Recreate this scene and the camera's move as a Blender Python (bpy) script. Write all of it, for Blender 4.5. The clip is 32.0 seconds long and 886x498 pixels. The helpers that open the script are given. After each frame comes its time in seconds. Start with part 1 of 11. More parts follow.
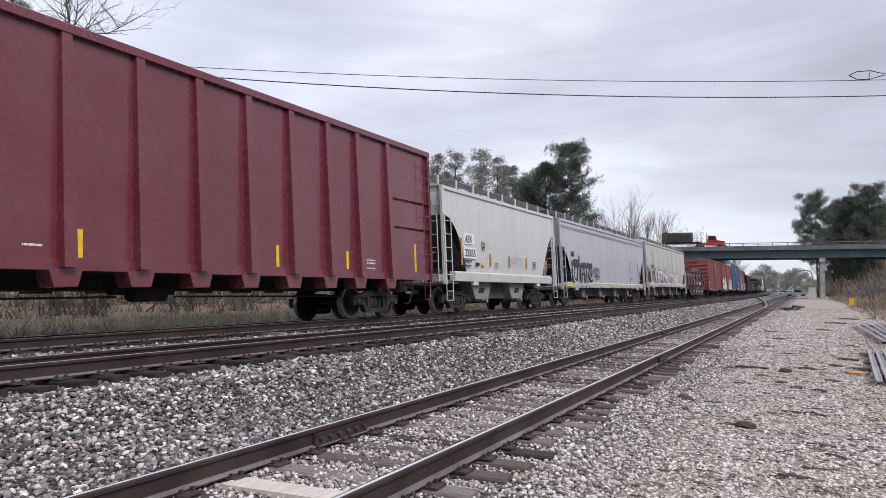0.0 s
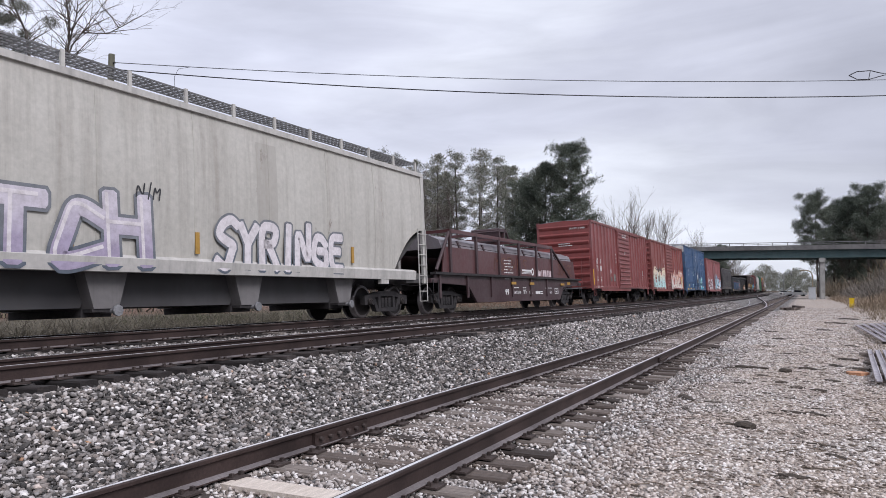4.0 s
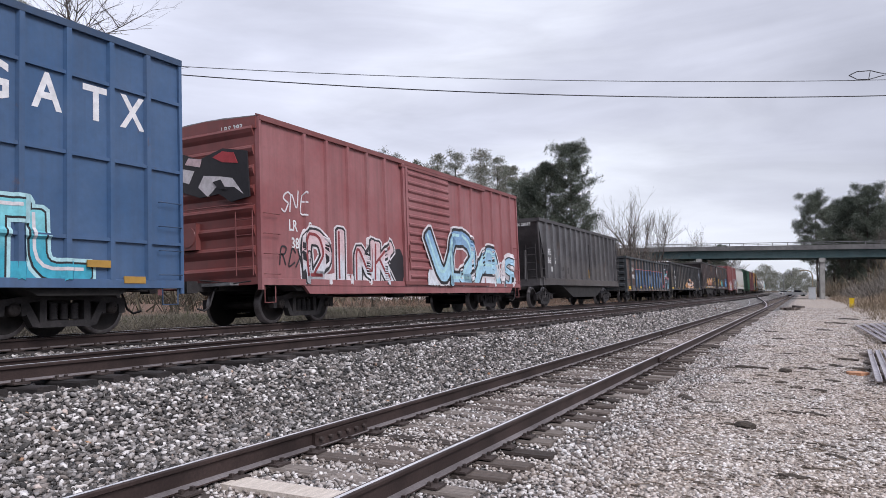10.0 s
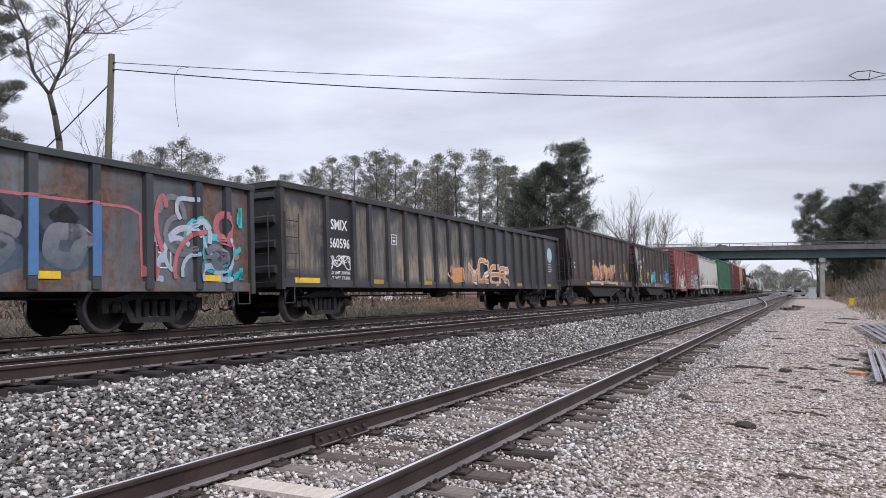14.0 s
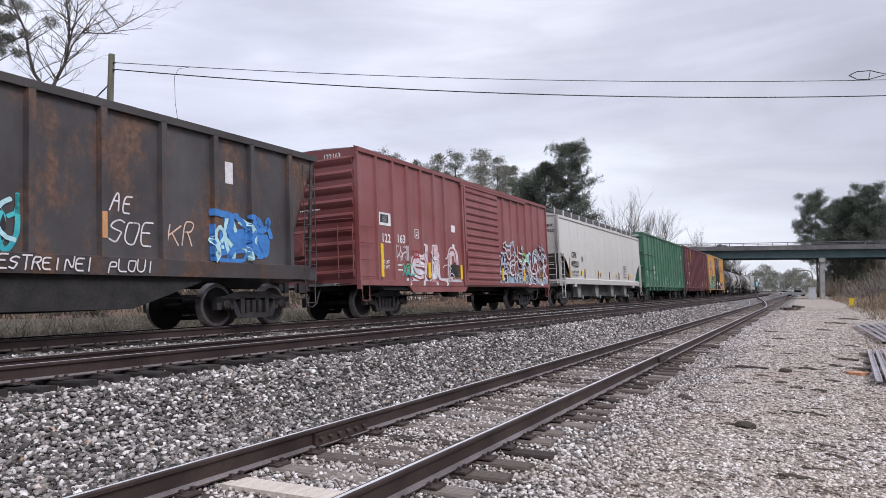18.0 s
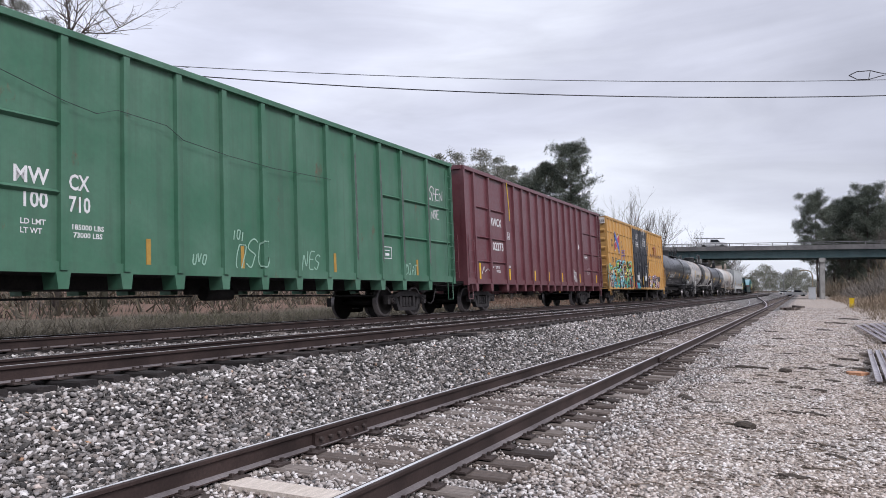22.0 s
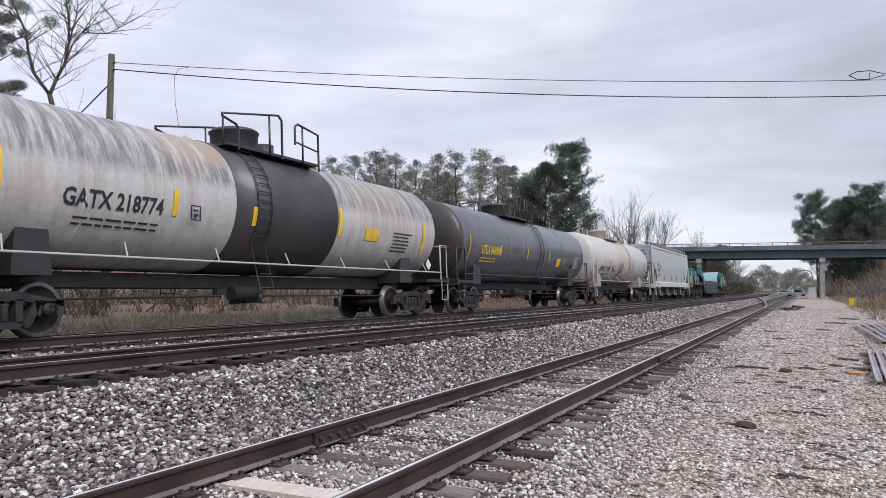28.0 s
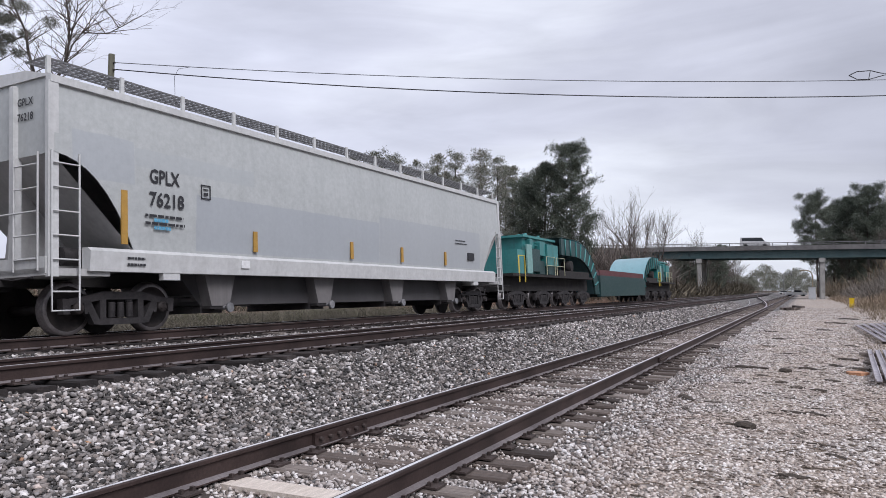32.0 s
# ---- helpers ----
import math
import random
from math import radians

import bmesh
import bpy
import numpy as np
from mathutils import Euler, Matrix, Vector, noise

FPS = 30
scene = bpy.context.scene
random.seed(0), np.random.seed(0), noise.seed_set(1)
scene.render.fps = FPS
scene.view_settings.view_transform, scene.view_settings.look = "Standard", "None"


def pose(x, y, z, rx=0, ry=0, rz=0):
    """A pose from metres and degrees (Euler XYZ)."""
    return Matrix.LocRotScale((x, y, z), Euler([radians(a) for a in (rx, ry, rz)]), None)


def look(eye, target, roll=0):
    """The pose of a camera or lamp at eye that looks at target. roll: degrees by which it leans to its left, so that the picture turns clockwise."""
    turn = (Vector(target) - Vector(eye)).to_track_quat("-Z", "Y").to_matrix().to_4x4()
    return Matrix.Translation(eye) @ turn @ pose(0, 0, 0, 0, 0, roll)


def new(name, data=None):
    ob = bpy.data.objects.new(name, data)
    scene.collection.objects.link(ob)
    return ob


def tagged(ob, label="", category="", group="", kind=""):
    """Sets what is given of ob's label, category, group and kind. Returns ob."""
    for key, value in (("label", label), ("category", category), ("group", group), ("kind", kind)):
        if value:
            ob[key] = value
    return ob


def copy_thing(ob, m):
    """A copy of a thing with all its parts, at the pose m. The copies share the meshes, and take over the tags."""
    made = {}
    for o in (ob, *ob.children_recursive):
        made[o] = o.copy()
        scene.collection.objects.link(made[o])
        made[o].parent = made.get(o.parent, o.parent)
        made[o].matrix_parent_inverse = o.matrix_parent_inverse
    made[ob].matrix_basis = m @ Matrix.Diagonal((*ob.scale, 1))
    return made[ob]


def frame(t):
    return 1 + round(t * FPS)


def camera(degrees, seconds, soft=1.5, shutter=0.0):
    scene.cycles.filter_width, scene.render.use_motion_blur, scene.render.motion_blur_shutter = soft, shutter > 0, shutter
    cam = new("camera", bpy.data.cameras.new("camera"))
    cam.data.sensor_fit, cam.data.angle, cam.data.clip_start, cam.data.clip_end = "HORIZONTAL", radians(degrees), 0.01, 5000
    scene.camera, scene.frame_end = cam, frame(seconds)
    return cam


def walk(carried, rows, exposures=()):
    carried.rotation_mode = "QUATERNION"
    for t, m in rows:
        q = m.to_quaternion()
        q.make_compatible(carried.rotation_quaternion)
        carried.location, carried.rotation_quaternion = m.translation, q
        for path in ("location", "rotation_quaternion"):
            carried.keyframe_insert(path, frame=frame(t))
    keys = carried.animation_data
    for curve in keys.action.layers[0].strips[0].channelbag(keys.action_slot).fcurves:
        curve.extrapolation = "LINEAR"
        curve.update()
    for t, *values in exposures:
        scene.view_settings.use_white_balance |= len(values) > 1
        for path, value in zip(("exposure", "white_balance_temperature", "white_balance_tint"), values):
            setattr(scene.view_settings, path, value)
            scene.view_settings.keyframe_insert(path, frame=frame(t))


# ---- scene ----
# ---------------------------------------------------------------- camera
cam = camera(62.2, 32.0, 0.7)
EYE = Vector((0.0, 0.0, 1.35))
YAW, PITCH = 0.4553, 0.0524
AIM = EYE + Vector((math.cos(YAW) * math.cos(PITCH), math.sin(YAW) * math.cos(PITCH), math.sin(PITCH)))
walk(cam, [(0.0, look(EYE, AIM, 0.506)), (32.0, look(EYE, AIM, 0.506))],
     [(0.0, 0.0), (1.0, -0.05), (3.0, -0.08), (5.0, -0.02), (18.0, 0.0), (20.0, -0.06), (21.5, 0.0), (28.0, 0.0), (30.0, -0.02), (32.0, -0.08)])

# ---------------------------------------------------------------- world and light: an overcast winter day
world = bpy.data.worlds.new("overcast_sky")
scene.world = world
world.use_nodes = True
wn, wl = world.node_tree.nodes, world.node_tree.links
wn.clear()
w_out = wn.new("ShaderNodeOutputWorld")
w_bg = wn.new("ShaderNodeBackground")
w_sky = wn.new("ShaderNodeTexSky")
w_sky.sky_type = "NISHITA"
w_sky.sun_disc = False
w_sky.sun_elevation, w_sky.sun_rotation = radians(44), radians(203)
w_gain = wn.new("ShaderNodeMix")
w_gain.data_type, w_gain.blend_type = "RGBA", "MULTIPLY"
w_gain.inputs["Factor"].default_value = 1.0
w_gain.inputs[7].default_value = (0.08, 0.08, 0.08, 1)
wl.new(w_sky.outputs[0], w_gain.inputs[6])
w_co = wn.new("ShaderNodeTexCoord")
w_map = wn.new("ShaderNodeMapping")
w_map.inputs["Scale"].default_value = (1.0, 1.0, 3.4)
w_map.inputs["Location"].default_value = (0.35, 0.1, 0.2)
wl.new(w_co.outputs["Generated"], w_map.inputs[0])
w_n = wn.new("ShaderNodeTexNoise")
w_n.inputs["Scale"].default_value, w_n.inputs["Detail"].default_value, w_n.inputs["Roughness"].default_value = 1.5, 7.0, 0.5
w_n.inputs["Distortion"].default_value = 0.35
wl.new(w_map.outputs[0], w_n.inputs["Vector"])
w_ramp = wn.new("ShaderNodeValToRGB")
w_ramp.color_ramp.elements[0].position, w_ramp.color_ramp.elements[0].color = 0.33, (0.505, 0.525, 0.638, 1)
w_ramp.color_ramp.elements[1].position, w_ramp.color_ramp.elements[1].color = 0.68, (0.85, 0.885, 1.0, 1)
w_mid = w_ramp.color_ramp.elements.new(0.5)
w_mid.color = (0.65, 0.672, 0.80, 1)
wl.new(w_n.outputs["Fac"], w_ramp.inputs[0])
w_mix = wn.new("ShaderNodeMix")
w_mix.data_type = "RGBA"
w_mix.inputs["Factor"].default_value = 0.94
wl.new(w_gain.outputs[2], w_mix.inputs[6])
wl.new(w_ramp.outputs[0], w_mix.inputs[7])
# the clouds are brighter round the hidden sun
w_dot = wn.new("ShaderNodeVectorMath")
w_dot.operation = "DOT_PRODUCT"
w_dot.inputs[1].default_value = (-0.284, -0.662, 0.694)
wl.new(w_co.outputs["Generated"], w_dot.inputs[0])
w_pos = wn.new("ShaderNodeMath")
w_pos.operation = "MAXIMUM"
w_pos.inputs[1].default_value = 0.0
wl.new(w_dot.outputs["Value"], w_pos.inputs[0])
w_pow = wn.new("ShaderNodeMath")
w_pow.operation = "POWER"
w_pow.inputs[1].default_value = 1.6
wl.new(w_pos.outputs[0], w_pow.inputs[0])
w_amp = wn.new("ShaderNodeMath")
w_amp.operation, w_amp.inputs[1].default_value, w_amp.inputs[2].default_value = "MULTIPLY_ADD", 0.8, 1.0
wl.new(w_pow.outputs[0], w_amp.inputs[0])
w_fin = wn.new("ShaderNodeVectorMath")
w_fin.operation = "SCALE"
wl.new(w_mix.outputs[2], w_fin.inputs[0])
w_dot2 = wn.new("ShaderNodeVectorMath")
w_dot2.operation = "DOT_PRODUCT"
w_dot2.inputs[1].default_value = (0.25, 0.90, 0.36)
wl.new(w_co.outputs["Generated"], w_dot2.inputs[0])
w_lift = wn.new("ShaderNodeMath")
w_lift.operation, w_lift.inputs[1].default_value, w_lift.inputs[2].default_value = "MULTIPLY_ADD", 0.46, 0.835
wl.new(w_dot2.outputs["Value"], w_lift.inputs[0])
w_both = wn.new("ShaderNodeMath")
w_both.operation = "MULTIPLY"
wl.new(w_amp.outputs[0], w_both.inputs[0])
wl.new(w_lift.outputs[0], w_both.inputs[1])
w_map2 = wn.new("ShaderNodeMapping")
w_map2.inputs["Scale"].default_value = (1.0, 1.0, 5.5)
w_map2.inputs["Location"].default_value = (3.1, 0.4, 1.3)
wl.new(w_co.outputs["Generated"], w_map2.inputs[0])
w_n2 = wn.new("ShaderNodeTexNoise")
w_n2.inputs["Scale"].default_value, w_n2.inputs["Detail"].default_value, w_n2.inputs["Roughness"].default_value = 3.2, 8.0, 0.55
w_n2.inputs["Distortion"].default_value = 0.6
wl.new(w_map2.outputs[0], w_n2.inputs["Vector"])
w_streak = wn.new("ShaderNodeMath")
w_streak.operation, w_streak.inputs[1].default_value, w_streak.inputs[2].default_value = "MULTIPLY_ADD", 0.52, 0.75
wl.new(w_n2.outputs["Fac"], w_streak.inputs[0])
w_all = wn.new("ShaderNodeMath")
w_all.operation = "MULTIPLY"
wl.new(w_both.outputs[0], w_all.inputs[0])
wl.new(w_streak.outputs[0], w_all.inputs[1])
wl.new(w_all.outputs[0], w_fin.inputs["Scale"])
wl.new(w_fin.outputs[0], w_bg.inputs["Color"])
w_bg.inputs["Strength"].default_value = 1.0
wl.new(w_bg.outputs[0], w_out.inputs["Surface"])

sun = new("sun", bpy.data.lights.new("sun", "SUN"))
sun.data.energy, sun.data.angle, sun.data.color = 2.8, radians(25), (0.965, 0.945, 1.0)
sun.matrix_world = look((-18, -42, 44), (0, 0, 0))


# ---------------------------------------------------------------- mesh helpers
class Geo:
    """Gathers vertices and faces of one part."""

    def __init__(self):
        self.v, self.f, self.s = [], [], []
        self.m, self.now = {}, 0

    def add(self, vs, fs, smooth=False):
        n = len(self.v)
        self.v += [tuple(p) for p in vs]
        if self.now:
            self.m.update({len(self.f) + i: self.now for i in range(len(fs))})
        self.f += [tuple(i + n for i in f) for f in fs]
        self.s += [smooth] * len(fs)
        return self

    def box(self, x0, x1, y0, y1, z0, z1):
        vs = [(x, y, z) for x in (x0, x1) for y in (y0, y1) for z in (z0, z1)]
        return self.add(vs, [(0, 1, 3, 2), (4, 6, 7, 5), (0, 4, 5, 1), (2, 3, 7, 6), (0, 2, 6, 4), (1, 5, 7, 3)])

    def prism(self, prof, axis, a0, a1, smooth=False):
        """Extrudes a closed outline along x (outline in y, z), y (x, z) or z (x, y)."""
        k = len(prof)
        put = {"x": lambda p, a: (a, p[0], p[1]), "y": lambda p, a: (p[0], a, p[1]), "z": lambda p, a: (p[0], p[1], a)}[axis]
        vs = [put(p, a0) for p in prof] + [put(p, a1) for p in prof]
        n = len(self.v)
        self.v += vs
        self.f += [(n + i, n + (i + 1) % k, n + k + (i + 1) % k, n + k + i) for i in range(k)]
        self.s += [smooth] * k
        self.f += [tuple(n + i for i in reversed(range(k))), tuple(n + k + i for i in range(k))]
        self.s += [False, False]
        return self

    def rod(self, p0, p1, r, n=6, r1=None):
        p0, p1 = Vector(p0), Vector(p1)
        d = (p1 - p0).normalized()
        a = d.orthogonal().normalized()
        b = d.cross(a)
        r1 = r if r1 is None else r1
        vs = [p0 + (a * math.cos(t) + b * math.sin(t)) * r for t in [2 * math.pi * i / n for i in range(n)]]
        vs += [p1 + (a * math.cos(t) + b * math.sin(t)) * r1 for t in [2 * math.pi * i / n for i in range(n)]]
        self.add(vs, [(i, (i + 1) % n, n + (i + 1) % n, n + i) for i in range(n)], True)
        k = len(self.v) - 2 * n
        self.f += [tuple(k + i for i in reversed(range(n))), tuple(k + n + i for i in range(n))]
        self.s += [False, False]
        return self

    def path(self, pts, r, n=6):
        """A tube through points, in one piece."""
        pts = [Vector(p) for p in pts]
        dirs = [(b - a).normalized() for a, b in zip(pts[:-1], pts[1:])]
        dirs = [dirs[0]] + [(a + b).normalized() if (a + b).length > 1e-4 else b for a, b in zip(dirs[:-1], dirs[1:])] + [dirs[-1]]
        side = dirs[0].orthogonal().normalized()
        vs = []
        for p, d in zip(pts, dirs):
            side = (side - d * side.dot(d)).normalized()
            up = d.cross(side)
            vs += [p + (side * math.cos(t) + up * math.sin(t)) * r for t in [2 * math.pi * i / n for i in range(n)]]
        m = len(pts)
        self.add(vs, [(k * n + i, k * n + (i + 1) % n, (k + 1) * n + (i + 1) % n, (k + 1) * n + i) for k in range(m - 1) for i in range(n)], True)
        return self.add([vs[i] for i in range(n)] + [vs[(m - 1) * n + i] for i in range(n)], [tuple(reversed(range(n))), tuple(range(n, 2 * n))])

    def lathe(self, prof, axis, centre, n=24):
        """Turns an open outline of (along, radius) about an axis through centre."""
        cx, cy, cz = centre
        put = {"x": lambda a, r, c, s: (cx + a, cy + r * c, cz + r * s), "y": lambda a, r, c, s: (cx + r * c, cy + a, cz + r * s), "z": lambda a, r, c, s: (cx + r * c, cy + r * s, cz + a)}[axis]
        vs, fs, m = [], [], len(prof)
        for i in range(n):
            t = 2 * math.pi * i / n
            vs += [put(a, r, math.cos(t), math.sin(t)) for a, r in prof]
        for i in range(n):
            for j in range(m - 1):
                p, q = i * m + j, ((i + 1) % n) * m + j
                fs.append((p, q, q + 1, p + 1))
        return self.add(vs, fs, True)


def mesh_of(name, geo, material):
    me = bpy.data.meshes.new(name)
    me.from_pydata(geo.v, [], geo.f)
    if any(geo.s):
        me.polygons.foreach_set("use_smooth", geo.s)
    for m in material if isinstance(material, (list, tuple)) else [material]:
        me.materials.append(m)
    for i, k in geo.m.items():
        me.polygons[i].material_index = k
    me.update()
    return me


def fix_normals(me):
    bm = bmesh.new()
    bm.from_mesh(me)
    bmesh.ops.recalc_face_normals(bm, faces=bm.faces)
    bm.to_mesh(me)
    bm.free()


def part(name, geo, material, parent, label=""):
    me = geo if isinstance(geo, bpy.types.Mesh) else mesh_of(name, geo, material)
    if not isinstance(geo, bpy.types.Mesh):
        fix_normals(me)
    ob = new(name, me)
    ob.parent = parent
    return tagged(ob, label=label)


def thing(name, label, category, group="", kind="", at=None):
    ob = new(name)
    ob.empty_display_size = 0.2
    if at is not None:
        ob.matrix_world = at
    return tagged(ob, label=label, category=category, group=group, kind=kind)


def solid(name, geo, material, label, category, group="", kind=""):
    me = geo if isinstance(geo, bpy.types.Mesh) else mesh_of(name, geo, material)
    if not isinstance(geo, bpy.types.Mesh):
        fix_normals(me)
    return tagged(new(name, me), label=label, category=category, group=group, kind=kind)


# ---------------------------------------------------------------- materials
def shader(name, rough=0.7, metal=0.0):
    m = bpy.data.materials.new(name)
    m.use_nodes = True
    nt = m.node_tree
    b = nt.nodes["Principled BSDF"]
    b.inputs["Roughness"].default_value, b.inputs["Metallic"].default_value = rough, metal
    return m, nt, b


def noise_node(nt, scale, detail=4.0, rough=0.55, stretch=None, distort=0.0, coords="Object"):
    co = nt.nodes.new("ShaderNodeTexCoord")
    src = co.outputs[coords]
    if stretch:
        mp = nt.nodes.new("ShaderNodeMapping")
        mp.inputs["Scale"].default_value = stretch
        nt.links.new(src, mp.inputs[0])
        src = mp.outputs[0]
    n = nt.nodes.new("ShaderNodeTexNoise")
    n.inputs["Scale"].default_value, n.inputs["Detail"].default_value = scale, detail
    n.inputs["Roughness"].default_value, n.inputs["Distortion"].default_value = rough, distort
    nt.links.new(src, n.inputs["Vector"])
    return n.outputs["Fac"]


def ramp_node(nt, fac, stops):
    r = nt.nodes.new("ShaderNodeValToRGB")
    els = r.color_ramp.elements
    while len(els) < len(stops):
        els.new(0.5)
    for e, (p, c) in zip(els, stops):
        e.position, e.color = p, (*c, 1) if len(c) == 3 else c
    nt.links.new(fac, r.inputs[0])
    return r.outputs[0]


def mix_node(nt, fac, a, b, blend="MIX"):
    m = nt.nodes.new("ShaderNodeMix")
    m.data_type, m.blend_type = "RGBA", blend
    for val, sock in ((fac, m.inputs["Factor"]), (a, m.inputs[6]), (b, m.inputs[7])):
        if isinstance(val, (int, float)):
            sock.default_value = val
        elif isinstance(val, (tuple, list)):
            sock.default_value = (*val, 1) if len(val) == 3 else val
        else:
            nt.links.new(val, sock)
    return m.outputs[2]


def math_node(nt, op, a, b=0.0, clamp=False):
    m = nt.nodes.new("ShaderNodeMath")
    m.operation, m.use_clamp = op, clamp
    for val, sock in ((a, m.inputs[0]), (b, m.inputs[1])):
        if isinstance(val, (int, float)):
            sock.default_value = val
        else:
            nt.links.new(val, sock)
    return m.outputs[0]


def bump_node(nt, b, height, strength=0.3, dist=0.02):
    n = nt.nodes.new("ShaderNodeBump")
    n.inputs["Strength"].default_value, n.inputs["Distance"].default_value = strength, dist
    nt.links.new(height, n.inputs["Height"])
    nt.links.new(n.outputs[0], b.inputs["Normal"])


def rough_stuff(name, dark, light, scale, rough=0.9, bump=0.4, dist=0.02, metal=0.0, fine=8.0, stretch=None):
    """Stone, wood, soil, rust: two scales of colour and a relief."""
    m, nt, b = shader(name, rough, metal)
    big = noise_node(nt, scale, 5, 0.6, stretch)
    small = noise_node(nt, scale * fine, 4, 0.6, stretch)
    c = ramp_node(nt, big, [(0.3, dark), (0.7, light)])
    g = ramp_node(nt, small, [(0.25, (0.6, 0.6, 0.6)), (0.75, (1.25, 1.25, 1.25))])
    nt.links.new(mix_node(nt, 0.8, c, g, "MULTIPLY"), b.inputs["Base Color"])
    bump_node(nt, b, small, bump, dist)
    return m


def tone(c, k):
    return tuple(min(1.0, x * k) for x in c)

# ---------------------------------------------------------------- the plan of the tracks
GAUGE = 1.51
TRAIN_Y, TRAIN_Z, TRAIN_TURN, TRAIN_BEND, CANT = 12.088, 0.431, -0.012, 0.00013, 0.0545
MAIN_Y, MAIN_Z = 8.283, 0.452
SIDING_Y, SIDING_Z = 3.4545, 0.0


def bend(s):
    """Sideways shift and heading of the two main tracks, s metres on."""
    return TRAIN_TURN * s + 0.5 * TRAIN_BEND * s * s, TRAIN_TURN + TRAIN_BEND * s


def on_track(s, n=0.0, q=0.0, y=TRAIN_Y, z=TRAIN_Z, cant=CANT):
    """A place s metres along a main track, n to its left and q above the rails."""
    dy, h = bend(s)
    lat, up = n * math.cos(cant) + q * math.sin(cant), -n * math.sin(cant) + q * math.cos(cant)
    return Vector((s - lat * math.sin(h), y + dy + lat * math.cos(h), z + up))


def track_pose(s, y=TRAIN_Y, z=TRAIN_Z):
    p, h = on_track(s, 0, 0, y, z), bend(s)[1]
    return pose(p.x, p.y, p.z, -math.degrees(CANT), 0, math.degrees(h))


def smooth(a, b, x):
    t = min(1.0, max(0.0, (x - a) / (b - a)))
    return t * t * (3 - 2 * t)


PROFILE = [(-900, 0.5), (-60, 0.1), (-14, -0.12), (-7, -0.2), (-4, -0.215), (1.1, -0.218), (1.6, -0.240), (2.0, -0.268), (2.5, -0.262), (2.8, -0.236), (4.3, -0.236), (4.95, -0.215), (5.5, -0.14), (6.3, 0.14), (6.7, 0.218), (7.4, 0.222), (9.2, 0.125),
           (9.8, 0.15), (10.3, 0.19), (10.7, 0.25), (11.2, 0.245), (13.0, 0.145), (13.6, 0.12), (15.0, -0.35), (17.5, -0.55), (24, -0.35), (40, 0.0), (120, 0.3), (900, 1.0)]


def ground_z(x, l):
    """Height of the ground at x and sideways place l (l follows the bend of the main tracks)."""
    z = PROFILE[0][1]
    for (a, za), (b, zb) in zip(PROFILE[:-1], PROFILE[1:]):
        if l <= b:
            z = za + (zb - za) * max(0.0, (l - a)) / (b - a)
            break
    z += 9.2 * smooth(-6.5, -25, l) * smooth(98, 153, x) * (1 - smooth(170, 240, x))
    z += 9.2 * smooth(27, 42, l) * smooth(132, 153, x) * (1 - smooth(170, 215, x))
    z += 1.1 * smooth(-6.5, -13, l) * smooth(28, 75, x) * (1 - smooth(100, 150, x))
    if l < -7 or l > 15:
        z += 0.25 * noise.noise((x * 0.13, l * 0.13, 0.0)) + 0.1 * noise.noise((x * 0.5, l * 0.5, 3.0))
    elif l < 1.6:
        z += 0.03 * noise.noise((x * 0.45, l * 0.45, 1.0)) + 0.012 * noise.noise((x * 2.1, l * 2.1, 2.0))
    return z


def follow(x, l):
    """World y of sideways place l at x."""
    return l + bend(x)[0] * smooth(5.0, 6.3, l)


# ---------------------------------------------------------------- ground
def lines(spans):
    out = []
    for a, b, n in spans:
        out += [a + (b - a) * i / n for i in range(n)]
    return out + [spans[-1][1]]


GX = lines([(-900, -100, 10), (-100, 0, 14), (0, 40, 100), (40, 130, 45), (130, 260, 26), (260, 900, 16), (900, 3500, 4)])
GL = lines([(-1500, -60, 6), (-60, -16, 11), (-16, -4, 20), (-4, 1.4, 20), (1.4, 5.0, 8), (5.0, 7.4, 12), (7.4, 14, 22), (14, 26, 16), (26, 60, 12), (60, 1500, 8)])


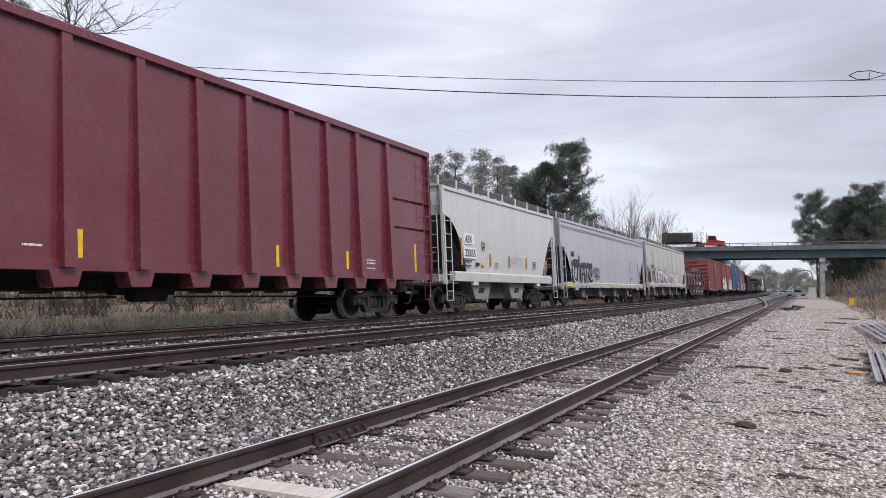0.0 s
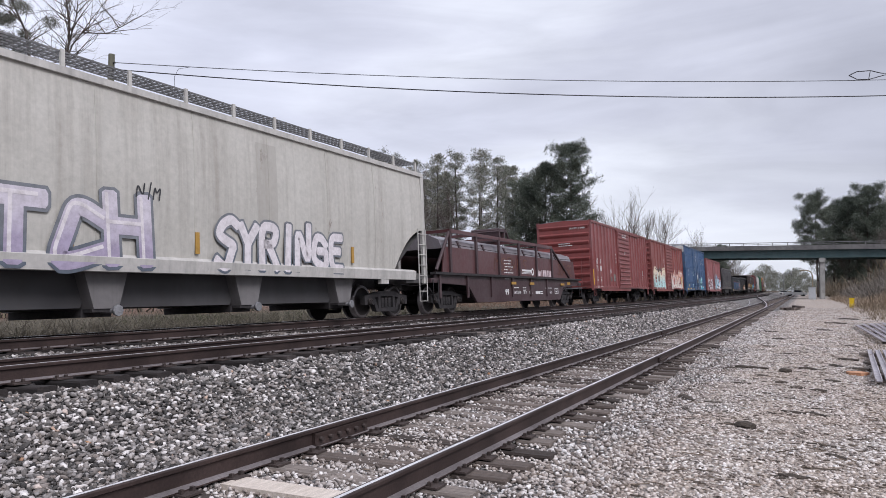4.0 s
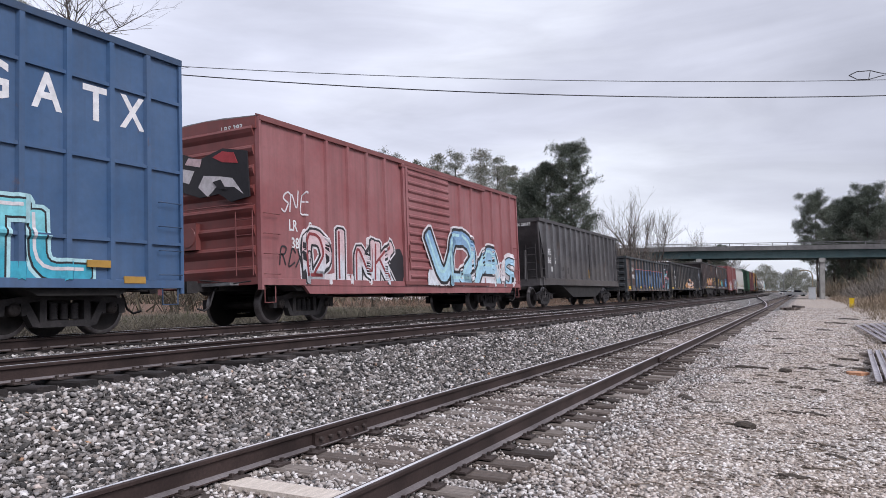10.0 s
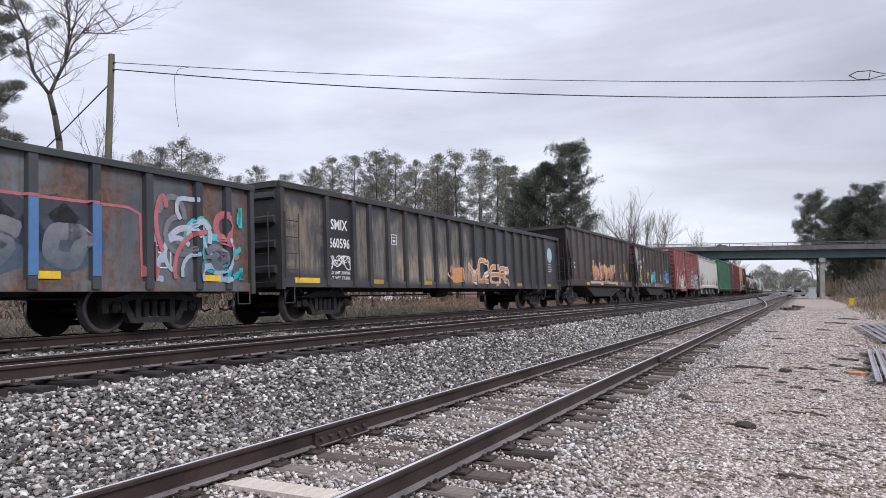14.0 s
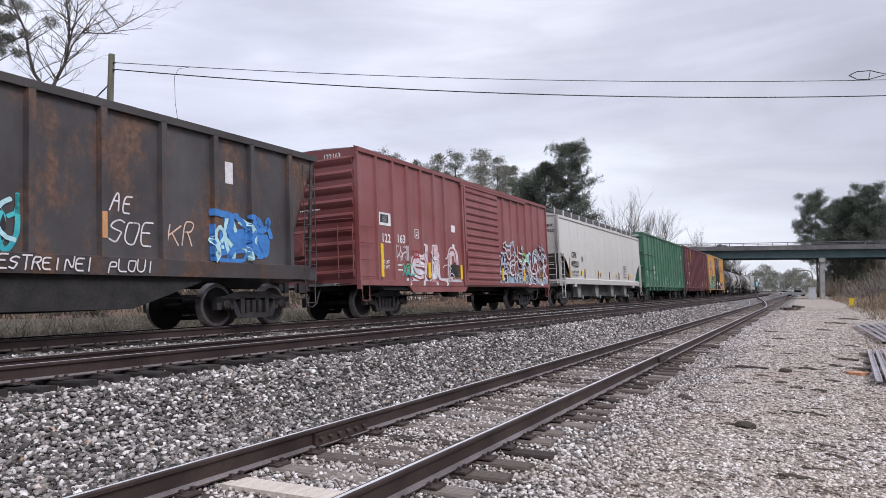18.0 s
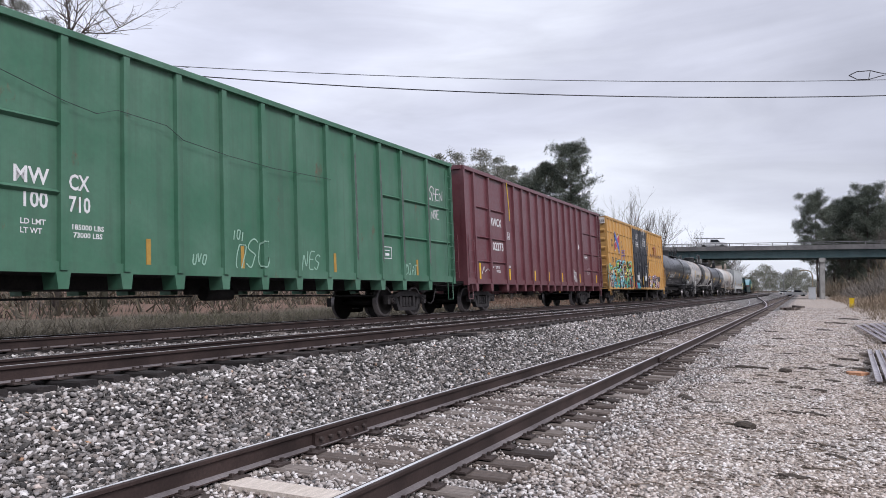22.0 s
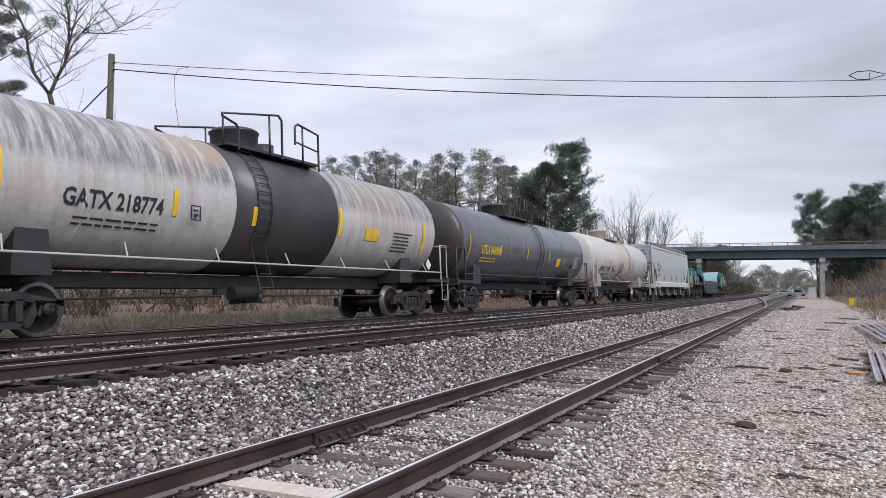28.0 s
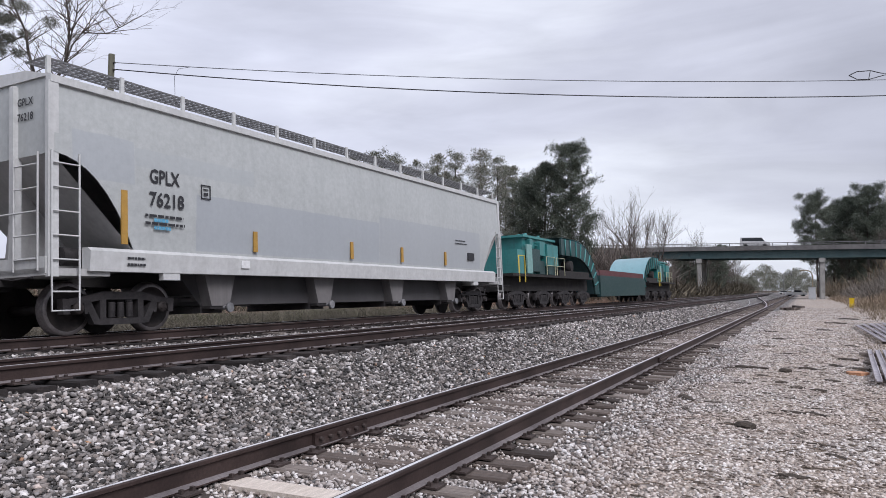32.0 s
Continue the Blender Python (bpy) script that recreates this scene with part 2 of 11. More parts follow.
def ground_material():
    m, nt, b = shader("gravel_and_soil", 0.95)
    geo = nt.nodes.new("ShaderNodeNewGeometry")
    sep = nt.nodes.new("ShaderNodeSeparateXYZ")
    nt.links.new(geo.outputs["Position"], sep.inputs[0])
    n1 = noise_node(nt, 0.5, 6, 0.6)
    n2 = noise_node(nt, 9.0, 5, 0.65)
    vor = nt.nodes.new("ShaderNodeTexVoronoi")
    co = nt.nodes.new("ShaderNodeTexCoord")
    nt.links.new(co.outputs["Object"], vor.inputs["Vector"])
    vor.inputs["Scale"].default_value = 17.0
    vr = nt.nodes.new("ShaderNodeTexVoronoi")
    nt.links.new(co.outputs["Object"], vr.inputs["Vector"])
    vr.inputs["Scale"].default_value = 31.0
    stone = ramp_node(nt, vor.outputs["Color"], [(0.15, (0.05, 0.046, 0.045)), (0.45, (0.12, 0.112, 0.108)), (0.72, (0.21, 0.195, 0.186)), (0.95, (0.40, 0.38, 0.37))])
    chips = ramp_node(nt, vr.outputs["Color"], [(0.2, (0.15, 0.122, 0.105)), (0.5, (0.34, 0.295, 0.26)), (0.9, (0.60, 0.55, 0.50))])
    soil = ramp_node(nt, n2, [(0.3, (0.27, 0.215, 0.175)), (0.7, (0.50, 0.425, 0.36))])
    lot = mix_node(nt, ramp_node(nt, n1, [(0.40, (0.15, 0.15, 0.15)), (0.60, (0.95, 0.95, 0.95))]), chips, soil)
    wild = ramp_node(nt, n2, [(0.3, (0.05, 0.044, 0.03)), (0.55, (0.10, 0.085, 0.057)), (0.8, (0.16, 0.135, 0.09))])
    edge = math_node(nt, "ADD", sep.outputs["Y"], math_node(nt, "MULTIPLY", math_node(nt, "SUBTRACT", n1, 0.5), 2.4))
    lotfac = ramp_node(nt, math_node(nt, "MULTIPLY", math_node(nt, "ADD", edge, 2.0), 0.25, True), [(0.70, (0, 0, 0)), (0.92, (1, 1, 1))])
    c = mix_node(nt, lotfac, lot, stone)
    far_side = math_node(nt, "MULTIPLY", math_node(nt, "SUBTRACT", edge, 14.3), 1.4, True)
    near_side = math_node(nt, "MULTIPLY", math_node(nt, "SUBTRACT", -6.6, edge), 0.9, True)
    straw = ramp_node(nt, n2, [(0.3, (0.105, 0.058, 0.040)), (0.55, (0.19, 0.115, 0.082)), (0.8, (0.28, 0.19, 0.14))])
    wild = mix_node(nt, math_node(nt, "MULTIPLY", math_node(nt, "SUBTRACT", edge, 29.0), 0.3, True), wild, straw)
    # pale ellipse: sky reflected by a wet road, painted into the ground colour
    turn = nt.nodes.new("ShaderNodeMapping")
    turn.vector_type = "TEXTURE"
    turn.inputs["Location"].default_value, turn.inputs["Rotation"].default_value, turn.inputs["Scale"].default_value = (80, 46, 0), (0, 0, 0.52), (20, 4.6, 900)
    nt.links.new(geo.outputs["Position"], turn.inputs[0])
    dist = nt.nodes.new("ShaderNodeVectorMath")
    dist.operation = "LENGTH"
    nt.links.new(turn.outputs[0], dist.inputs[0])
    wet_sheen = math_node(nt, "MULTIPLY", math_node(nt, "SUBTRACT", 1.15, math_node(nt, "ADD", dist.outputs["Value"], math_node(nt, "MULTIPLY", n1, 0.3))), 5.0, True)
    wild = mix_node(nt, wet_sheen, wild, (0.62, 0.56, 0.55))
    c = mix_node(nt, math_node(nt, "ADD", far_side, near_side, True), c, wild)
    nt.links.new(c, b.inputs["Base Color"])
    h = math_node(nt, "ADD", math_node(nt, "MULTIPLY", vr.outputs["Distance"], -0.5), math_node(nt, "ADD", math_node(nt, "MULTIPLY", vor.outputs["Distance"], -0.6), n2))
    bump_node(nt, b, h, 0.9, 0.05)
    return m


def build_ground():
    nx, nl = len(GX), len(GL)
    vs = [(x, follow(x, l), ground_z(x, l)) for x in GX for l in GL]
    fs = [(i * nl + j, (i + 1) * nl + j, (i + 1) * nl + j + 1, i * nl + j + 1) for i in range(nx - 1) for j in range(nl - 1)]
    me = bpy.data.meshes.new("ground")
    me.from_pydata(vs, [], fs)
    me.polygons.foreach_set("use_smooth", [True] * len(fs))
    me.materials.append(ground_material())
    me.update()
    return tagged(new("ground", me), "grey ballast, pale gravel lot and brown winter grass", "ground", kind="structure")


ground = build_ground()

# ---------------------------------------------------------------- rails and ties
RAIL_STEEL = rough_stuff("rusted_rail", (0.030, 0.019, 0.017), (0.070, 0.046, 0.041), 1.6, 0.62, 0.25, 0.004, 0.35, 30)
RAIL_TOP = rough_stuff("polished_rail_head", (0.60, 0.59, 0.60), (0.78, 0.77, 0.78), 2.0, 0.45, 0.05, 0.002, 0.25, 20)
# foot tops paler: dust, plus the light they catch put into the colour
RAIL_FOOT = rough_stuff("lit_dusty_rail_foot", (0.10, 0.085, 0.085), (0.22, 0.195, 0.195), 1.6, 0.75, 0.25, 0.004, 0.1, 30)
SPIKE = rough_stuff("rusted_tie_plate", (0.035, 0.026, 0.024), (0.085, 0.062, 0.055), 6, 0.85, 0.3, 0.004, 0.2, 12)


def tie_material(name, stops):
    m, nt, b = shader(name, 0.92)
    oi = nt.nodes.new("ShaderNodeObjectInfo")
    grain = noise_node(nt, 3.0, 6, 0.7, (18, 1.2, 18))
    big = noise_node(nt, 2.2, 4, 0.6)
    base = ramp_node(nt, oi.outputs["Random"], stops)
    g = ramp_node(nt, grain, [(0.3, (0.45, 0.45, 0.45)), (0.7, (1.35, 1.3, 1.28))])
    d = ramp_node(nt, big, [(0.35, (0.75, 0.73, 0.72)), (0.7, (1.25, 1.22, 1.2))])
    nt.links.new(mix_node(nt, 1.0, mix_node(nt, 1.0, base, g, "MULTIPLY"), d, "MULTIPLY"), b.inputs["Base Color"])
    bump_node(nt, b, grain, 0.6, 0.012)
    return m


TIE_WOOD = tie_material("weathered_tie_wood", [(0.0, (0.045, 0.035, 0.03)), (0.35, (0.095, 0.076, 0.066)), (0.7, (0.16, 0.135, 0.12)), (0.9, (0.22, 0.195, 0.175)), (1.0, (0.32, 0.29, 0.27))])
DARK_TIE = tie_material("creosoted_tie_wood", [(0.0, (0.020, 0.017, 0.017)), (0.6, (0.042, 0.035, 0.034)), (0.93, (0.07, 0.06, 0.058)), (1.0, (0.24, 0.215, 0.20))])

RAIL_OUT = [(-0.07, -0.180), (0.07, -0.180), (0.07, -0.168), (0.012, -0.150), (0.0095, -0.045), (0.0365, -0.032), (0.0365, -0.008), (0.030, 0.0),
            (0.016, 0.0012), (-0.016, 0.0012), (-0.030, 0.0), (-0.0365, -0.008), (-0.0365, -0.032), (-0.0095, -0.045), (-0.012, -0.150), (-0.07, -0.168)]


def rail(name, points, headings, label, shine=True):
    """A rail swept along points, its running band brighter."""
    k = len(RAIL_OUT)
    vs, fs, mi = [], [], []
    for p, h in zip(points, headings):
        for n, q in RAIL_OUT:
            vs.append((p.x - n * math.sin(h), p.y + n * math.cos(h), p.z + q))
    for i in range(len(points) - 1):
        for j in range(k):
            a, b = i * k + j, i * k + (j + 1) % k
            fs.append((a, b, b + k, a + k))
            mi.append(1 if shine and j in (8,) else 2 if j in (2, 14) else 0)
    me = bpy.data.meshes.new(name)
    me.from_pydata(vs, [], fs)
    me.materials.append(RAIL_STEEL)
    me.materials.append(RAIL_TOP)
    me.materials.append(RAIL_FOOT)
    me.polygons.foreach_set("material_index", mi)
    me.update()
    fix_normals(me)
    return tagged(new(name, me), label, "rail", "rails", "structure")


RAIL_S = lines([(-480, -20, 23), (-20, 140, 80), (140, 700, 40)])
for side in (-1, 1):
    for nm, y0, z0 in (("rail_train", TRAIN_Y, TRAIN_Z), ("rail_main", MAIN_Y, MAIN_Z)):
        rail(nm, [on_track(s, side * GAUGE / 2, 0, y0, z0) for s in RAIL_S], [bend(s)[1] for s in RAIL_S], "long brown steel rail with a worn bright head")
    rail("rail_siding", [Vector((s, SIDING_Y + side * GAUGE / 2, SIDING_Z)) for s in RAIL_S], [0.0] * len(RAIL_S), "rusty siding rail with a thin bright running band")

# the crossover from the siding to the main track
CROSS0, CROSS1 = 60.0, 145.0


def cross_line(side):
    pts = []
    for i in range(29):
        x = CROSS0 + (CROSS1 - CROSS0) * i / 28
        t = smooth(CROSS0, CROSS1, x)
        e = on_track(x, side * GAUGE / 2, 0, MAIN_Y, MAIN_Z)
        pts.append(Vector((x, (SIDING_Y + side * GAUGE / 2) * (1 - t) + e.y * t, SIDING_Z * (1 - t) + e.z * t + 0.004)))
    hs = [math.atan2(b.y - a.y, b.x - a.x) for a, b in zip(pts[:-1], pts[1:])]
    return pts, hs + [hs[-1]]


for side in (-1, 1):
    rail("rail_crossover", *cross_line(side), "curved crossover rail between the siding and the main track")


def tie_mesh(length, seed, wood):
    rnd = random.Random(seed)
    g = Geo()
    prof = [(-0.105, -0.17), (0.105, -0.17), (0.112, -0.02), (0.098, 0.0), (0.02, 0.004 * rnd.random()), (-0.03, -0.004), (-0.100, 0.0), (-0.112, -0.02)]
    k, cuts = len(prof), 6
    vs = []
    for i in range(cuts + 1):
        y = -length / 2 + length * i / cuts
        wob, up = rnd.uniform(-0.006, 0.006), rnd.uniform(-0.006, 0.004)
        vs += [(px + wob, y, pz + up) for px, pz in prof]
    fs = [(i * k + j, i * k + (j + 1) % k, (i + 1) * k + (j + 1) % k, (i + 1) * k + j) for i in range(cuts) for j in range(k)]
    fs += [tuple(reversed(range(k))), tuple(cuts * k + j for j in range(k))]
    g.add(vs, fs)
    me = mesh_of("tie", g, wood)
    fix_normals(me)
    return me


TIES = [tie_mesh(2.46, i, TIE_WOOD) for i in range(5)]
DARK_TIES = [tie_mesh(2.62, i, DARK_TIE) for i in range(5)]


def fitting_mesh():
    """Two tie plates with four spikes each, for one tie, at the rails' feet."""
    g = Geo()
    for side in (-1, 1):
        c = side * GAUGE / 2
        g.box(-0.09, 0.09, c - 0.17, c + 0.17, 0.002, 0.018)
        for dy in (-0.095, 0.095):
            for dx in (-0.055, 0.055):
                g.box(dx - 0.014, dx + 0.014, c + dy - 0.016, c + dy + 0.016, 0.018, 0.05)
    me = mesh_of("tie_plate", g, SPIKE)
    fix_normals(me)
    return me


PLATES = fitting_mesh()


# ---------------------------------------------------------------- paint
def paint(name, colour, rough=0.55, fade=0.35, streak=0.5, rust=0.0, tags=(), grime=(0.05, 0.045, 0.042), dent=0.25, patches=(), worn=False):
    """Weathered car paint: faded patches, rain streaks, rust specks and sprayed lettering-like shapes.
    tags: (x0, x1, z0, z1, colours, size, seed) on the car's side."""
    m, nt, b = shader(name, rough)
    c = mix_node(nt, ramp_node(nt, noise_node(nt, 0.55, 5, 0.6), [(0.35, (0, 0, 0)), (0.75, (fade, fade, fade))]), tone(colour, 0.86), tone([x * 0.75 + 0.09 for x in colour], 1.25))
    st = noise_node(nt, 1.0, 6, 0.7, (3.6, 3.6, 0.16))
    c = mix_node(nt, ramp_node(nt, st, [(0.45, (0, 0, 0)), (0.72, (streak, streak, streak))]), c, tuple(x * 0.4 + y * 0.6 for x, y in zip(colour, grime)))
    fine = noise_node(nt, 9.0, 6, 0.65)
    c = mix_node(nt, 0.35, c, ramp_node(nt, fine, [(0.25, (0.55, 0.55, 0.55)), (0.75, (1.3, 1.3, 1.3))]), "MULTIPLY")
    if rust:
        r = ramp_node(nt, noise_node(nt, 1.7, 8, 0.7, (1.0, 1.0, 0.45)), [(0.68 - 0.3 * rust, (0, 0, 0)), (0.76 - 0.22 * rust, (1, 1, 1))])
        c = mix_node(nt, r, c, ramp_node(nt, fine, [(0.3, (0.05, 0.027, 0.018)), (0.7, (0.17, 0.09, 0.055))]))
    if tags or patches:
        co = nt.nodes.new("ShaderNodeTexCoord")
        sep = nt.nodes.new("ShaderNodeSeparateXYZ")
        nt.links.new(co.outputs["Object"], sep.inputs[0])

        def inside(x0, x1, z0, z1, wob, hard, seed):
            ex = noise_node(nt, 3.1, 3, 0.6)
            up = noise_node(nt, 1.1, 2, 0.5, (1.7, 0.0, 0.0 + seed * 0.0001))
            xx = math_node(nt, "ADD", sep.outputs["X"], math_node(nt, "MULTIPLY", math_node(nt, "SUBTRACT", ex, 0.5), wob))
            zz = math_node(nt, "ADD", sep.outputs["Z"], math_node(nt, "ADD", math_node(nt, "MULTIPLY", math_node(nt, "SUBTRACT", ex, 0.5), wob * 0.5), math_node(nt, "MULTIPLY", math_node(nt, "SUBTRACT", up, 0.5), wob * 1.6)))
            f = None
            for lo, hi in ((x0, xx), (xx, x1), (z0, math_node(nt, "ADD", sep.outputs["Z"], 0.0)), (zz, z1)):
                k = math_node(nt, "MULTIPLY", math_node(nt, "SUBTRACT", hi, lo), hard, True)
                f = k if f is None else math_node(nt, "MULTIPLY", f, k)
            return f

        for x0, x1, z0, z1, col, amount in patches:
            k = math_node(nt, "MULTIPLY", inside(x0, x1, z0, z1, 0.9 if worn else 0.05 if amount < 0.7 else 0.5, 4 if worn else 60, 1), amount)
            if worn:
                rub = noise_node(nt, 1.0, 8, 0.75, (5.5, 0.7, 0.7))
                k = math_node(nt, "MULTIPLY", k, ramp_node(nt, rub, [(0.40, (0.08, 0.08, 0.08)), (0.58, (1.0, 1.0, 1.0))]))
            c = mix_node(nt, k, c, col)
        for x0, x1, z0, z1, cols, size, seed in tags:
            mask = inside(x0, x1, z0, z1, 0.55, 25, seed)
            mp = nt.nodes.new("ShaderNodeMapping")
            mp.inputs["Location"].default_value = (seed * 3.7, 0.0, seed * 1.9)
            mp.inputs["Scale"].default_value = (1.0, 0.15, 0.75)
            nt.links.new(co.outputs["Object"], mp.inputs[0])
            n = nt.nodes.new("ShaderNodeTexNoise")
            n.inputs["Scale"].default_value, n.inputs["Detail"].default_value, n.inputs["Distortion"].default_value = size, 1.2, 1.6
            nt.links.new(mp.outputs[0], n.inputs["Vector"])
            k = len(cols)
            r = nt.nodes.new("ShaderNodeValToRGB")
            r.color_ramp.interpolation = "CONSTANT"
            steps = 2 * k
            els = r.color_ramp.elements
            while len(els) < steps:
                els.new(0.5)
            for i, e in enumerate(els):
                e.position, e.color = 0.27 + 0.46 * i / steps, (*cols[i % k], 1)
            nt.links.new(n.outputs["Fac"], r.inputs[0])
            c = mix_node(nt, mask, c, mix_node(nt, 0.3, r.outputs[0], ramp_node(nt, fine, [(0.25, (0.6, 0.6, 0.6)), (0.75, (1.2, 1.2, 1.2))]), "MULTIPLY"))
    nt.links.new(c, b.inputs["Base Color"])
    b.inputs["Coat Weight"].default_value, b.inputs["Coat Roughness"].default_value = max(0.0, 0.75 - rough), 0.22
    bump_node(nt, b, noise_node(nt, 0.9, 3, 0.5), dent, 0.05)
    nt.links.new(ramp_node(nt, fine, [(0.2, (rough - 0.1,) * 3), (0.8, (min(1, rough + 0.2),) * 3)]), b.inputs["Roughness"])
    return m


def plain(name, c, rough=0.5, metal=0.0):
    m, nt, b = shader(name, rough, metal)
    nt.links.new(ramp_node(nt, noise_node(nt, 6.0, 5, 0.65), [(0.25, tone(c, 0.72)), (0.75, tone(c, 1.12))]), b.inputs["Base Color"])
    return m


WHITE_LETTER = plain("white_lettering", (0.72, 0.72, 0.72), 0.6)
BLACK_LETTER = plain("black_lettering", (0.025, 0.025, 0.03), 0.6)
YELLOW_LETTER = plain("yellow_lettering", (0.70, 0.48, 0.05), 0.6)
YELLOW_TAPE = plain("yellow_reflective_tape", (0.80, 0.50, 0.03), 0.4)
OCHRE_TAPE = plain("faded_ochre_tape", (0.42, 0.24, 0.05), 0.6)
GREY_IRON = rough_stuff("grimy_cast_iron", (0.016, 0.0145, 0.016), (0.046, 0.041, 0.042), 4, 0.8, 0.3, 0.006, 0.15, 8)
DARK_IRON = rough_stuff("black_underframe", (0.012, 0.011, 0.011), (0.034, 0.031, 0.03), 3, 0.85, 0.3, 0.006, 0.1, 8)
WHEEL_IRON = rough_stuff("brown_wheel_steel", (0.015, 0.013, 0.013), (0.042, 0.034, 0.032), 3, 0.65, 0.15, 0.004, 0.4, 9)
WHEEL_RIM = rough_stuff("worn_wheel_rim", (0.09, 0.08, 0.08), (0.24, 0.22, 0.22), 3, 0.4, 0.1, 0.003, 0.7, 9)
GALV = rough_stuff("galvanised_grating", (0.16, 0.16, 0.165), (0.3, 0.3, 0.31), 4, 0.6, 0.2, 0.004, 0.4, 9)
WALK_STEEL = rough_stuff("grimy_walkway_steel", (0.11, 0.11, 0.114), (0.22, 0.22, 0.225), 4, 0.7, 0.2, 0.004, 0.3, 9)

# ---------------------------------------------------------------- trucks, wheels, couplers: shared meshes
def wheelset_mesh():
    g = Geo()
    for sgn in (-1, 1):
        y0 = sgn * 0.70
        rim = [(-0.03, 0.488), (-0.005, 0.488), (0.012, 0.462), (0.10, 0.455), (0.108, 0.44), (0.108, 0.385)]
        web = [(0.108, 0.385), (0.085, 0.36), (0.062, 0.22), (0.095, 0.15), (0.105, 0.105), (0.105, 0.0)]
        back = [(-0.03, 0.0), (-0.03, 0.488)]
        g.now = 1
        g.lathe([(sgn * a, r) for a, r in rim], "y", (0, y0, 0), 30)
        g.now = 0
        g.lathe([(sgn * a, r) for a, r in web], "y", (0, y0, 0), 30)
        g.lathe([(sgn * a, r) for a, r in back], "y", (0, y0, 0), 30)
        g.lathe([(0, 0.075), (0.16, 0.075)] if sgn > 0 else [(-0.16, 0.075), (0, 0.075)], "y", (0, sgn * 0.8, 0), 12)
        cap = sgn * 1.115
        g.lathe([(-sgn * 0.14, 0.105), (-sgn * 0.02, 0.105), (0, 0.085), (0, 0.0)], "y", (0, cap, 0), 14)
        for i in range(3):
            t = 2 * math.pi * i / 3
            x, z = 0.055 * math.cos(t), 0.055 * math.sin(t)
            g.rod((x, cap - sgn * 0.01, z), (x, cap + sgn * 0.022, z), 0.016, 6)
    g.rod((0, -0.75, 0), (0, 0.75, 0), 0.085, 12)
    me = mesh_of("wheelset", g, [WHEEL_IRON, WHEEL_RIM])
    fix_normals(me)
    return me


def side_frame_mesh(sgn):
    g = Geo()
    y0, y1 = sgn * 0.93, sgn * 1.08
    a, b = min(y0, y1), max(y0, y1)
    g.prism([(-1.16, 0.60), (-0.75, 0.66), (-0.42, 0.74), (0.42, 0.74), (0.75, 0.66), (1.16, 0.60), (1.16, 0.50), (0.75, 0.545), (0.40, 0.60), (-0.40, 0.60), (-0.75, 0.545), (-1.16, 0.50)], "y", a, b)
    g.prism([(-0.48, 0.16), (0.48, 0.16), (0.46, 0.27), (-0.46, 0.27)], "y", a, b)
    for s in (-1, 1):
        g.prism([(s * 0.80, 0.60), (s * 0.66, 0.60), (s * 0.42, 0.16), (s * 0.58, 0.18)], "y", a, b)
        g.prism([(s * 0.46, 0.62), (s * 0.34, 0.62), (s * 0.34, 0.25), (s * 0.46, 0.25)], "y", a, b)
        g.prism([(s * 1.18, 0.62), (s * 1.02, 0.62), (s * 1.04, 0.36), (s * 1.16, 0.36)], "y", a, b)
        g.prism([(s * 0.78, 0.60), (s * 0.66, 0.60), (s * 0.70, 0.36), (s * 0.76, 0.36)], "y", a, b)
        g.prism([(s * 1.03, 0.585), (s * 0.75, 0.585), (s * 0.75, 0.545), (s * 1.03, 0.545)], "y", a, b)
    me = mesh_of("side_frame", g, GREY_IRON)
    fix_normals(me)
    return me


def spring_mesh():
    prof = []
    for z in range(6):
        prof += [(z * 0.046, 0.055), (z * 0.046 + 0.022, 0.074)]
    me = mesh_of("spring", Geo().lathe([(0, 0.0)] + prof + [(0.28, 0.055), (0.28, 0.0)], "z", (0, 0, 0.275), 10), GREY_IRON)
    fix_normals(me)
    return me


def bolster_mesh():
    g = Geo()
    g.prism([(-0.2, 0.40), (0.2, 0.40), (0.2, 0.62), (0.14, 0.70), (-0.14, 0.70), (-0.2, 0.62)], "y", -0.92, 0.92)
    g.rod((0, 0, 0.68), (0, 0, 0.80), 0.19, 14)
    for s in (-1, 1):
        g.prism([(s * 0.30, 0.30), (s * 0.36, 0.30), (s * 0.36, 0.42), (s * 0.30, 0.42)], "y", -0.75, 0.75)
    me = mesh_of("truck", g, DARK_IRON)
    fix_normals(me)
    return me


WHEELSET, BOLSTER = wheelset_mesh(), bolster_mesh()
FRAMES, SPRING = {s: side_frame_mesh(s) for s in (-1, 1)}, spring_mesh()
CARS, WHEELSETS = [], []


def truck(car, x, base=1.778):
    t = part("truck", BOLSTER, None, car)
    t.location = (x, 0, 0)
    for s in (-1, 1):
        part("side_frame", FRAMES[s], None, t)
        for k in (-0.19, 0.0, 0.19):
            part("spring", SPRING, None, t).location = (k, s * 1.02, 0)
        w = part("wheelset", WHEELSET, None, t)
        w.matrix_parent_inverse = Matrix.Translation((s * base / 2, 0, 0.457))
        WHEELSETS.append(w)
    return t


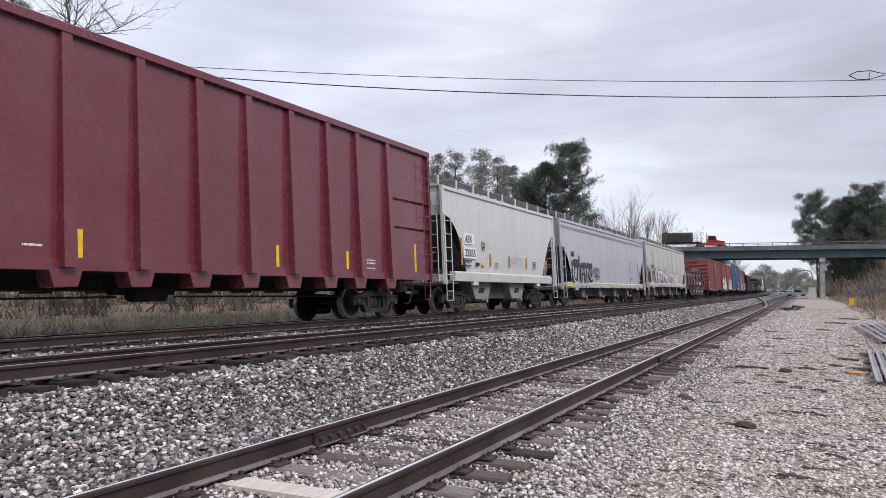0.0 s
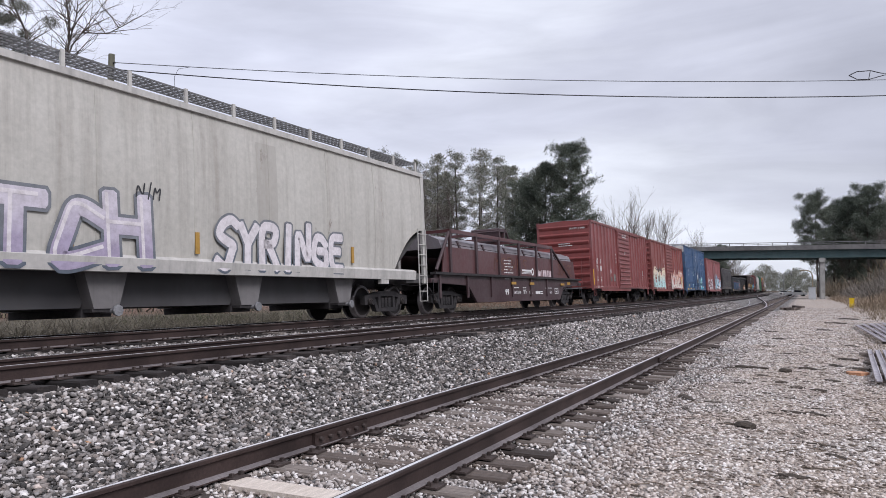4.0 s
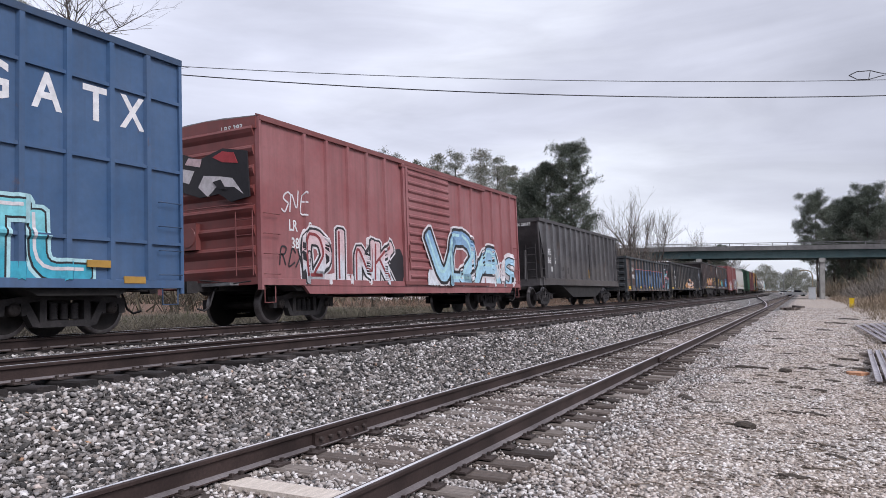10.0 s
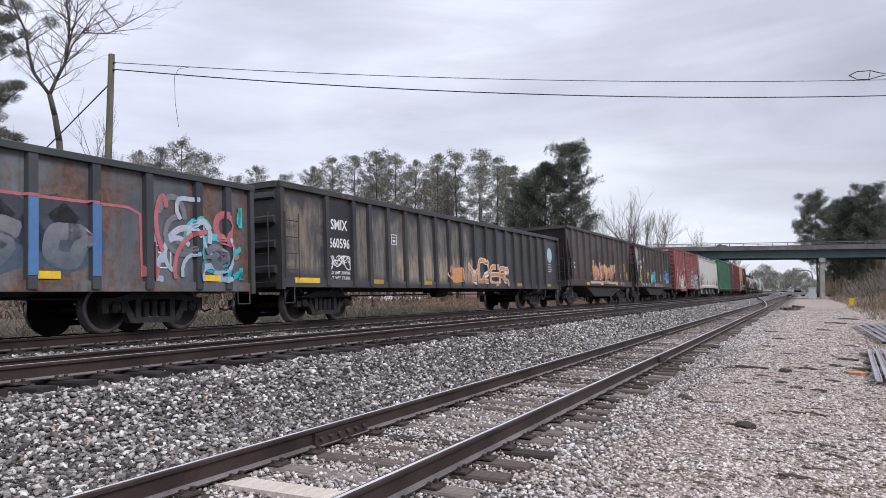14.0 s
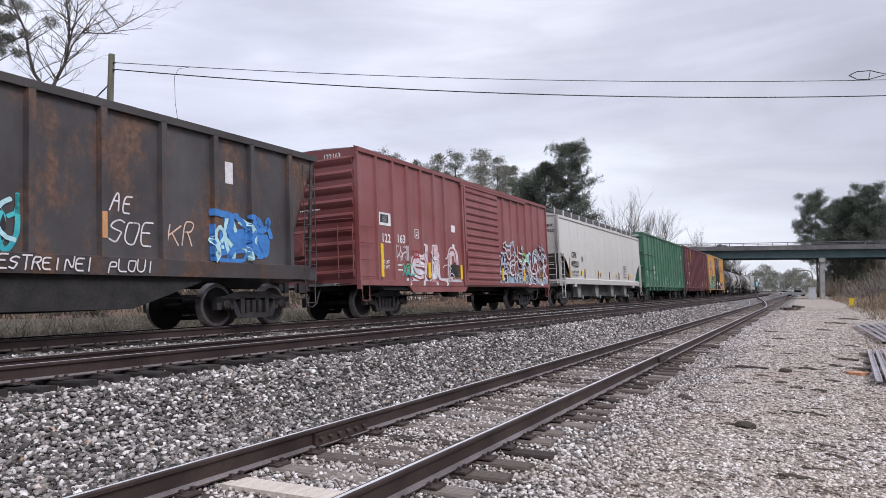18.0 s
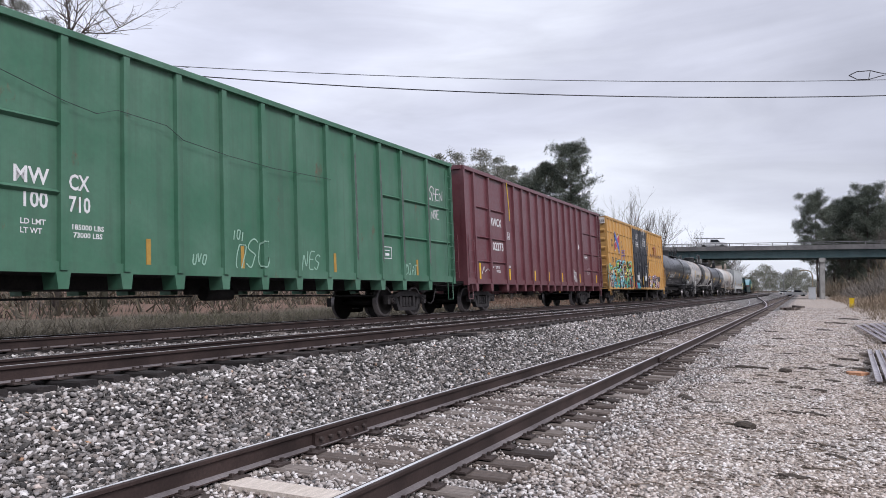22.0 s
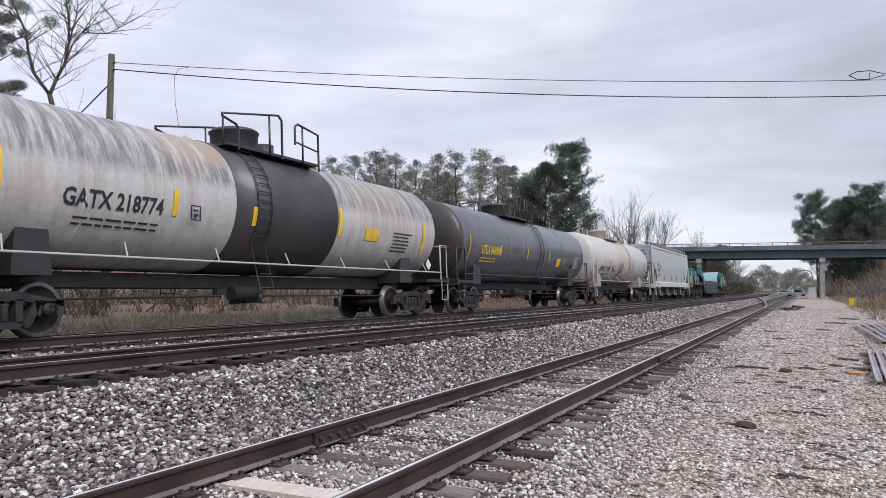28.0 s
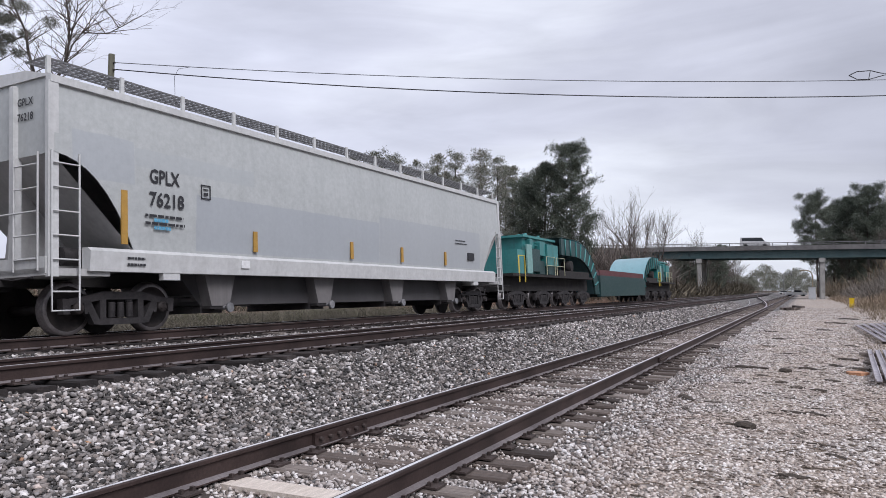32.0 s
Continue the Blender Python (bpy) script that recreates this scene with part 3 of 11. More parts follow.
def coupler_mesh():
    """Drawbar, knuckle, cut lever and air hose at the end x = 0, pointing to -x."""
    g = Geo()
    g.box(-0.45, 0.35, -0.09, 0.09, 0.78, 0.96)
    g.prism([(-0.45, -0.14), (-0.62, -0.16), (-0.72, -0.10), (-0.66, 0.0), (-0.72, 0.05), (-0.60, 0.14), (-0.45, 0.14)], "z", 0.74, 1.0)
    g.path([(-0.12, -1.35, 0.95), (-0.16, -0.9, 0.92), (-0.40, -0.15, 1.02)], 0.014, 6)
    g.path([(-0.1, -0.35, 0.85), (-0.22, -0.38, 0.75), (-0.32, -0.36, 0.45), (-0.42, -0.3, 0.35), (-0.55, -0.22, 0.40)], 0.024, 7)
    me = mesh_of("coupler", g, GREY_IRON)
    fix_normals(me)
    return me


COUPLER = coupler_mesh()


def new_car(name, label, x0, x1, group="freight cars of the train"):
    car = thing(name, label, "freight car", group)
    CARS.append((car, (x0 + x1) / 2))
    return car, (x1 - x0) / 2


def running_gear(car, h, inset=2.1, sill=0.80, deep=0.35):
    """Trucks, couplers, centre sill and brake rigging under a body of half length h."""
    for s in (-1, 1):
        truck(car, s * (h - inset))
        c = part("coupler", COUPLER, None, car)
        c.matrix_basis = pose(s * h, 0, 0, 0, 0, 0 if s < 0 else 180)
    part("center_sill", Geo().box(-h, h, -0.33, 0.33, sill, sill + deep), DARK_IRON, car)
    g = Geo()
    g.rod((-0.9, -0.55, 0.72), (-0.1, -0.55, 0.72), 0.16, 10).box(-1.2, 0.3, -0.45, -0.30, 0.7, 0.85)
    g.path([(-h + inset + 0.8, -0.75, 0.62), (-1.2, -0.55, 0.66)], 0.02, 6).path([(0.2, -0.55, 0.66), (h - inset - 0.8, -0.75, 0.62)], 0.02, 6)
    part("brake_rigging", g, DARK_IRON, car)


# ---------------------------------------------------------------- small fittings
def ladder(car, x0, x1, z0, z1, rungs, y=-1.62, mat=None, stiles=True, face="side", name="ladder", r=0.011):
    g = Geo()
    sx = lambda a, z: (a, y, z) if face == "side" else (y, a, z)
    if stiles:
        for a in (x0, x1):
            g.path([sx(a, z0), sx(a, z1)], r * 1.3, 6)
    if not stiles:
        for i in range(rungs):
            z = z0 + (z1 - z0) * i / max(1, rungs - 1)
            q = [sx(x0, z), sx(x1, z)]
            e = [(p[0], p[1] + 0.05, p[2]) if face == "side" else (p[0] + 0.05, p[1], p[2]) for p in q]
            part("grab_iron", Geo().path([e[0], q[0], q[1], e[1]], r, 6), mat, car)
        return None
    for i in range(rungs):
        z = z0 + (z1 - z0) * (i + 0.5) / rungs if stiles else z0 + (z1 - z0) * i / max(1, rungs - 1)
        g.path([sx(x0, z), sx(x1, z)], r, 6)
    return part(name, g, mat, car)


def stirrup(car, x, mat, z0=0.42, z1=1.05, w=0.36, y=-1.52):
    part("stirrup_step", Geo().path([(x, y, z1), (x, y, z0), (x + w, y, z0), (x + w, y, z1)], 0.016, 6), mat, car)


FONT_CACHE = {}


def letter_mesh(text, size):
    key = (text, size)
    if key not in FONT_CACHE:
        cu = bpy.data.curves.new("lettering", "FONT")
        cu.body, cu.size, cu.resolution_u, cu.offset = text, size, 2, size * 0.022
        ob = bpy.data.objects.new("lettering", cu)
        me = bpy.data.meshes.new_from_object(ob)
        bpy.data.objects.remove(ob)
        bpy.data.curves.remove(cu)
        vs = [tuple(v.co) for v in me.vertices]
        fs = [tuple(p.vertices) for p in me.polygons]
        bpy.data.meshes.remove(me)
        FONT_CACHE[key] = (vs, fs)
    return FONT_CACHE[key]


def lettering(car, text, x, z, size, mat, y=-1.56, wide=1.0, span=None, face="side", around=None, label=""):
    """Flat painted writing: on the near side from x on, on the front end from y on, or round a tank (around: centre height, radius)."""
    vs, fs = letter_mesh(text, size)
    if span:
        wide = span / max(p[0] for p in vs)
    if around:
        zc, rad = around
        a0 = math.asin((z - zc) / rad)
        out = [(x + p[0] * wide, -rad * math.cos(a0 + p[1] / rad), zc + rad * math.sin(a0 + p[1] / rad)) for p in vs]
    elif face == "side":
        out = [(x + p[0] * wide, y, z + p[1]) for p in vs]
    else:
        out = [(x, y - p[0] * wide, z + p[1]) for p in vs]
    if len(text) > 14:
        me = bpy.data.meshes.new("lettering")
        me.from_pydata(out, [], fs)
        me.materials.append(mat)
        return tagged(part("lettering", me, None, car, label), kind="stuff")
    # one part for each letter
    home = list(range(len(out)))

    def root(i):
        while home[i] != i:
            home[i] = home[home[i]]
            i = home[i]
        return i

    for f in fs:
        for i in f[1:]:
            home[root(i)] = root(f[0])
    groups = {}
    for f in fs:
        groups.setdefault(root(f[0]), []).append(f)
    for faces in groups.values():
        used = sorted({i for f in faces for i in f})
        at = {i: k for k, i in enumerate(used)}
        me = bpy.data.meshes.new("letter")
        me.from_pydata([out[i] for i in used], [], [tuple(at[i] for i in f) for f in faces])
        me.materials.append(mat)
        part("letter", me, None, car, label)


def bars(car, x, z, w, rows, mat, y=-1.56, h=0.05, gap=0.05, face="side", seed=0, around=None, name="small_print"):
    """Writing too small to read: rows of thin bars."""
    rnd = random.Random(seed + int(x * 100) + rows)
    g = Geo()
    h, gap = h * 0.7, gap + h * 0.3
    for i in range(rows):
        top, at = z - i * (h + gap), 0.0
        end = w * rnd.uniform(0.75, 1.0)
        while at < end:
            k = min(end - at, rnd.uniform(0.06, 0.2) * w)
            if around:
                zc, rad = around
                g.add([(x + at + dx, -rad * math.cos(math.asin((zz - zc) / rad)), zz) for dx, zz in ((0, top - h), (k, top - h), (k, top), (0, top))], [(0, 1, 2, 3)])
            elif face == "side":
                g.add([(x + at, y, top - h), (x + at + k, y, top - h), (x + at + k, y, top), (x + at, y, top)], [(0, 1, 2, 3)])
            else:
                g.add([(x, y - at, top - h), (x, y - at - k, top - h), (x, y - at - k, top), (x, y - at, top)], [(0, 1, 2, 3)])
            at += k + 0.025 * w
    me = mesh_of(name, g, mat)
    return tagged(part(name, me, None, car), kind="stuff")


def stripe(car, x, z, w, h, mat=None, y=-1.556, name="reflective_stripe", label="yellow reflective stripe"):
    return part(name, Geo().box(x, x + w, y - 0.004, y + 0.02, z, z + h), mat or YELLOW_TAPE, car, label)


def label_plate(car, x, z, w, h, mat, y=-1.556, name="label_plate"):
    g = Geo()
    t = 0.02
    for a in ((x, x + w, z, z + t), (x, x + w, z + h - t, z + h), (x, x + t, z, z + h), (x + w - t, x + w, z, z + h)):
        g.box(a[0], a[1], y - 0.003, y + 0.01, a[2], a[3])
    g.box(x + w * 0.3, x + w * 0.7, y - 0.003, y + 0.01, z + h * 0.25, z + h * 0.45)
    g.box(x + w * 0.25, x + w * 0.75, y - 0.003, y + 0.01, z + h * 0.65, z + h * 0.72)
    return part(name, g, mat, car)

# ---------------------------------------------------------------- sprayed lettering
STROKES = dict(A="00497990|2575", B="000979855575730200", C="97593926003092", D="0009799573309000", E="99090090|0575", F="0009 99|0575", G="976929050290949545", H="0009|9099|0595", I="4049", K="0009|0499|3590", L="090090",
               M="00094499 90", N="00099099", O="4919060230708396994979", P="00097998955505", R="0009799875054590", S="98692806358473503001", T="0999|4940", U="0902307092 99", V="094099", W="0920465079 99"[:12], X="0099|0990", Y="0945|9945|4540", Z="09990090")


def glyph(ch):
    """Strokes of one letter in a unit box, with rounded corners."""
    out = []
    for code in STROKES[ch].replace(" ", "").split("|"):
        p = [Vector((int(code[i]) / 9, int(code[i + 1]) / 9)) for i in range(0, len(code) - 1, 2)]
        for _ in range(2):
            if len(p) > 2:
                q = [p[0]]
                for a, b in zip(p[:-1], p[1:]):
                    q += [a.lerp(b, 0.22), a.lerp(b, 0.78)]
                p = q + [p[-1]]
        out.append(p)
    return out


def relief(base, posts=(), half=0.08, proud=0.068, rails=(), door=None, door_proud=0.115):
    """Depth of a car's side at a place, to lay paint over its posts and rails."""
    def depth(x, z):
        d = base
        if door and door[0] < x < door[1]:
            return base + door_proud
        for p in posts:
            if abs(x - p) < half:
                d = max(d, base + proud)
        for r in rails:
            if abs(z - r) < 0.045:
                d = max(d, base + 0.052)
        return d
    return depth


def ribbon(g, pts, width, depth, off, across=6):
    """A flat band of paint along points (x, z) on the car's near side."""
    fine = [pts[0]]
    for a, b in zip(pts[:-1], pts[1:]):
        n = max(1, int((b - a).length / 0.05))
        fine += [a.lerp(b, (i + 1) / n) for i in range(n)]
    d0, d1 = (fine[1] - fine[0]).normalized(), (fine[-1] - fine[-2]).normalized()
    fine = [fine[0] - d0 * width * 0.45, fine[0] - d0 * width * 0.3] + fine + [fine[-1] + d1 * width * 0.3, fine[-1] + d1 * width * 0.45]
    m, vs = len(fine), []
    for i, p in enumerate(fine):
        t = (fine[min(i + 1, m - 1)] - fine[max(i - 1, 0)]).normalized()
        w = width * (0.55 if i in (0, m - 1) else 1.0)
        for k in range(across + 1):
            q = p + Vector((-t.y, t.x)) * w * (k / across - 0.5)
            q.y = max(q.y, 0.9 + 0.02 * math.sin(q.x * 31))
            vs.append((q.x, -depth(q.x, q.y) - off, q.y))
    c = across + 1
    g.add(vs, [(i * c + k, (i + 1) * c + k, (i + 1) * c + k + 1, i * c + k + 1) for i in range(m - 1) for k in range(across)])


def spray_paint(name, low, high=None, z0=1.0, z1=2.0):
    """Spray paint that fades from one colour to another with height, worn by weather."""
    m, nt, b = shader(name, 0.55)
    co = nt.nodes.new("ShaderNodeTexCoord")
    sep = nt.nodes.new("ShaderNodeSeparateXYZ")
    nt.links.new(co.outputs["Object"], sep.inputs[0])
    n = noise_node(nt, 2.2, 5, 0.6)
    t = math_node(nt, "MULTIPLY", math_node(nt, "SUBTRACT", math_node(nt, "ADD", sep.outputs["Z"], math_node(nt, "MULTIPLY", math_node(nt, "SUBTRACT", n, 0.5), 0.9)), z0), 1 / (z1 - z0), True)
    c = ramp_node(nt, t, [(0.25, low), (0.75, high or low)])
    nt.links.new(mix_node(nt, 0.7, c, ramp_node(nt, noise_node(nt, 7.0, 6, 0.7), [(0.25, (0.55, 0.53, 0.52)), (0.6, (1.05, 1.05, 1.05))]), "MULTIPLY"), b.inputs["Base Color"])
    return m


def spray(car, word, x, z, size, adv, line, fill, depth, fat=0.2, edge=0.06, halo=None, shine=None, off=0.004, seed=1, slant=0.0, label="sprayed lettering", glow=0.16):
    """Letters in wide bands of paint: a halo, a dark outline, a fill and a highlight, one part for each colour."""
    rnd = random.Random(seed)
    layers = [("graffiti_halo", halo, fat + 2 * edge + 2 * glow), ("graffiti_outline", line, fat + 2 * edge), ("graffiti_fill", fill, fat), ("graffiti_shine", shine, fat * 0.22)]
    thin = line is None and halo is None and shine is None and fat < 0.09
    geos = [Geo() for _ in layers]
    for i, ch in enumerate(word):
        if ch == " ":
            continue
        sx, sz = adv * rnd.uniform(0.66, 0.86), size * rnd.uniform(0.82, 1.12)
        bx, bz, tilt = x + adv * i + rnd.uniform(-0.08, 0.08) * adv, z + rnd.uniform(-0.06, 0.08) * size, slant + rnd.uniform(-0.08, 0.08)
        for s, pts in enumerate(glyph(ch)):
            pp = [Vector((bx + p.x * sx + p.y * tilt * sz, bz + p.y * sz)) for p in pts]
            for k, (nm, mat, w) in enumerate(layers):
                if mat is not None:
                    q = [p + Vector((-0.22, 0.2)) * fat for p in pp] if k == 3 else pp
                    ribbon(geos[k], q, w, depth, off + 0.0035 * k + 0.0003 * (2 * (i % 4) + s), max(2, min(16, int(w / 0.04))))
        if not thin:
            for (nm, mat, w), g in zip(layers, geos):
                if mat is not None and g.f:
                    part(nm, mesh_of(nm, g, mat), None, car, label)
            geos = [Geo() for _ in layers]
    if thin and geos[2].f:
        tagged(part("scrawl", mesh_of("scrawl", geos[2], fill), None, car, label), kind="stuff")


def sprayed_band(car, x0, x1, z, width, mat, depth, label="pale band of spray paint", off=0.003):
    """An uneven band of paint under sprayed letters."""
    rnd = random.Random(int(x0 * 100))
    n = max(2, int((x1 - x0) / 0.5))
    g = Geo()
    ribbon(g, [Vector((x0 + (x1 - x0) * i / n, z + rnd.uniform(-0.12, 0.12) * width)) for i in range(n + 1)], width, depth, off, max(4, int(width / 0.05)))
    part("graffiti_base", mesh_of("graffiti_base", g, mat), None, car, label)


def scrawl(car, word, x, z, size, mat, depth, adv=None, width=0.03, seed=1, slant=0.15, label="thin sprayed scrawl"):
    """Quick handwriting in one thin line."""
    spray(car, word, x, z, size, adv or size * 0.72, None, mat, depth, width, seed=seed, slant=slant, label=label)



def swirls(car, x0, x1, z0, z1, line, fills, depth, n, width, seed, off=0.006, label="tangled sprayed letters", edge=0.025):
    """Wildstyle writing: curling strokes of several colours with thin outlines, one part for each stroke."""
    rnd = random.Random(seed)
    for i in range(n):
        p = Vector((x0 + (x1 - x0) * ((i * 0.618) % 1.0), rnd.uniform(z0, z1)))
        a, bend_a, pts = rnd.uniform(0, 6.3), rnd.choice((-1, 1)) * rnd.uniform(0.15, 0.55), []
        for k in range(rnd.randint(6, 13)):
            pts.append(Vector((min(x1, max(x0, p.x)), min(z1, max(z0, p.y)))))
            p = p + Vector((math.cos(a), math.sin(a))) * 0.11 * (1 + width)
            a, bend_a = a + bend_a, bend_a * rnd.uniform(0.8, 1.25)
            if p.y < z0 or p.y > z1:
                a = -a
        pts = [q for k, q in enumerate(pts) if k == 0 or (q - pts[k - 1]).length > 0.02]
        if len(pts) < 3:
            continue
        w = width * rnd.uniform(0.55, 1.2)
        fill = fills[i % len(fills)]
        if line is not None:
            g = Geo()
            ribbon(g, pts, w + 2 * edge, depth, off + 0.0009 * i, 5)
            part("graffiti_outline", mesh_of("graffiti_outline", g, line), None, car, label)
        g = Geo()
        ribbon(g, pts, w, depth, off + 0.0009 * i + 0.0004, 4)
        part("graffiti_fill", mesh_of("graffiti_fill", g, fill), None, car, label)


# ---------------------------------------------------------------- boxcars
def boxcar(label, x0, x1, height, mat, end_mat, trim, posts, door, end_ribs=8, name="boxcar", sill=1.0, sill_mat=None, roof_mat=None, grid=(), doors=1, door_mat=None, door_ribs=13, plug=False, inset=2.1, skirt=None):
    """posts: place of side posts on the left and right of the door; door: its span."""
    car, h = new_car(name, label, x0, x1)
    running_gear(car, h, inset)
    y, top = 1.50, height - 0.06
    for s in (-1, 1):
        a, b = (s * y, s * (y - 0.05)) if s < 0 else (y - 0.05, y)
        part("side_wall", Geo().box(-h, h, min(a, b), max(a, b), sill, top), mat, car)
        part("top_chord", Geo().prism([(s * (y - 0.02), top - 0.10), (s * (y + 0.07), top - 0.10), (s * (y + 0.07), top + 0.02), (s * (y - 0.05), top + 0.06)], "x", -h, h), trim, car)
        part("side_sill", Geo().prism([(s * (y - 0.04), sill - 0.02), (s * (y + 0.06), sill - 0.02), (s * (y + 0.06), sill + 0.12), (s * (y - 0.04), sill + 0.14)], "x", -h, h), sill_mat or mat, car)
        for x in posts:
            part("side_post", Geo().prism([(x - 0.075, s * (y - 0.01)), (x - 0.045, s * (y + 0.065)), (x + 0.045, s * (y + 0.065)), (x + 0.075, s * (y - 0.01))], "z", sill + 0.12, top - 0.08), mat, car)
        for x in (-h + 0.03, h - 0.03):
            part("corner_post", Geo().box(x - 0.035, x + 0.035, min(s * (y - 0.06), s * (y + 0.055)), max(s * (y - 0.06), s * (y + 0.055)), sill - 0.12, top), mat, car)
        for z in grid:
            part("side_rail", Geo().box(-h + 0.05, door[0] - 0.1, min(s * y, s * (y + 0.05)), max(s * y, s * (y + 0.05)), z - 0.03, z + 0.03), mat, car)
            part("side_rail", Geo().box(door[1] + 0.1, h - 0.05, min(s * y, s * (y + 0.05)), max(s * y, s * (y + 0.05)), z - 0.03, z + 0.03), mat, car)
    part("roof", Geo().prism([(-y - 0.05, top), (y + 0.05, top), (0.55, top + 0.07), (0, top + 0.08), (-0.55, top + 0.07)], "x", -h - 0.02, h + 0.02), roof_mat or GALV, car)
    for s in (-1, 1):
        e = part("end_wall", Geo().box(min(s * h, s * (h - 0.05)), max(s * h, s * (h - 0.05)), -y + 0.05, y - 0.05, sill, top), end_mat, car)
        n = end_ribs
        for i in range(n):
            z = sill + 0.28 + (top - sill - 0.6) * i / (n - 1)
            g = Geo().prism([(s * h, z - 0.12), (s * (h + 0.045), z - 0.03), (s * (h + 0.07), z + 0.05), (s * (h + 0.05), z + 0.10), (s * h, z + 0.13)], "y", -y + 0.1, y - 0.1)
            part("end_rib", g, end_mat, e)
        part("end_plate", Geo().prism([(-y + 0.02, top - 0.28), (y - 0.02, top - 0.28), (y - 0.02, top - 0.02), (0, top + 0.06), (-y + 0.02, top - 0.02)], "x", s * (h + 0.02) - 0.02, s * (h + 0.02) + 0.02), end_mat, e)
        part("end_platform", Geo().box(min(s * h, s * (h + 0.28)), max(s * h, s * (h + 0.28)), -0.9, 0.9, sill + 0.0, sill + 0.06), GALV, car)
    wide = (door[1] - door[0]) / doors
    for s in (-1, 1):
        for k in range(doors):
            a = door[0] + k * wide
            d = part("door", Geo().box(a + 0.03, a + wide - 0.03, min(s * (y - 0.01), s * (y + 0.06)), max(s * (y - 0.01), s * (y + 0.06)), sill + 0.13, top - 0.18), door_mat or mat, car)
            yy = s * (y + 0.06)
            if plug:
                for z in (sill + 0.5, sill + 1.15, sill + 1.8, sill + 2.45, sill + 3.1):
                    part("door_rib", Geo().box(a + 0.06, a + wide - 0.06, min(yy, yy + s * 0.05), max(yy, yy + s * 0.05), z, z + 0.07), door_mat or mat, d)
                for x in (a + 0.1, a + wide * 0.36, a + wide * 0.66, a + wide - 0.1):
                    part("lock_rod", Geo().rod((x, yy + s * 0.075, sill + 0.1), (x, yy + s * 0.075, top - 0.15), 0.022, 8), door_mat or mat, d)
                part("door_lock", Geo().box(a + wide * 0.48, a + wide * 0.60, min(yy, yy + s * 0.10), max(yy, yy + s * 0.10), sill + 0.75, sill + 1.15), GALV, d)
            else:
                for i in range(door_ribs):
                    z = sill + 0.27 + (top - sill - 0.62) * i / (door_ribs - 1)
                    part("door_rib", Geo().prism([(yy, z - 0.07), (yy + s * 0.045, z - 0.015), (yy + s * 0.05, z + 0.03), (yy, z + 0.07)], "x", a + 0.15, a + wide - 0.1), door_mat or mat, d)
                part("door_stile", Geo().box(a + 0.0, a + 0.12, min(yy, yy + s * 0.045), max(yy, yy + s * 0.045), sill + 0.1, top - 0.14), door_mat or mat, d)
                part("door_handle", Geo().path([(a + 0.06, yy + s * 0.07, sill + 0.45), (a + 0.06, yy + s * 0.07, sill + 1.2)], 0.022, 6).box(a + 0.01, a + 0.12, min(yy, yy + s * 0.09), max(yy, yy + s * 0.09), sill + 0.7, sill + 0.8), trim, d)
        part("door_track", Geo().box(door[0] - 0.2, min(h - 0.3, door[1] + (0.4 if plug else 3.0)), min(s * y, s * (y + 0.11)), max(s * y, s * (y + 0.11)), sill + 0.03, sill + 0.13), trim, car)
        part("door_header", Geo().box(door[0] - 0.25, min(h - 0.3, door[1] + (0.3 if plug else 3.0)), min(s * y, s * (y + 0.10)), max(s * y, s * (y + 0.10)), top - 0.20, top - 0.12), trim, car)
        part("door_post", Geo().box(door[0] - 0.14, door[0] - 0.02, min(s * y, s * (y + 0.085)), max(s * y, s * (y + 0.085)), sill, top - 0.08), mat, car)
    ladder(car, -h + 0.08, -h + 0.58, sill + 0.22, sill + 1.55, 4, -1.60, trim, False, name="grab_irons")
    ladder(car, h - 0.58, h - 0.08, sill + 0.22, sill + 1.55, 4, -1.60, trim, False, name="grab_irons")
    ladder(car, -1.42, -0.95, sill + 0.2, sill + 1.6, 4, -h - 0.12, trim, True, "end", name="end_ladder")
    part("hand_brake", Geo().rod((-h - 0.16, 0.45, sill + 1.15), (-h - 0.05, 0.45, sill + 1.15), 0.24, 14).box(-h - 0.14, -h, 0.2, 0.7, sill + 0.85, sill + 1.45), end_mat, car)
    part("end_handrail", Geo().path([(-h - 0.1, -1.4, sill + 1.75), (-h - 0.22, -0.6, sill + 1.75), (-h - 0.22, 0.9, sill + 1.75), (-h - 0.05, 1.2, sill + 1.75)], 0.013, 6), trim, car)
    for x in (-h + 0.12, h - 0.48):
        stirrup(car, x, trim, 0.48, sill)
    if skirt:
        for s in (-1, 1):
            a, b, low = skirt
            part("side_skirt", Geo().prism([(a, sill), (b, sill), (b - 0.25, low), (a + 0.25, low)], "y", min(s * (y - 0.03), s * (y + 0.045)), max(s * (y - 0.03), s * (y + 0.045))), sill_mat or mat, car)
    for s in (-1, 1):
        part("bolster_skirt", Geo().prism([(s * (h - inset - 1.0), sill), (s * (h - inset + 1.0), sill), (s * (h - inset + 0.75), sill - 0.14), (s * (h - inset - 0.75), sill - 0.14)], "y", -1.45, 1.45), DARK_IRON, car)
    return car, h


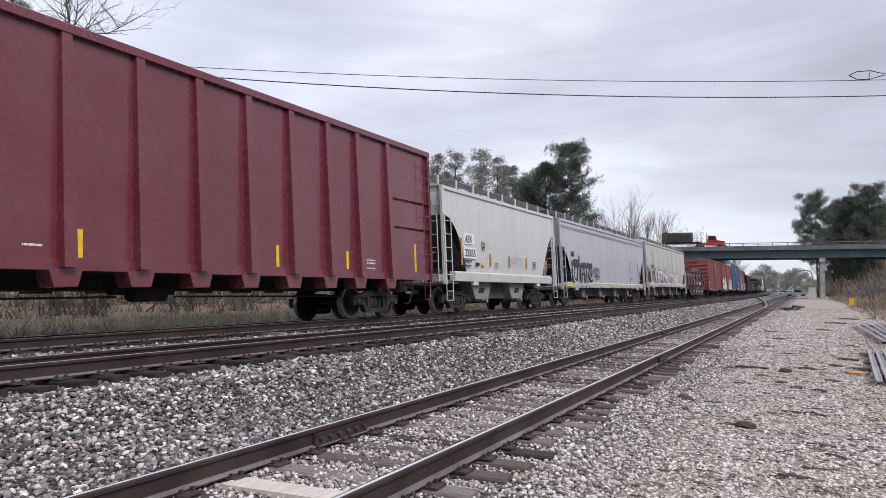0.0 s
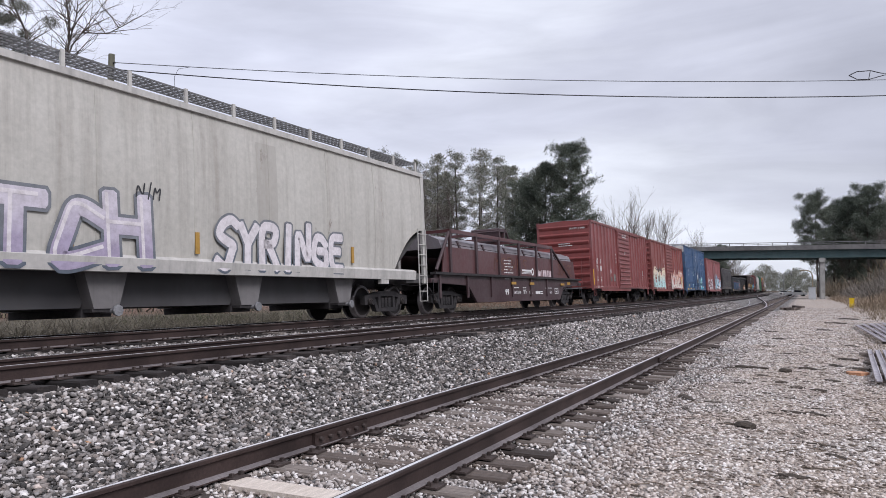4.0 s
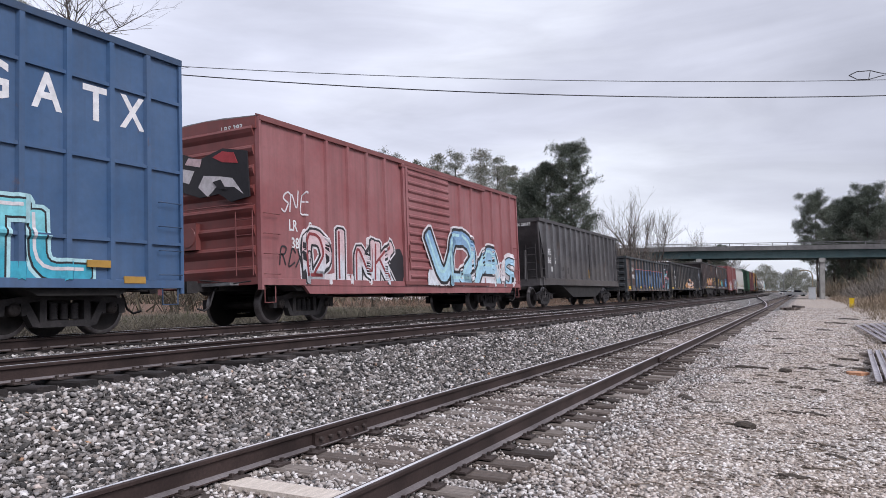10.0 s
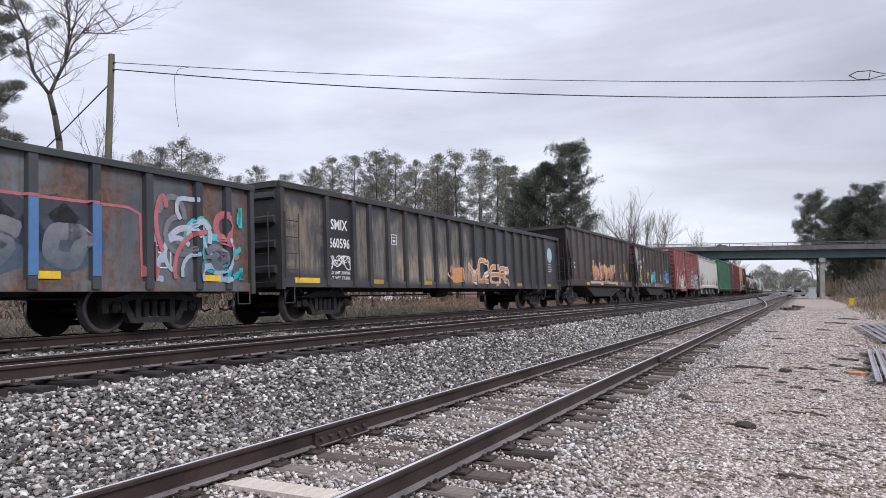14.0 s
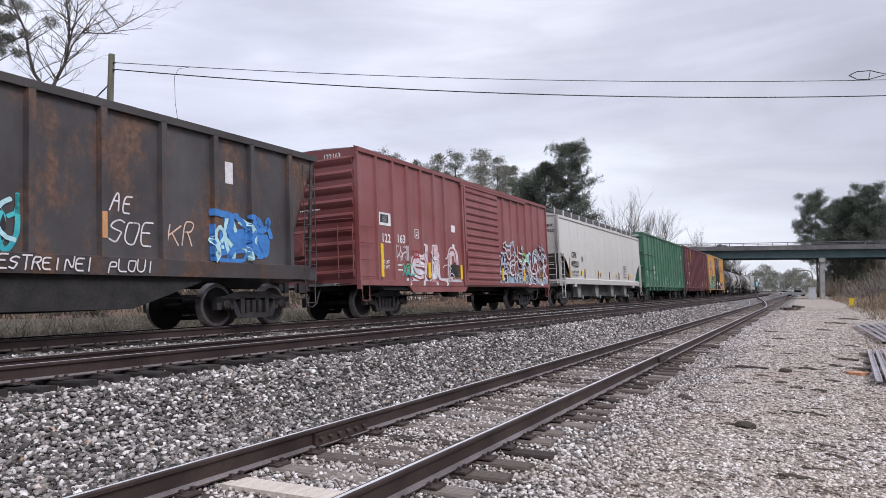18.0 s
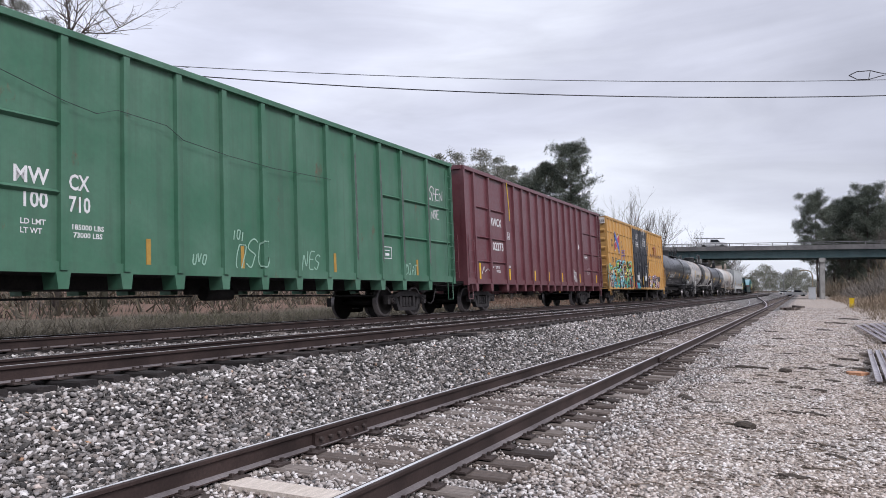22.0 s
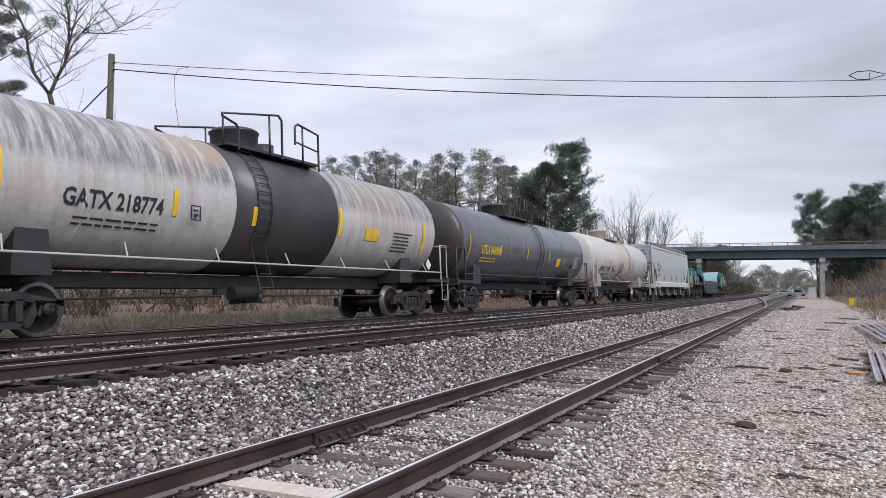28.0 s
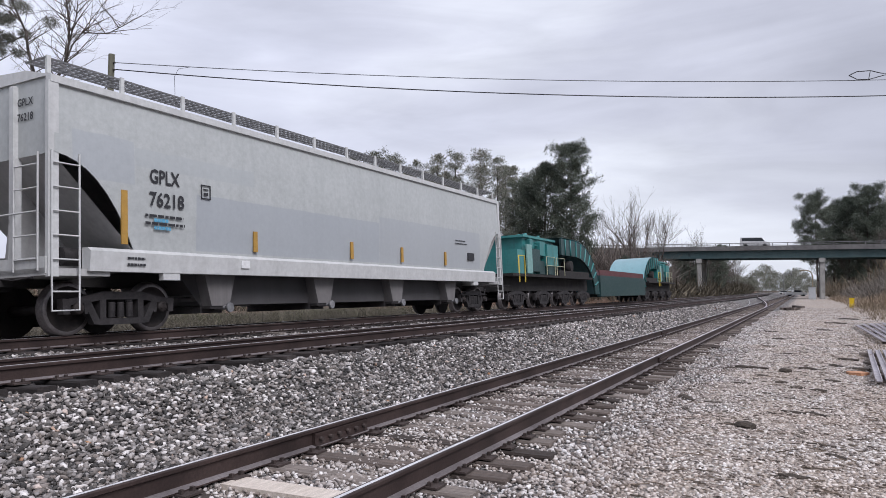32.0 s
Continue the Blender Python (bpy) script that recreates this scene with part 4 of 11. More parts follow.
CREAM_AQUA = spray_paint("cream_and_aqua_spray", (0.46, 0.66, 0.66), (0.70, 0.60, 0.46), 1.1, 2.5)
PINK_CREAM = spray_paint("pinkish_cream_spray", (0.66, 0.62, 0.56), (0.64, 0.40, 0.32), 0.9, 2.1)
PINK_LINE_2 = spray_paint("dull_red_spray", (0.30, 0.10, 0.09))
CREAM = spray_paint("cream_spray", (0.62, 0.52, 0.42), (0.66, 0.46, 0.36), 1.1, 2.2)
DARK_LINE = spray_paint("black_spray", (0.022, 0.02, 0.024))
RED_LINE = spray_paint("deep_red_spray", (0.24, 0.04, 0.045))
AQUA = spray_paint("turquoise_spray", (0.05, 0.36, 0.48), (0.20, 0.56, 0.62), 1.0, 2.0)
PALE_AQUA = spray_paint("pale_aqua_spray", (0.42, 0.66, 0.70))
SKY_SPRAY = spray_paint("sky_blue_spray", (0.36, 0.58, 0.72), (0.20, 0.34, 0.52), 1.2, 2.9)
OFF_WHITE = spray_paint("off_white_spray", (0.66, 0.62, 0.64))
PINK_WHITE = spray_paint("pinkish_white_spray", (0.60, 0.62, 0.66), (0.62, 0.46, 0.48), 1.0, 2.0)
GREEN_SPRAY = spray_paint("green_spray", (0.06, 0.40, 0.36), (0.22, 0.42, 0.10), 0.9, 2.0)
YELLOW_SPRAY = spray_paint("mustard_spray", (0.55, 0.44, 0.08), (0.62, 0.52, 0.18), 0.9, 2.0)
RED_SPRAY = spray_paint("bright_red_spray", (0.42, 0.05, 0.06))
BLUE_SPRAY = spray_paint("strong_blue_spray", (0.05, 0.20, 0.52))
FADED_BLUE = spray_paint("faded_blue_spray", (0.30, 0.40, 0.50), (0.42, 0.46, 0.54), 1.0, 2.0)
TEAL_SPRAY = spray_paint("teal_spray", (0.03, 0.34, 0.40), (0.06, 0.46, 0.48), 1.3, 2.0)
ORANGE_LINE = spray_paint("orange_spray_line", (0.55, 0.28, 0.12))
GREY_SPRAY = spray_paint("grey_spray", (0.10, 0.12, 0.15), (0.17, 0.18, 0.20), 0.9, 2.0)

ATW_RED = paint("oxide_red_paint", (0.235, 0.052, 0.05), 0.42, 0.4, 0.45)
ATW_END = paint("oxide_red_end_paint", (0.26, 0.050, 0.045), 0.5, 0.2, 0.4)
RED_TRIM = paint("oxide_red_trim", (0.21, 0.055, 0.052), 0.55, 0.2, 0.4)
car, h = boxcar("red hi-cube boxcar with ribbed sides and a sliding door", 93.40, 108.85, 4.68, ATW_RED, ATW_END, RED_TRIM,
                [-6.97, -6.2, -5.41, -4.63, -3.87, -3.09, -2.37, 2.3, 3.1, 3.9, 4.7, 5.5, 6.25, 7.0], (-1.55, 1.62), 8, sill=0.88, skirt=(-6.1, 1.8, 0.72))
for tx, x, z, w in (("AT", -6.86, 2.25, 0.47), ("W", -6.0, 2.25, 0.30), ("71", -6.77, 1.86, 0.36), ("48", -6.06, 1.88, 0.44)):
    lettering(car, tx, x, z, 0.42, WHITE_LETTER, -1.506, span=w)
lettering(car, "ATW 7148", -h - 0.045, 4.18, 0.20, WHITE_LETTER, -0.35, 0.95, face="end")
for tx, x, z in (("LD LMT", -6.83, 1.43), ("LT WT", -6.83, 1.27), ("159100", -6.03, 1.44), ("60900", -6.03, 1.28)):
    lettering(car, tx, x, z, 0.15, WHITE_LETTER, -1.506, span=0.36)
bars(car, -h - 0.075, 3.42, 0.8, 2, WHITE_LETTER, 0.3, 0.06, 0.05, "end")
bars(car, -h - 0.075, 2.72, 0.5, 1, WHITE_LETTER, 0.2, 0.06, 0.05, "end")
bars(car, -6.93, 1.0, 0.45, 2, WHITE_LETTER, -1.565, 0.04, 0.03)
bars(car, -6.15, 0.98, 0.55, 1, WHITE_LETTER, -1.565, 0.04)
lettering(car, "SECURE BOTH HASPS\nBEFORE MOVING CAR", -0.48, 4.22, 0.135, WHITE_LETTER, -1.618, span=1.15)
part("round_mark", Geo().lathe([(0, 0.10), (0, 0.06)], "y", (0.1, -1.615, 3.12), 18), WHITE_LETTER, car, "white ring mark")
for x, z in ((-2.22, 2.92), (-2.16, 2.68), (-2.16, 2.46)):
    part("paint_dab", Geo().box(x, x + 0.24, -1.512, -1.50, z, z + 0.07), WHITE_LETTER, car, "white dab of paint")
label_plate(car, -3.58, 1.78, 0.24, 0.26, WHITE_LETTER, -1.506)
label_plate(car, 5.58, 1.82, 0.45, 0.30, WHITE_LETTER, -1.506)
bars(car, 5.65, 1.70, 0.35, 3, WHITE_LETTER, -1.506, 0.04)
BOARD = rough_stuff("weathered_placard_board", (0.10, 0.085, 0.08), (0.24, 0.22, 0.205), 3, 0.8, 0.2, 0.004, 0, 8)
for x, z, w, k in ((-3.62, 1.32, 0.33, 0.24), (-2.92, 1.31, 0.58, 0.42)):
    part("placard_board", Geo().box(x, x + w, -1.53, -1.50, z, z + k), BOARD, car, "weathered placard board")
stripe(car, -h + 0.04, 1.05, 0.10, 0.85, y=-1.565)
for x in (-4.55, -2.23, 1.8, 3.98):
    stripe(car, x, 1.16, 0.10, 0.46, YELLOW_TAPE if x < -1 else OCHRE_TAPE, -1.506)

AGR_RED = paint("faded_red_paint_sprayed", (0.245, 0.058, 0.05), 0.5, 0.45, 0.6, patches=[(-6.3, -3.9, 2.05, 2.55, (0.06, 0.06, 0.055), 0.8)])
AGR_END = paint("faded_red_end_paint", (0.225, 0.05, 0.045), 0.55, 0.3, 0.5)
car, h = boxcar("faded red boxcar with pale sprayed lettering along its lower side", 110.55, 126.2, 4.68, AGR_RED, AGR_END, RED_TRIM,
                [-6.2, -5.0, -3.81, -2.62, 2.48, 3.66, 4.79, 5.93, 6.95], (-1.45, 1.58), 9, sill=0.88, skirt=(-6.4, 1.8, 0.70))
lettering(car, "A", -6.45, 2.42, 0.26, WHITE_LETTER, -1.506)
lettering(car, "R", -5.75, 2.42, 0.26, WHITE_LETTER, -1.506)
lettering(car, "78", -6.55, 1.98, 0.34, WHITE_LETTER, -1.53)
lettering(car, "978", -5.85, 1.98, 0.34, WHITE_LETTER, -1.53, span=0.6)
lettering(car, "AGR 78978", -h - 0.045, 4.32, 0.20, WHITE_LETTER, -0.25, 0.95, face="end")
stripe(car, h - 1.15, 1.1, 0.10, 0.9)
AGR_SIDE = relief(1.50, [-6.2, -5.0, -3.81, -2.62, 2.48, 3.66, 4.79, 5.93, 6.95], door=(-1.45, 1.58), door_proud=0.11)
sprayed_band(car, -6.7, -1.95, 1.02, 0.42, CREAM_AQUA, AGR_SIDE)
spray(car, "BUNE", -6.75, 1.0, 1.2, 1.22, RED_LINE, CREAM_AQUA, AGR_SIDE, 0.50, 0.05, CREAM_AQUA, None, seed=3, label="cream and aqua sprayed letters", glow=0.10)
scrawl(car, "DE", -6.3, 1.5, 0.5, DARK_LINE, AGR_SIDE, 1.3, 0.03, 33)
for z in (2.5, 2.75, 3.0, 3.2):
    part("paint_dab", Geo().box(-2.40 + 0.1 * (z - 2.5), -2.1 + 0.1 * (z - 2.5), -1.512, -1.50, z, z + 0.13), OFF_WHITE, car, "white worn dab of paint")
sprayed_band(car, 1.3, 7.4, 1.05, 0.38, PINK_CREAM, AGR_SIDE, "pinkish cream band of spray paint")
spray(car, "KNSER", 0.75, 1.0, 1.15, 1.38, PINK_LINE_2, PINK_CREAM, AGR_SIDE, 0.40, 0.035, PINK_CREAM, OFF_WHITE, seed=4, label="pinkish cream sprayed letters", glow=0.06)
scrawl(car, "SEMK", 1.0, 1.05, 0.9, DARK_LINE, AGR_SIDE, 1.5, 0.025, 35)
BLUE = paint("slate_blue_paint", (0.042, 0.105, 0.225), 0.5, 0.4, 0.45, rust=0.12)
BLUE_END = paint("slate_blue_end_paint", (0.032, 0.076, 0.155), 0.5, 0.35, 0.5)
BLUE_TRIM = paint("slate_blue_trim", (0.03, 0.068, 0.14), 0.55, 0.2, 0.5)
car, h = boxcar("slate blue hi-cube boxcar with a plug door and pale end band", 128.1, 143.5, 5.2, BLUE, BLUE_END, BLUE_TRIM,
                [-6.87, -6.06, -5.23, -4.39, -3.54, -2.7, 2.79, 3.64, 4.51, 5.31, 6.13, 6.91], (-1.95, 2.1), 3, grid=(1.6, 2.97, 4.28), plug=True, sill=0.80)
for tx, x, z in (("LR", -5.82, 2.66), ("S", -4.98, 2.67), ("10", -5.79, 2.21), ("02", -4.96, 2.20), ("82", -4.12, 2.20)):
    lettering(car, tx, x, z, 0.36, WHITE_LETTER, -1.506, 0.85)
for tx, x, z in (("LD LMT", -6.72, 1.47), ("LT WT", -6.72, 1.30), ("215100", -5.95, 1.47), ("70900", -5.9, 1.30)):
    lettering(car, tx, x, z, 0.14, WHITE_LETTER, -1.506, span=0.38)
part("end_band", Geo().box(-h - 0.075, -h - 0.04, -1.46, 1.46, 4.55, 5.1), plain("grey_white_band", (0.62, 0.60, 0.58), 0.6), car, "grey-white band with the car's number")
lettering(car, "LRS 100282", -h - 0.08, 4.68, 0.24, BLACK_LETTER, -0.35, 0.9, face="end")
for tx, x in (("G", 3.84), ("A", 4.72), ("T", 5.60), ("X", 6.36)):
    lettering(car, tx, x, 3.62, 0.82, plain("white_mark", (0.74, 0.73, 0.74), 0.6), -1.506, span=0.50)
for i, (z, n) in enumerate(((4.15, 4), (3.4, 4))):
    bars(car, -h - 0.03, z, 0.9, n, WHITE_LETTER, 0.9, 0.05, 0.06, "end", seed=i)
bars(car, -0.9, 4.55, 0.75, 7, WHITE_LETTER, -1.625, 0.06, 0.05)
bars(car, 0.1, 3.9, 0.8, 1, WHITE_LETTER, -1.625, 0.03)
bars(car, 0.3, 2.55, 0.6, 3, WHITE_LETTER, -1.625, 0.05)
bars(car, -1.6, 3.1, 0.3, 7, WHITE_LETTER, -1.625, 0.05)
part("notice_plate", Geo().box(-5.9, -5.47, -1.53, -1.50, 1.15, 1.36), YELLOW_TAPE, car, "yellow notice plate")
part("notice_plate", Geo().box(-2.52, -2.2, -1.53, -1.50, 2.23, 2.9), plain("pale_poster", (0.45, 0.62, 0.60), 0.6), car, "pale worn notice")
label_plate(car, -3.24, 2.42, 0.24, 0.30, WHITE_LETTER, -1.506)
part("lock_plate", Geo().box(0.0, 0.25, -1.68, -1.62, 1.95, 2.4), WHITE_LETTER, car, "white lock plate")
for x, z, w in ((-7.13, 0.86, 0.9), (-5.07, 0.90, 0.48), (-2.9, 0.86, 0.42)):
    stripe(car, x, z, w, 0.11, y=-1.566)
for x, z in ((0.28, 0.94), (5.63, 1.12), (6.35, 0.86)):
    stripe(car, x, z, 0.45, 0.12, OCHRE_TAPE, -1.566)
BLUE_SIDE = relief(1.50, [2.79, 3.64, 4.51, 5.31, 6.13, 6.91], rails=(1.6,))
sprayed_band(car, 1.7, 5.5, 1.02, 0.35, AQUA, BLUE_SIDE, "turquoise band of spray paint")
spray(car, "EATL", 1.75, 0.98, 0.95, 1.02, DARK_LINE, AQUA, BLUE_SIDE, 0.26, 0.035, PALE_AQUA, OFF_WHITE, seed=6, label="turquoise sprayed letters with dark outlines", glow=0.06)
scrawl(car, "SON", -3.0, 1.1, 0.3, PALE_AQUA, relief(1.50, [-2.9, -2.25]), seed=8)

PINK_RED = paint("sun_bleached_red_sprayed", (0.30, 0.092, 0.095), 0.55, 0.6, 0.55)
PINK_END = paint("sprayed_red_end_paint", (0.22, 0.05, 0.045), 0.55, 0.3, 0.5)
car, h = boxcar("sun-bleached red boxcar with black and white sprayed lettering", 145.7, 161.4, 4.64, PINK_RED, PINK_END, RED_TRIM,
                [-6.23, -5.33, -4.39, -3.47, -2.53, 2.42, 3.37, 4.35, 5.24, 6.16, 7.11], (-1.45, 1.55), 8, sill=0.88, skirt=(-6.4, 7.0, 0.66))
for tx, x, z in (("LR", -6.84, 2.12), ("S", -6.1, 2.12), ("38", -6.76, 1.71), ("3", -6.1, 1.72)):
    lettering(car, tx, x, z, 0.36, WHITE_LETTER, -1.506, 0.8)
lettering(car, "LRS 383", -h - 0.045, 4.3, 0.2, WHITE_LETTER, -0.5, 0.95, face="end")
for k, (mat, pts) in enumerate(((DARK_LINE, "0314 2210 3422 5420 7330 9052 9675 8085 5570 3080 0572"), (OFF_WHITE, "0918 1828 3632 4620 5634 5048 3244 2040"), (OFF_WHITE, "6640 8450 8264 7060 6056"), (RED_SPRAY, "1458 3062 4070 3076 1872"), (PINK_WHITE, "5460 7066 6674 5270"), (DARK_LINE, "2626 3428 4038 3240"))):
    pts = [(-1.42 + 2.8 * int(q[:2]) / 100, 2.55 + 1.75 * int(q[2:]) / 100) for q in pts.split()]
    part("sprayed_patch", Geo().prism(pts, "x", -h - 0.098 - 0.004 * k, -h - 0.06), mat, car, "sprayed patch on the end wall")
LRS_SIDE = relief(1.50, [-6.23, -5.33, -4.39, -3.47, -2.53, 2.42, 3.37, 4.35, 5.24, 6.16, 7.11], door=(-1.45, 1.55), rails=())
sprayed_band(car, -3.3, -2.0, 1.35, 0.95, DARK_LINE, LRS_SIDE, "black patch of spray paint")
sprayed_band(car, -6.1, -3.6, 0.95, 0.40, OFF_WHITE, LRS_SIDE, off=0.0025)
spray(car, "DINK", -6.1, 0.98, 1.05, 1.02, DARK_LINE, PINK_WHITE, LRS_SIDE, 0.34, 0.06, OFF_WHITE, RED_LINE, seed=9, label="pale sprayed letters with black outlines", glow=0.05)
scrawl(car, "SNE", -7.1, 2.55, 0.5, OFF_WHITE, LRS_SIDE, 0.32, 0.04, 10)
scrawl(car, "RCXO", -7.2, 1.3, 0.4, DARK_LINE, LRS_SIDE, 0.3, 0.04, 14)
sprayed_band(car, 0.0, 7.2, 1.02, 0.62, spray_paint("white_and_sky_spray", (0.66, 0.68, 0.72), (0.62, 0.62, 0.66), 0.9, 1.5), LRS_SIDE)
for tx, x, adv in (("V", -0.1, 2.5), ("D", 1.45, 2.75), ("A", 3.35, 2.6)):
    spray(car, tx, x, 1.0, 1.40, adv, DARK_LINE, SKY_SPRAY, LRS_SIDE, 0.46, 0.10, OFF_WHITE, PALE_AQUA, seed=12 + int(x), label="big sky blue sprayed letters with black outlines", glow=0.07)
scrawl(car, "XOSEN", 5.15, 1.2, 0.6, OFF_WHITE, LRS_SIDE, 0.2, 0.07, 36)
spray(car, "S", 6.25, 0.9, 0.95, 1.25, DARK_LINE, SKY_SPRAY, LRS_SIDE, 0.22, 0.05, OFF_WHITE, None, seed=13, label="sky blue sprayed letter", off=0.02)
KCS_RED = paint("mineral_red_paint_sprayed", (0.245, 0.062, 0.06), 0.5, 0.45, 0.6)
KCS_END = paint("mineral_red_end_paint", (0.20, 0.042, 0.04), 0.55, 0.3, 0.4)
car, h = boxcar("dark red boxcar with a white mark and sprayed lower side", 252.9, 268.5, 4.62, KCS_RED, KCS_END, RED_TRIM,
                [-6.84, -5.94, -5.11, -4.24, -3.37, -2.62, 2.53, 3.38, 4.22, 5.05, 5.9, 6.75], (-1.2, 1.95), 9, sill=0.90, skirt=(-5.2, -1.0, 0.70))
part("mark_plate", Geo().box(-6.72, -6.08, -1.512, -1.50, 2.57, 2.93), WHITE_LETTER, car, "white mark panel")
bars(car, -6.66, 2.88, 0.5, 1, BLACK_LETTER, -1.516, 0.34)
lettering(car, "122", -6.6, 2.1, 0.34, WHITE_LETTER, -1.506, span=0.50)
lettering(car, "163", -5.76, 2.13, 0.34, WHITE_LETTER, -1.506, span=0.50)
for tx, x, z in (("LD LMT", -6.58, 1.5), ("LT WT", -6.58, 1.35)):
    lettering(car, tx, x, z, 0.14, WHITE_LETTER, -1.506, span=0.38)
bars(car, -5.75, 1.5, 0.3, 2, WHITE_LETTER, -1.506, 0.06, 0.08)
lettering(car, "122163", -h - 0.045, 4.32, 0.2, WHITE_LETTER, -0.5, 0.95, face="end")
bars(car, -h - 0.075, 3.0, 0.7, 1, WHITE_LETTER, 0.3, 0.05, 0.05, "end")
label_plate(car, -4.66, 2.32, 0.24, 0.28, WHITE_LETTER, -1.506)
part("notice", Geo().box(-2.11, -1.84, -1.512, -1.50, 2.69, 2.92), WHITE_LETTER, car, "white paper notice")
part("notice", Geo().box(-2.07, -1.92, -1.512, -1.50, 2.1, 2.28), WHITE_LETTER, car, "white paper notice")
part("placard_board", Geo().box(-2.3, -1.7, -1.53, -1.50, 1.2, 1.6), GREY_IRON, car)
for x in (-6.75, -3.95, -1.62, 2.15, 4.5, 6.75):
    stripe(car, x, 1.12, 0.13, 0.48 if x > -6 else 0.92, y=-1.57)
KCS_SIDE = relief(1.50, [-6.84, -5.94, -5.11, -4.24, -3.37, -2.62, 2.53, 3.38, 4.22, 5.05, 5.9, 6.75])
sprayed_band(car, -5.1, -1.55, 0.92, 0.36, PINK_WHITE, KCS_SIDE)
spray(car, "GULB", -5.0, 1.0, 0.92, 0.88, OFF_WHITE, PINK_WHITE, KCS_SIDE, 0.24, 0.03, None, RED_LINE, seed=15, label="pinkish white sprayed letters")
swirls(car, -5.1, -1.7, 0.95, 1.95, None, [OFF_WHITE, RED_SPRAY, OFF_WHITE], KCS_SIDE, 15, 0.04, 171, 0.02)
swirls(car, -5.9, -5.2, 1.6, 2.05, None, [OFF_WHITE], KCS_SIDE, 8, 0.035, 172)
scrawl(car, "XOS", -5.5, 1.2, 0.3, GREEN_SPRAY, KCS_SIDE, 0.3, 0.05, 17)
sprayed_band(car, 2.0, 7.6, 1.15, 0.30, FADED_BLUE, KCS_SIDE, "faded blue band of spray paint")
swirls(car, 1.95, 7.6, 1.0, 2.7, DARK_LINE, [FADED_BLUE, OFF_WHITE, PINK_WHITE, FADED_BLUE, OFF_WHITE], KCS_SIDE, 70, 0.085, 18, label="tangled blue and white sprayed letters", edge=0.008)
swirls(car, 4.3, 5.6, 1.3, 2.6, None, [GREEN_SPRAY, PALE_AQUA], KCS_SIDE, 6, 0.09, 181, 0.05, label="tangled blue and white sprayed letters")
TTX_YELLOW = paint("ochre_yellow_paint_sprayed", (0.60, 0.325, 0.085), 0.55, 0.25, 0.3, rust=0.08)
TTX_PLAIN = paint("ochre_yellow_trim", (0.52, 0.29, 0.08), 0.55, 0.3, 0.45, rust=0.15)
TTX_DOOR = paint("black_blue_door_paint", (0.022, 0.026, 0.036), 0.45, 0.25, 0.3)
car, h = boxcar("ochre yellow boxcar with two dark double doors and bright sprayed lettering", 330.45, 348.95, 5.22, TTX_YELLOW, TTX_PLAIN, TTX_PLAIN,
                [-8.55, -7.7, -6.8, -5.98, -5.09, -4.27, -3.38, 3.18, 3.91, 4.62, 5.41, 6.39, 7.26, 8.2], (-2.4, 2.6), 8, grid=(1.75, 3.05, 4.3), doors=2, door_mat=TTX_DOOR, plug=True, sill=0.85)
lettering(car, "CLOSE THIS DOOR\nBEFORE CLOSING\nMAIN DOOR\n\nCIERRE ESTA PUERTA\nANTES DE CERRAR\nLA PUERTA PRINCIPAL", -1.66, 4.55, 0.135, WHITE_LETTER, -1.63, span=1.0)
lettering(car, "CLOSE AND LOCK\nBOTH DOORS BEFORE\nMOVING CAR\n\nCIERRE Y PONGA\nEL SEGURO EN AMBAS\nPUERTAS ANTES DE\nMOVER EL CARRO", 0.74, 5.03, 0.165, WHITE_LETTER, -1.63, span=1.06)
lettering(car, "RAILCAR POOLING EXPERTS", 3.55, 3.30, 0.30, plain("brown_slogan", (0.12, 0.05, 0.04), 0.6), -1.575, span=4.7)
lettering(car, "next\nload", -8.45, 3.72, 0.30, BLACK_LETTER, -1.575, 0.9)
lettering(car, "any\nroad", -5.88, 3.74, 0.27, BLACK_LETTER, -1.575, 0.9)
for tx, x, z in (("TB", -8.45, 2.48), ("OX", -7.66, 2.48), ("64", -8.45, 2.06), ("25", -7.6, 2.06)):
    lettering(car, tx, x, z, 0.40, BLACK_LETTER, -1.575, 0.9)
lettering(car, "TBOX 642533", -h - 0.095, 4.82, 0.22, BLACK_LETTER, -0.25, 0.9, face="end")
RED_MARK, BLUE_MARK = plain("red_mark", (0.42, 0.035, 0.05), 0.5), plain("blue_mark", (0.045, 0.10, 0.42), 0.5)
for k, (mat, half) in enumerate(((WHITE_LETTER, 0.24), (RED_MARK, 0.21))):
    part("arrow_mark", Geo().prism([(-7.5, 3.42 - half), (-6.32, 4.02 - half), (-6.32, 4.02 + half), (-7.5, 3.42 + half)], "y", -1.570 - k * 0.004, -1.545), mat, car, "crossed arrow mark")
for k, (mat, half) in enumerate(((WHITE_LETTER, 0.24), (BLUE_MARK, 0.21))):
    part("arrow_mark", Geo().prism([(-7.4, 4.16 - half), (-6.4, 3.26 - half), (-6.4, 3.26 + half), (-7.4, 4.16 + half)], "y", -1.582 - k * 0.004, -1.545), mat, car, "crossed arrow mark")
part("worn_mark", Geo().box(5.0, 5.85, -1.577, -1.57, 3.98, 4.08).box(5.3, 5.4, -1.577, -1.57, 3.5, 4.0).box(5.6, 5.7, -1.577, -1.57, 3.5, 4.0).box(6.1, 6.25, -1.577, -1.57, 3.5, 4.05), plain("faded_red_mark", (0.30, 0.10, 0.08), 0.6), car, "faded red mark")
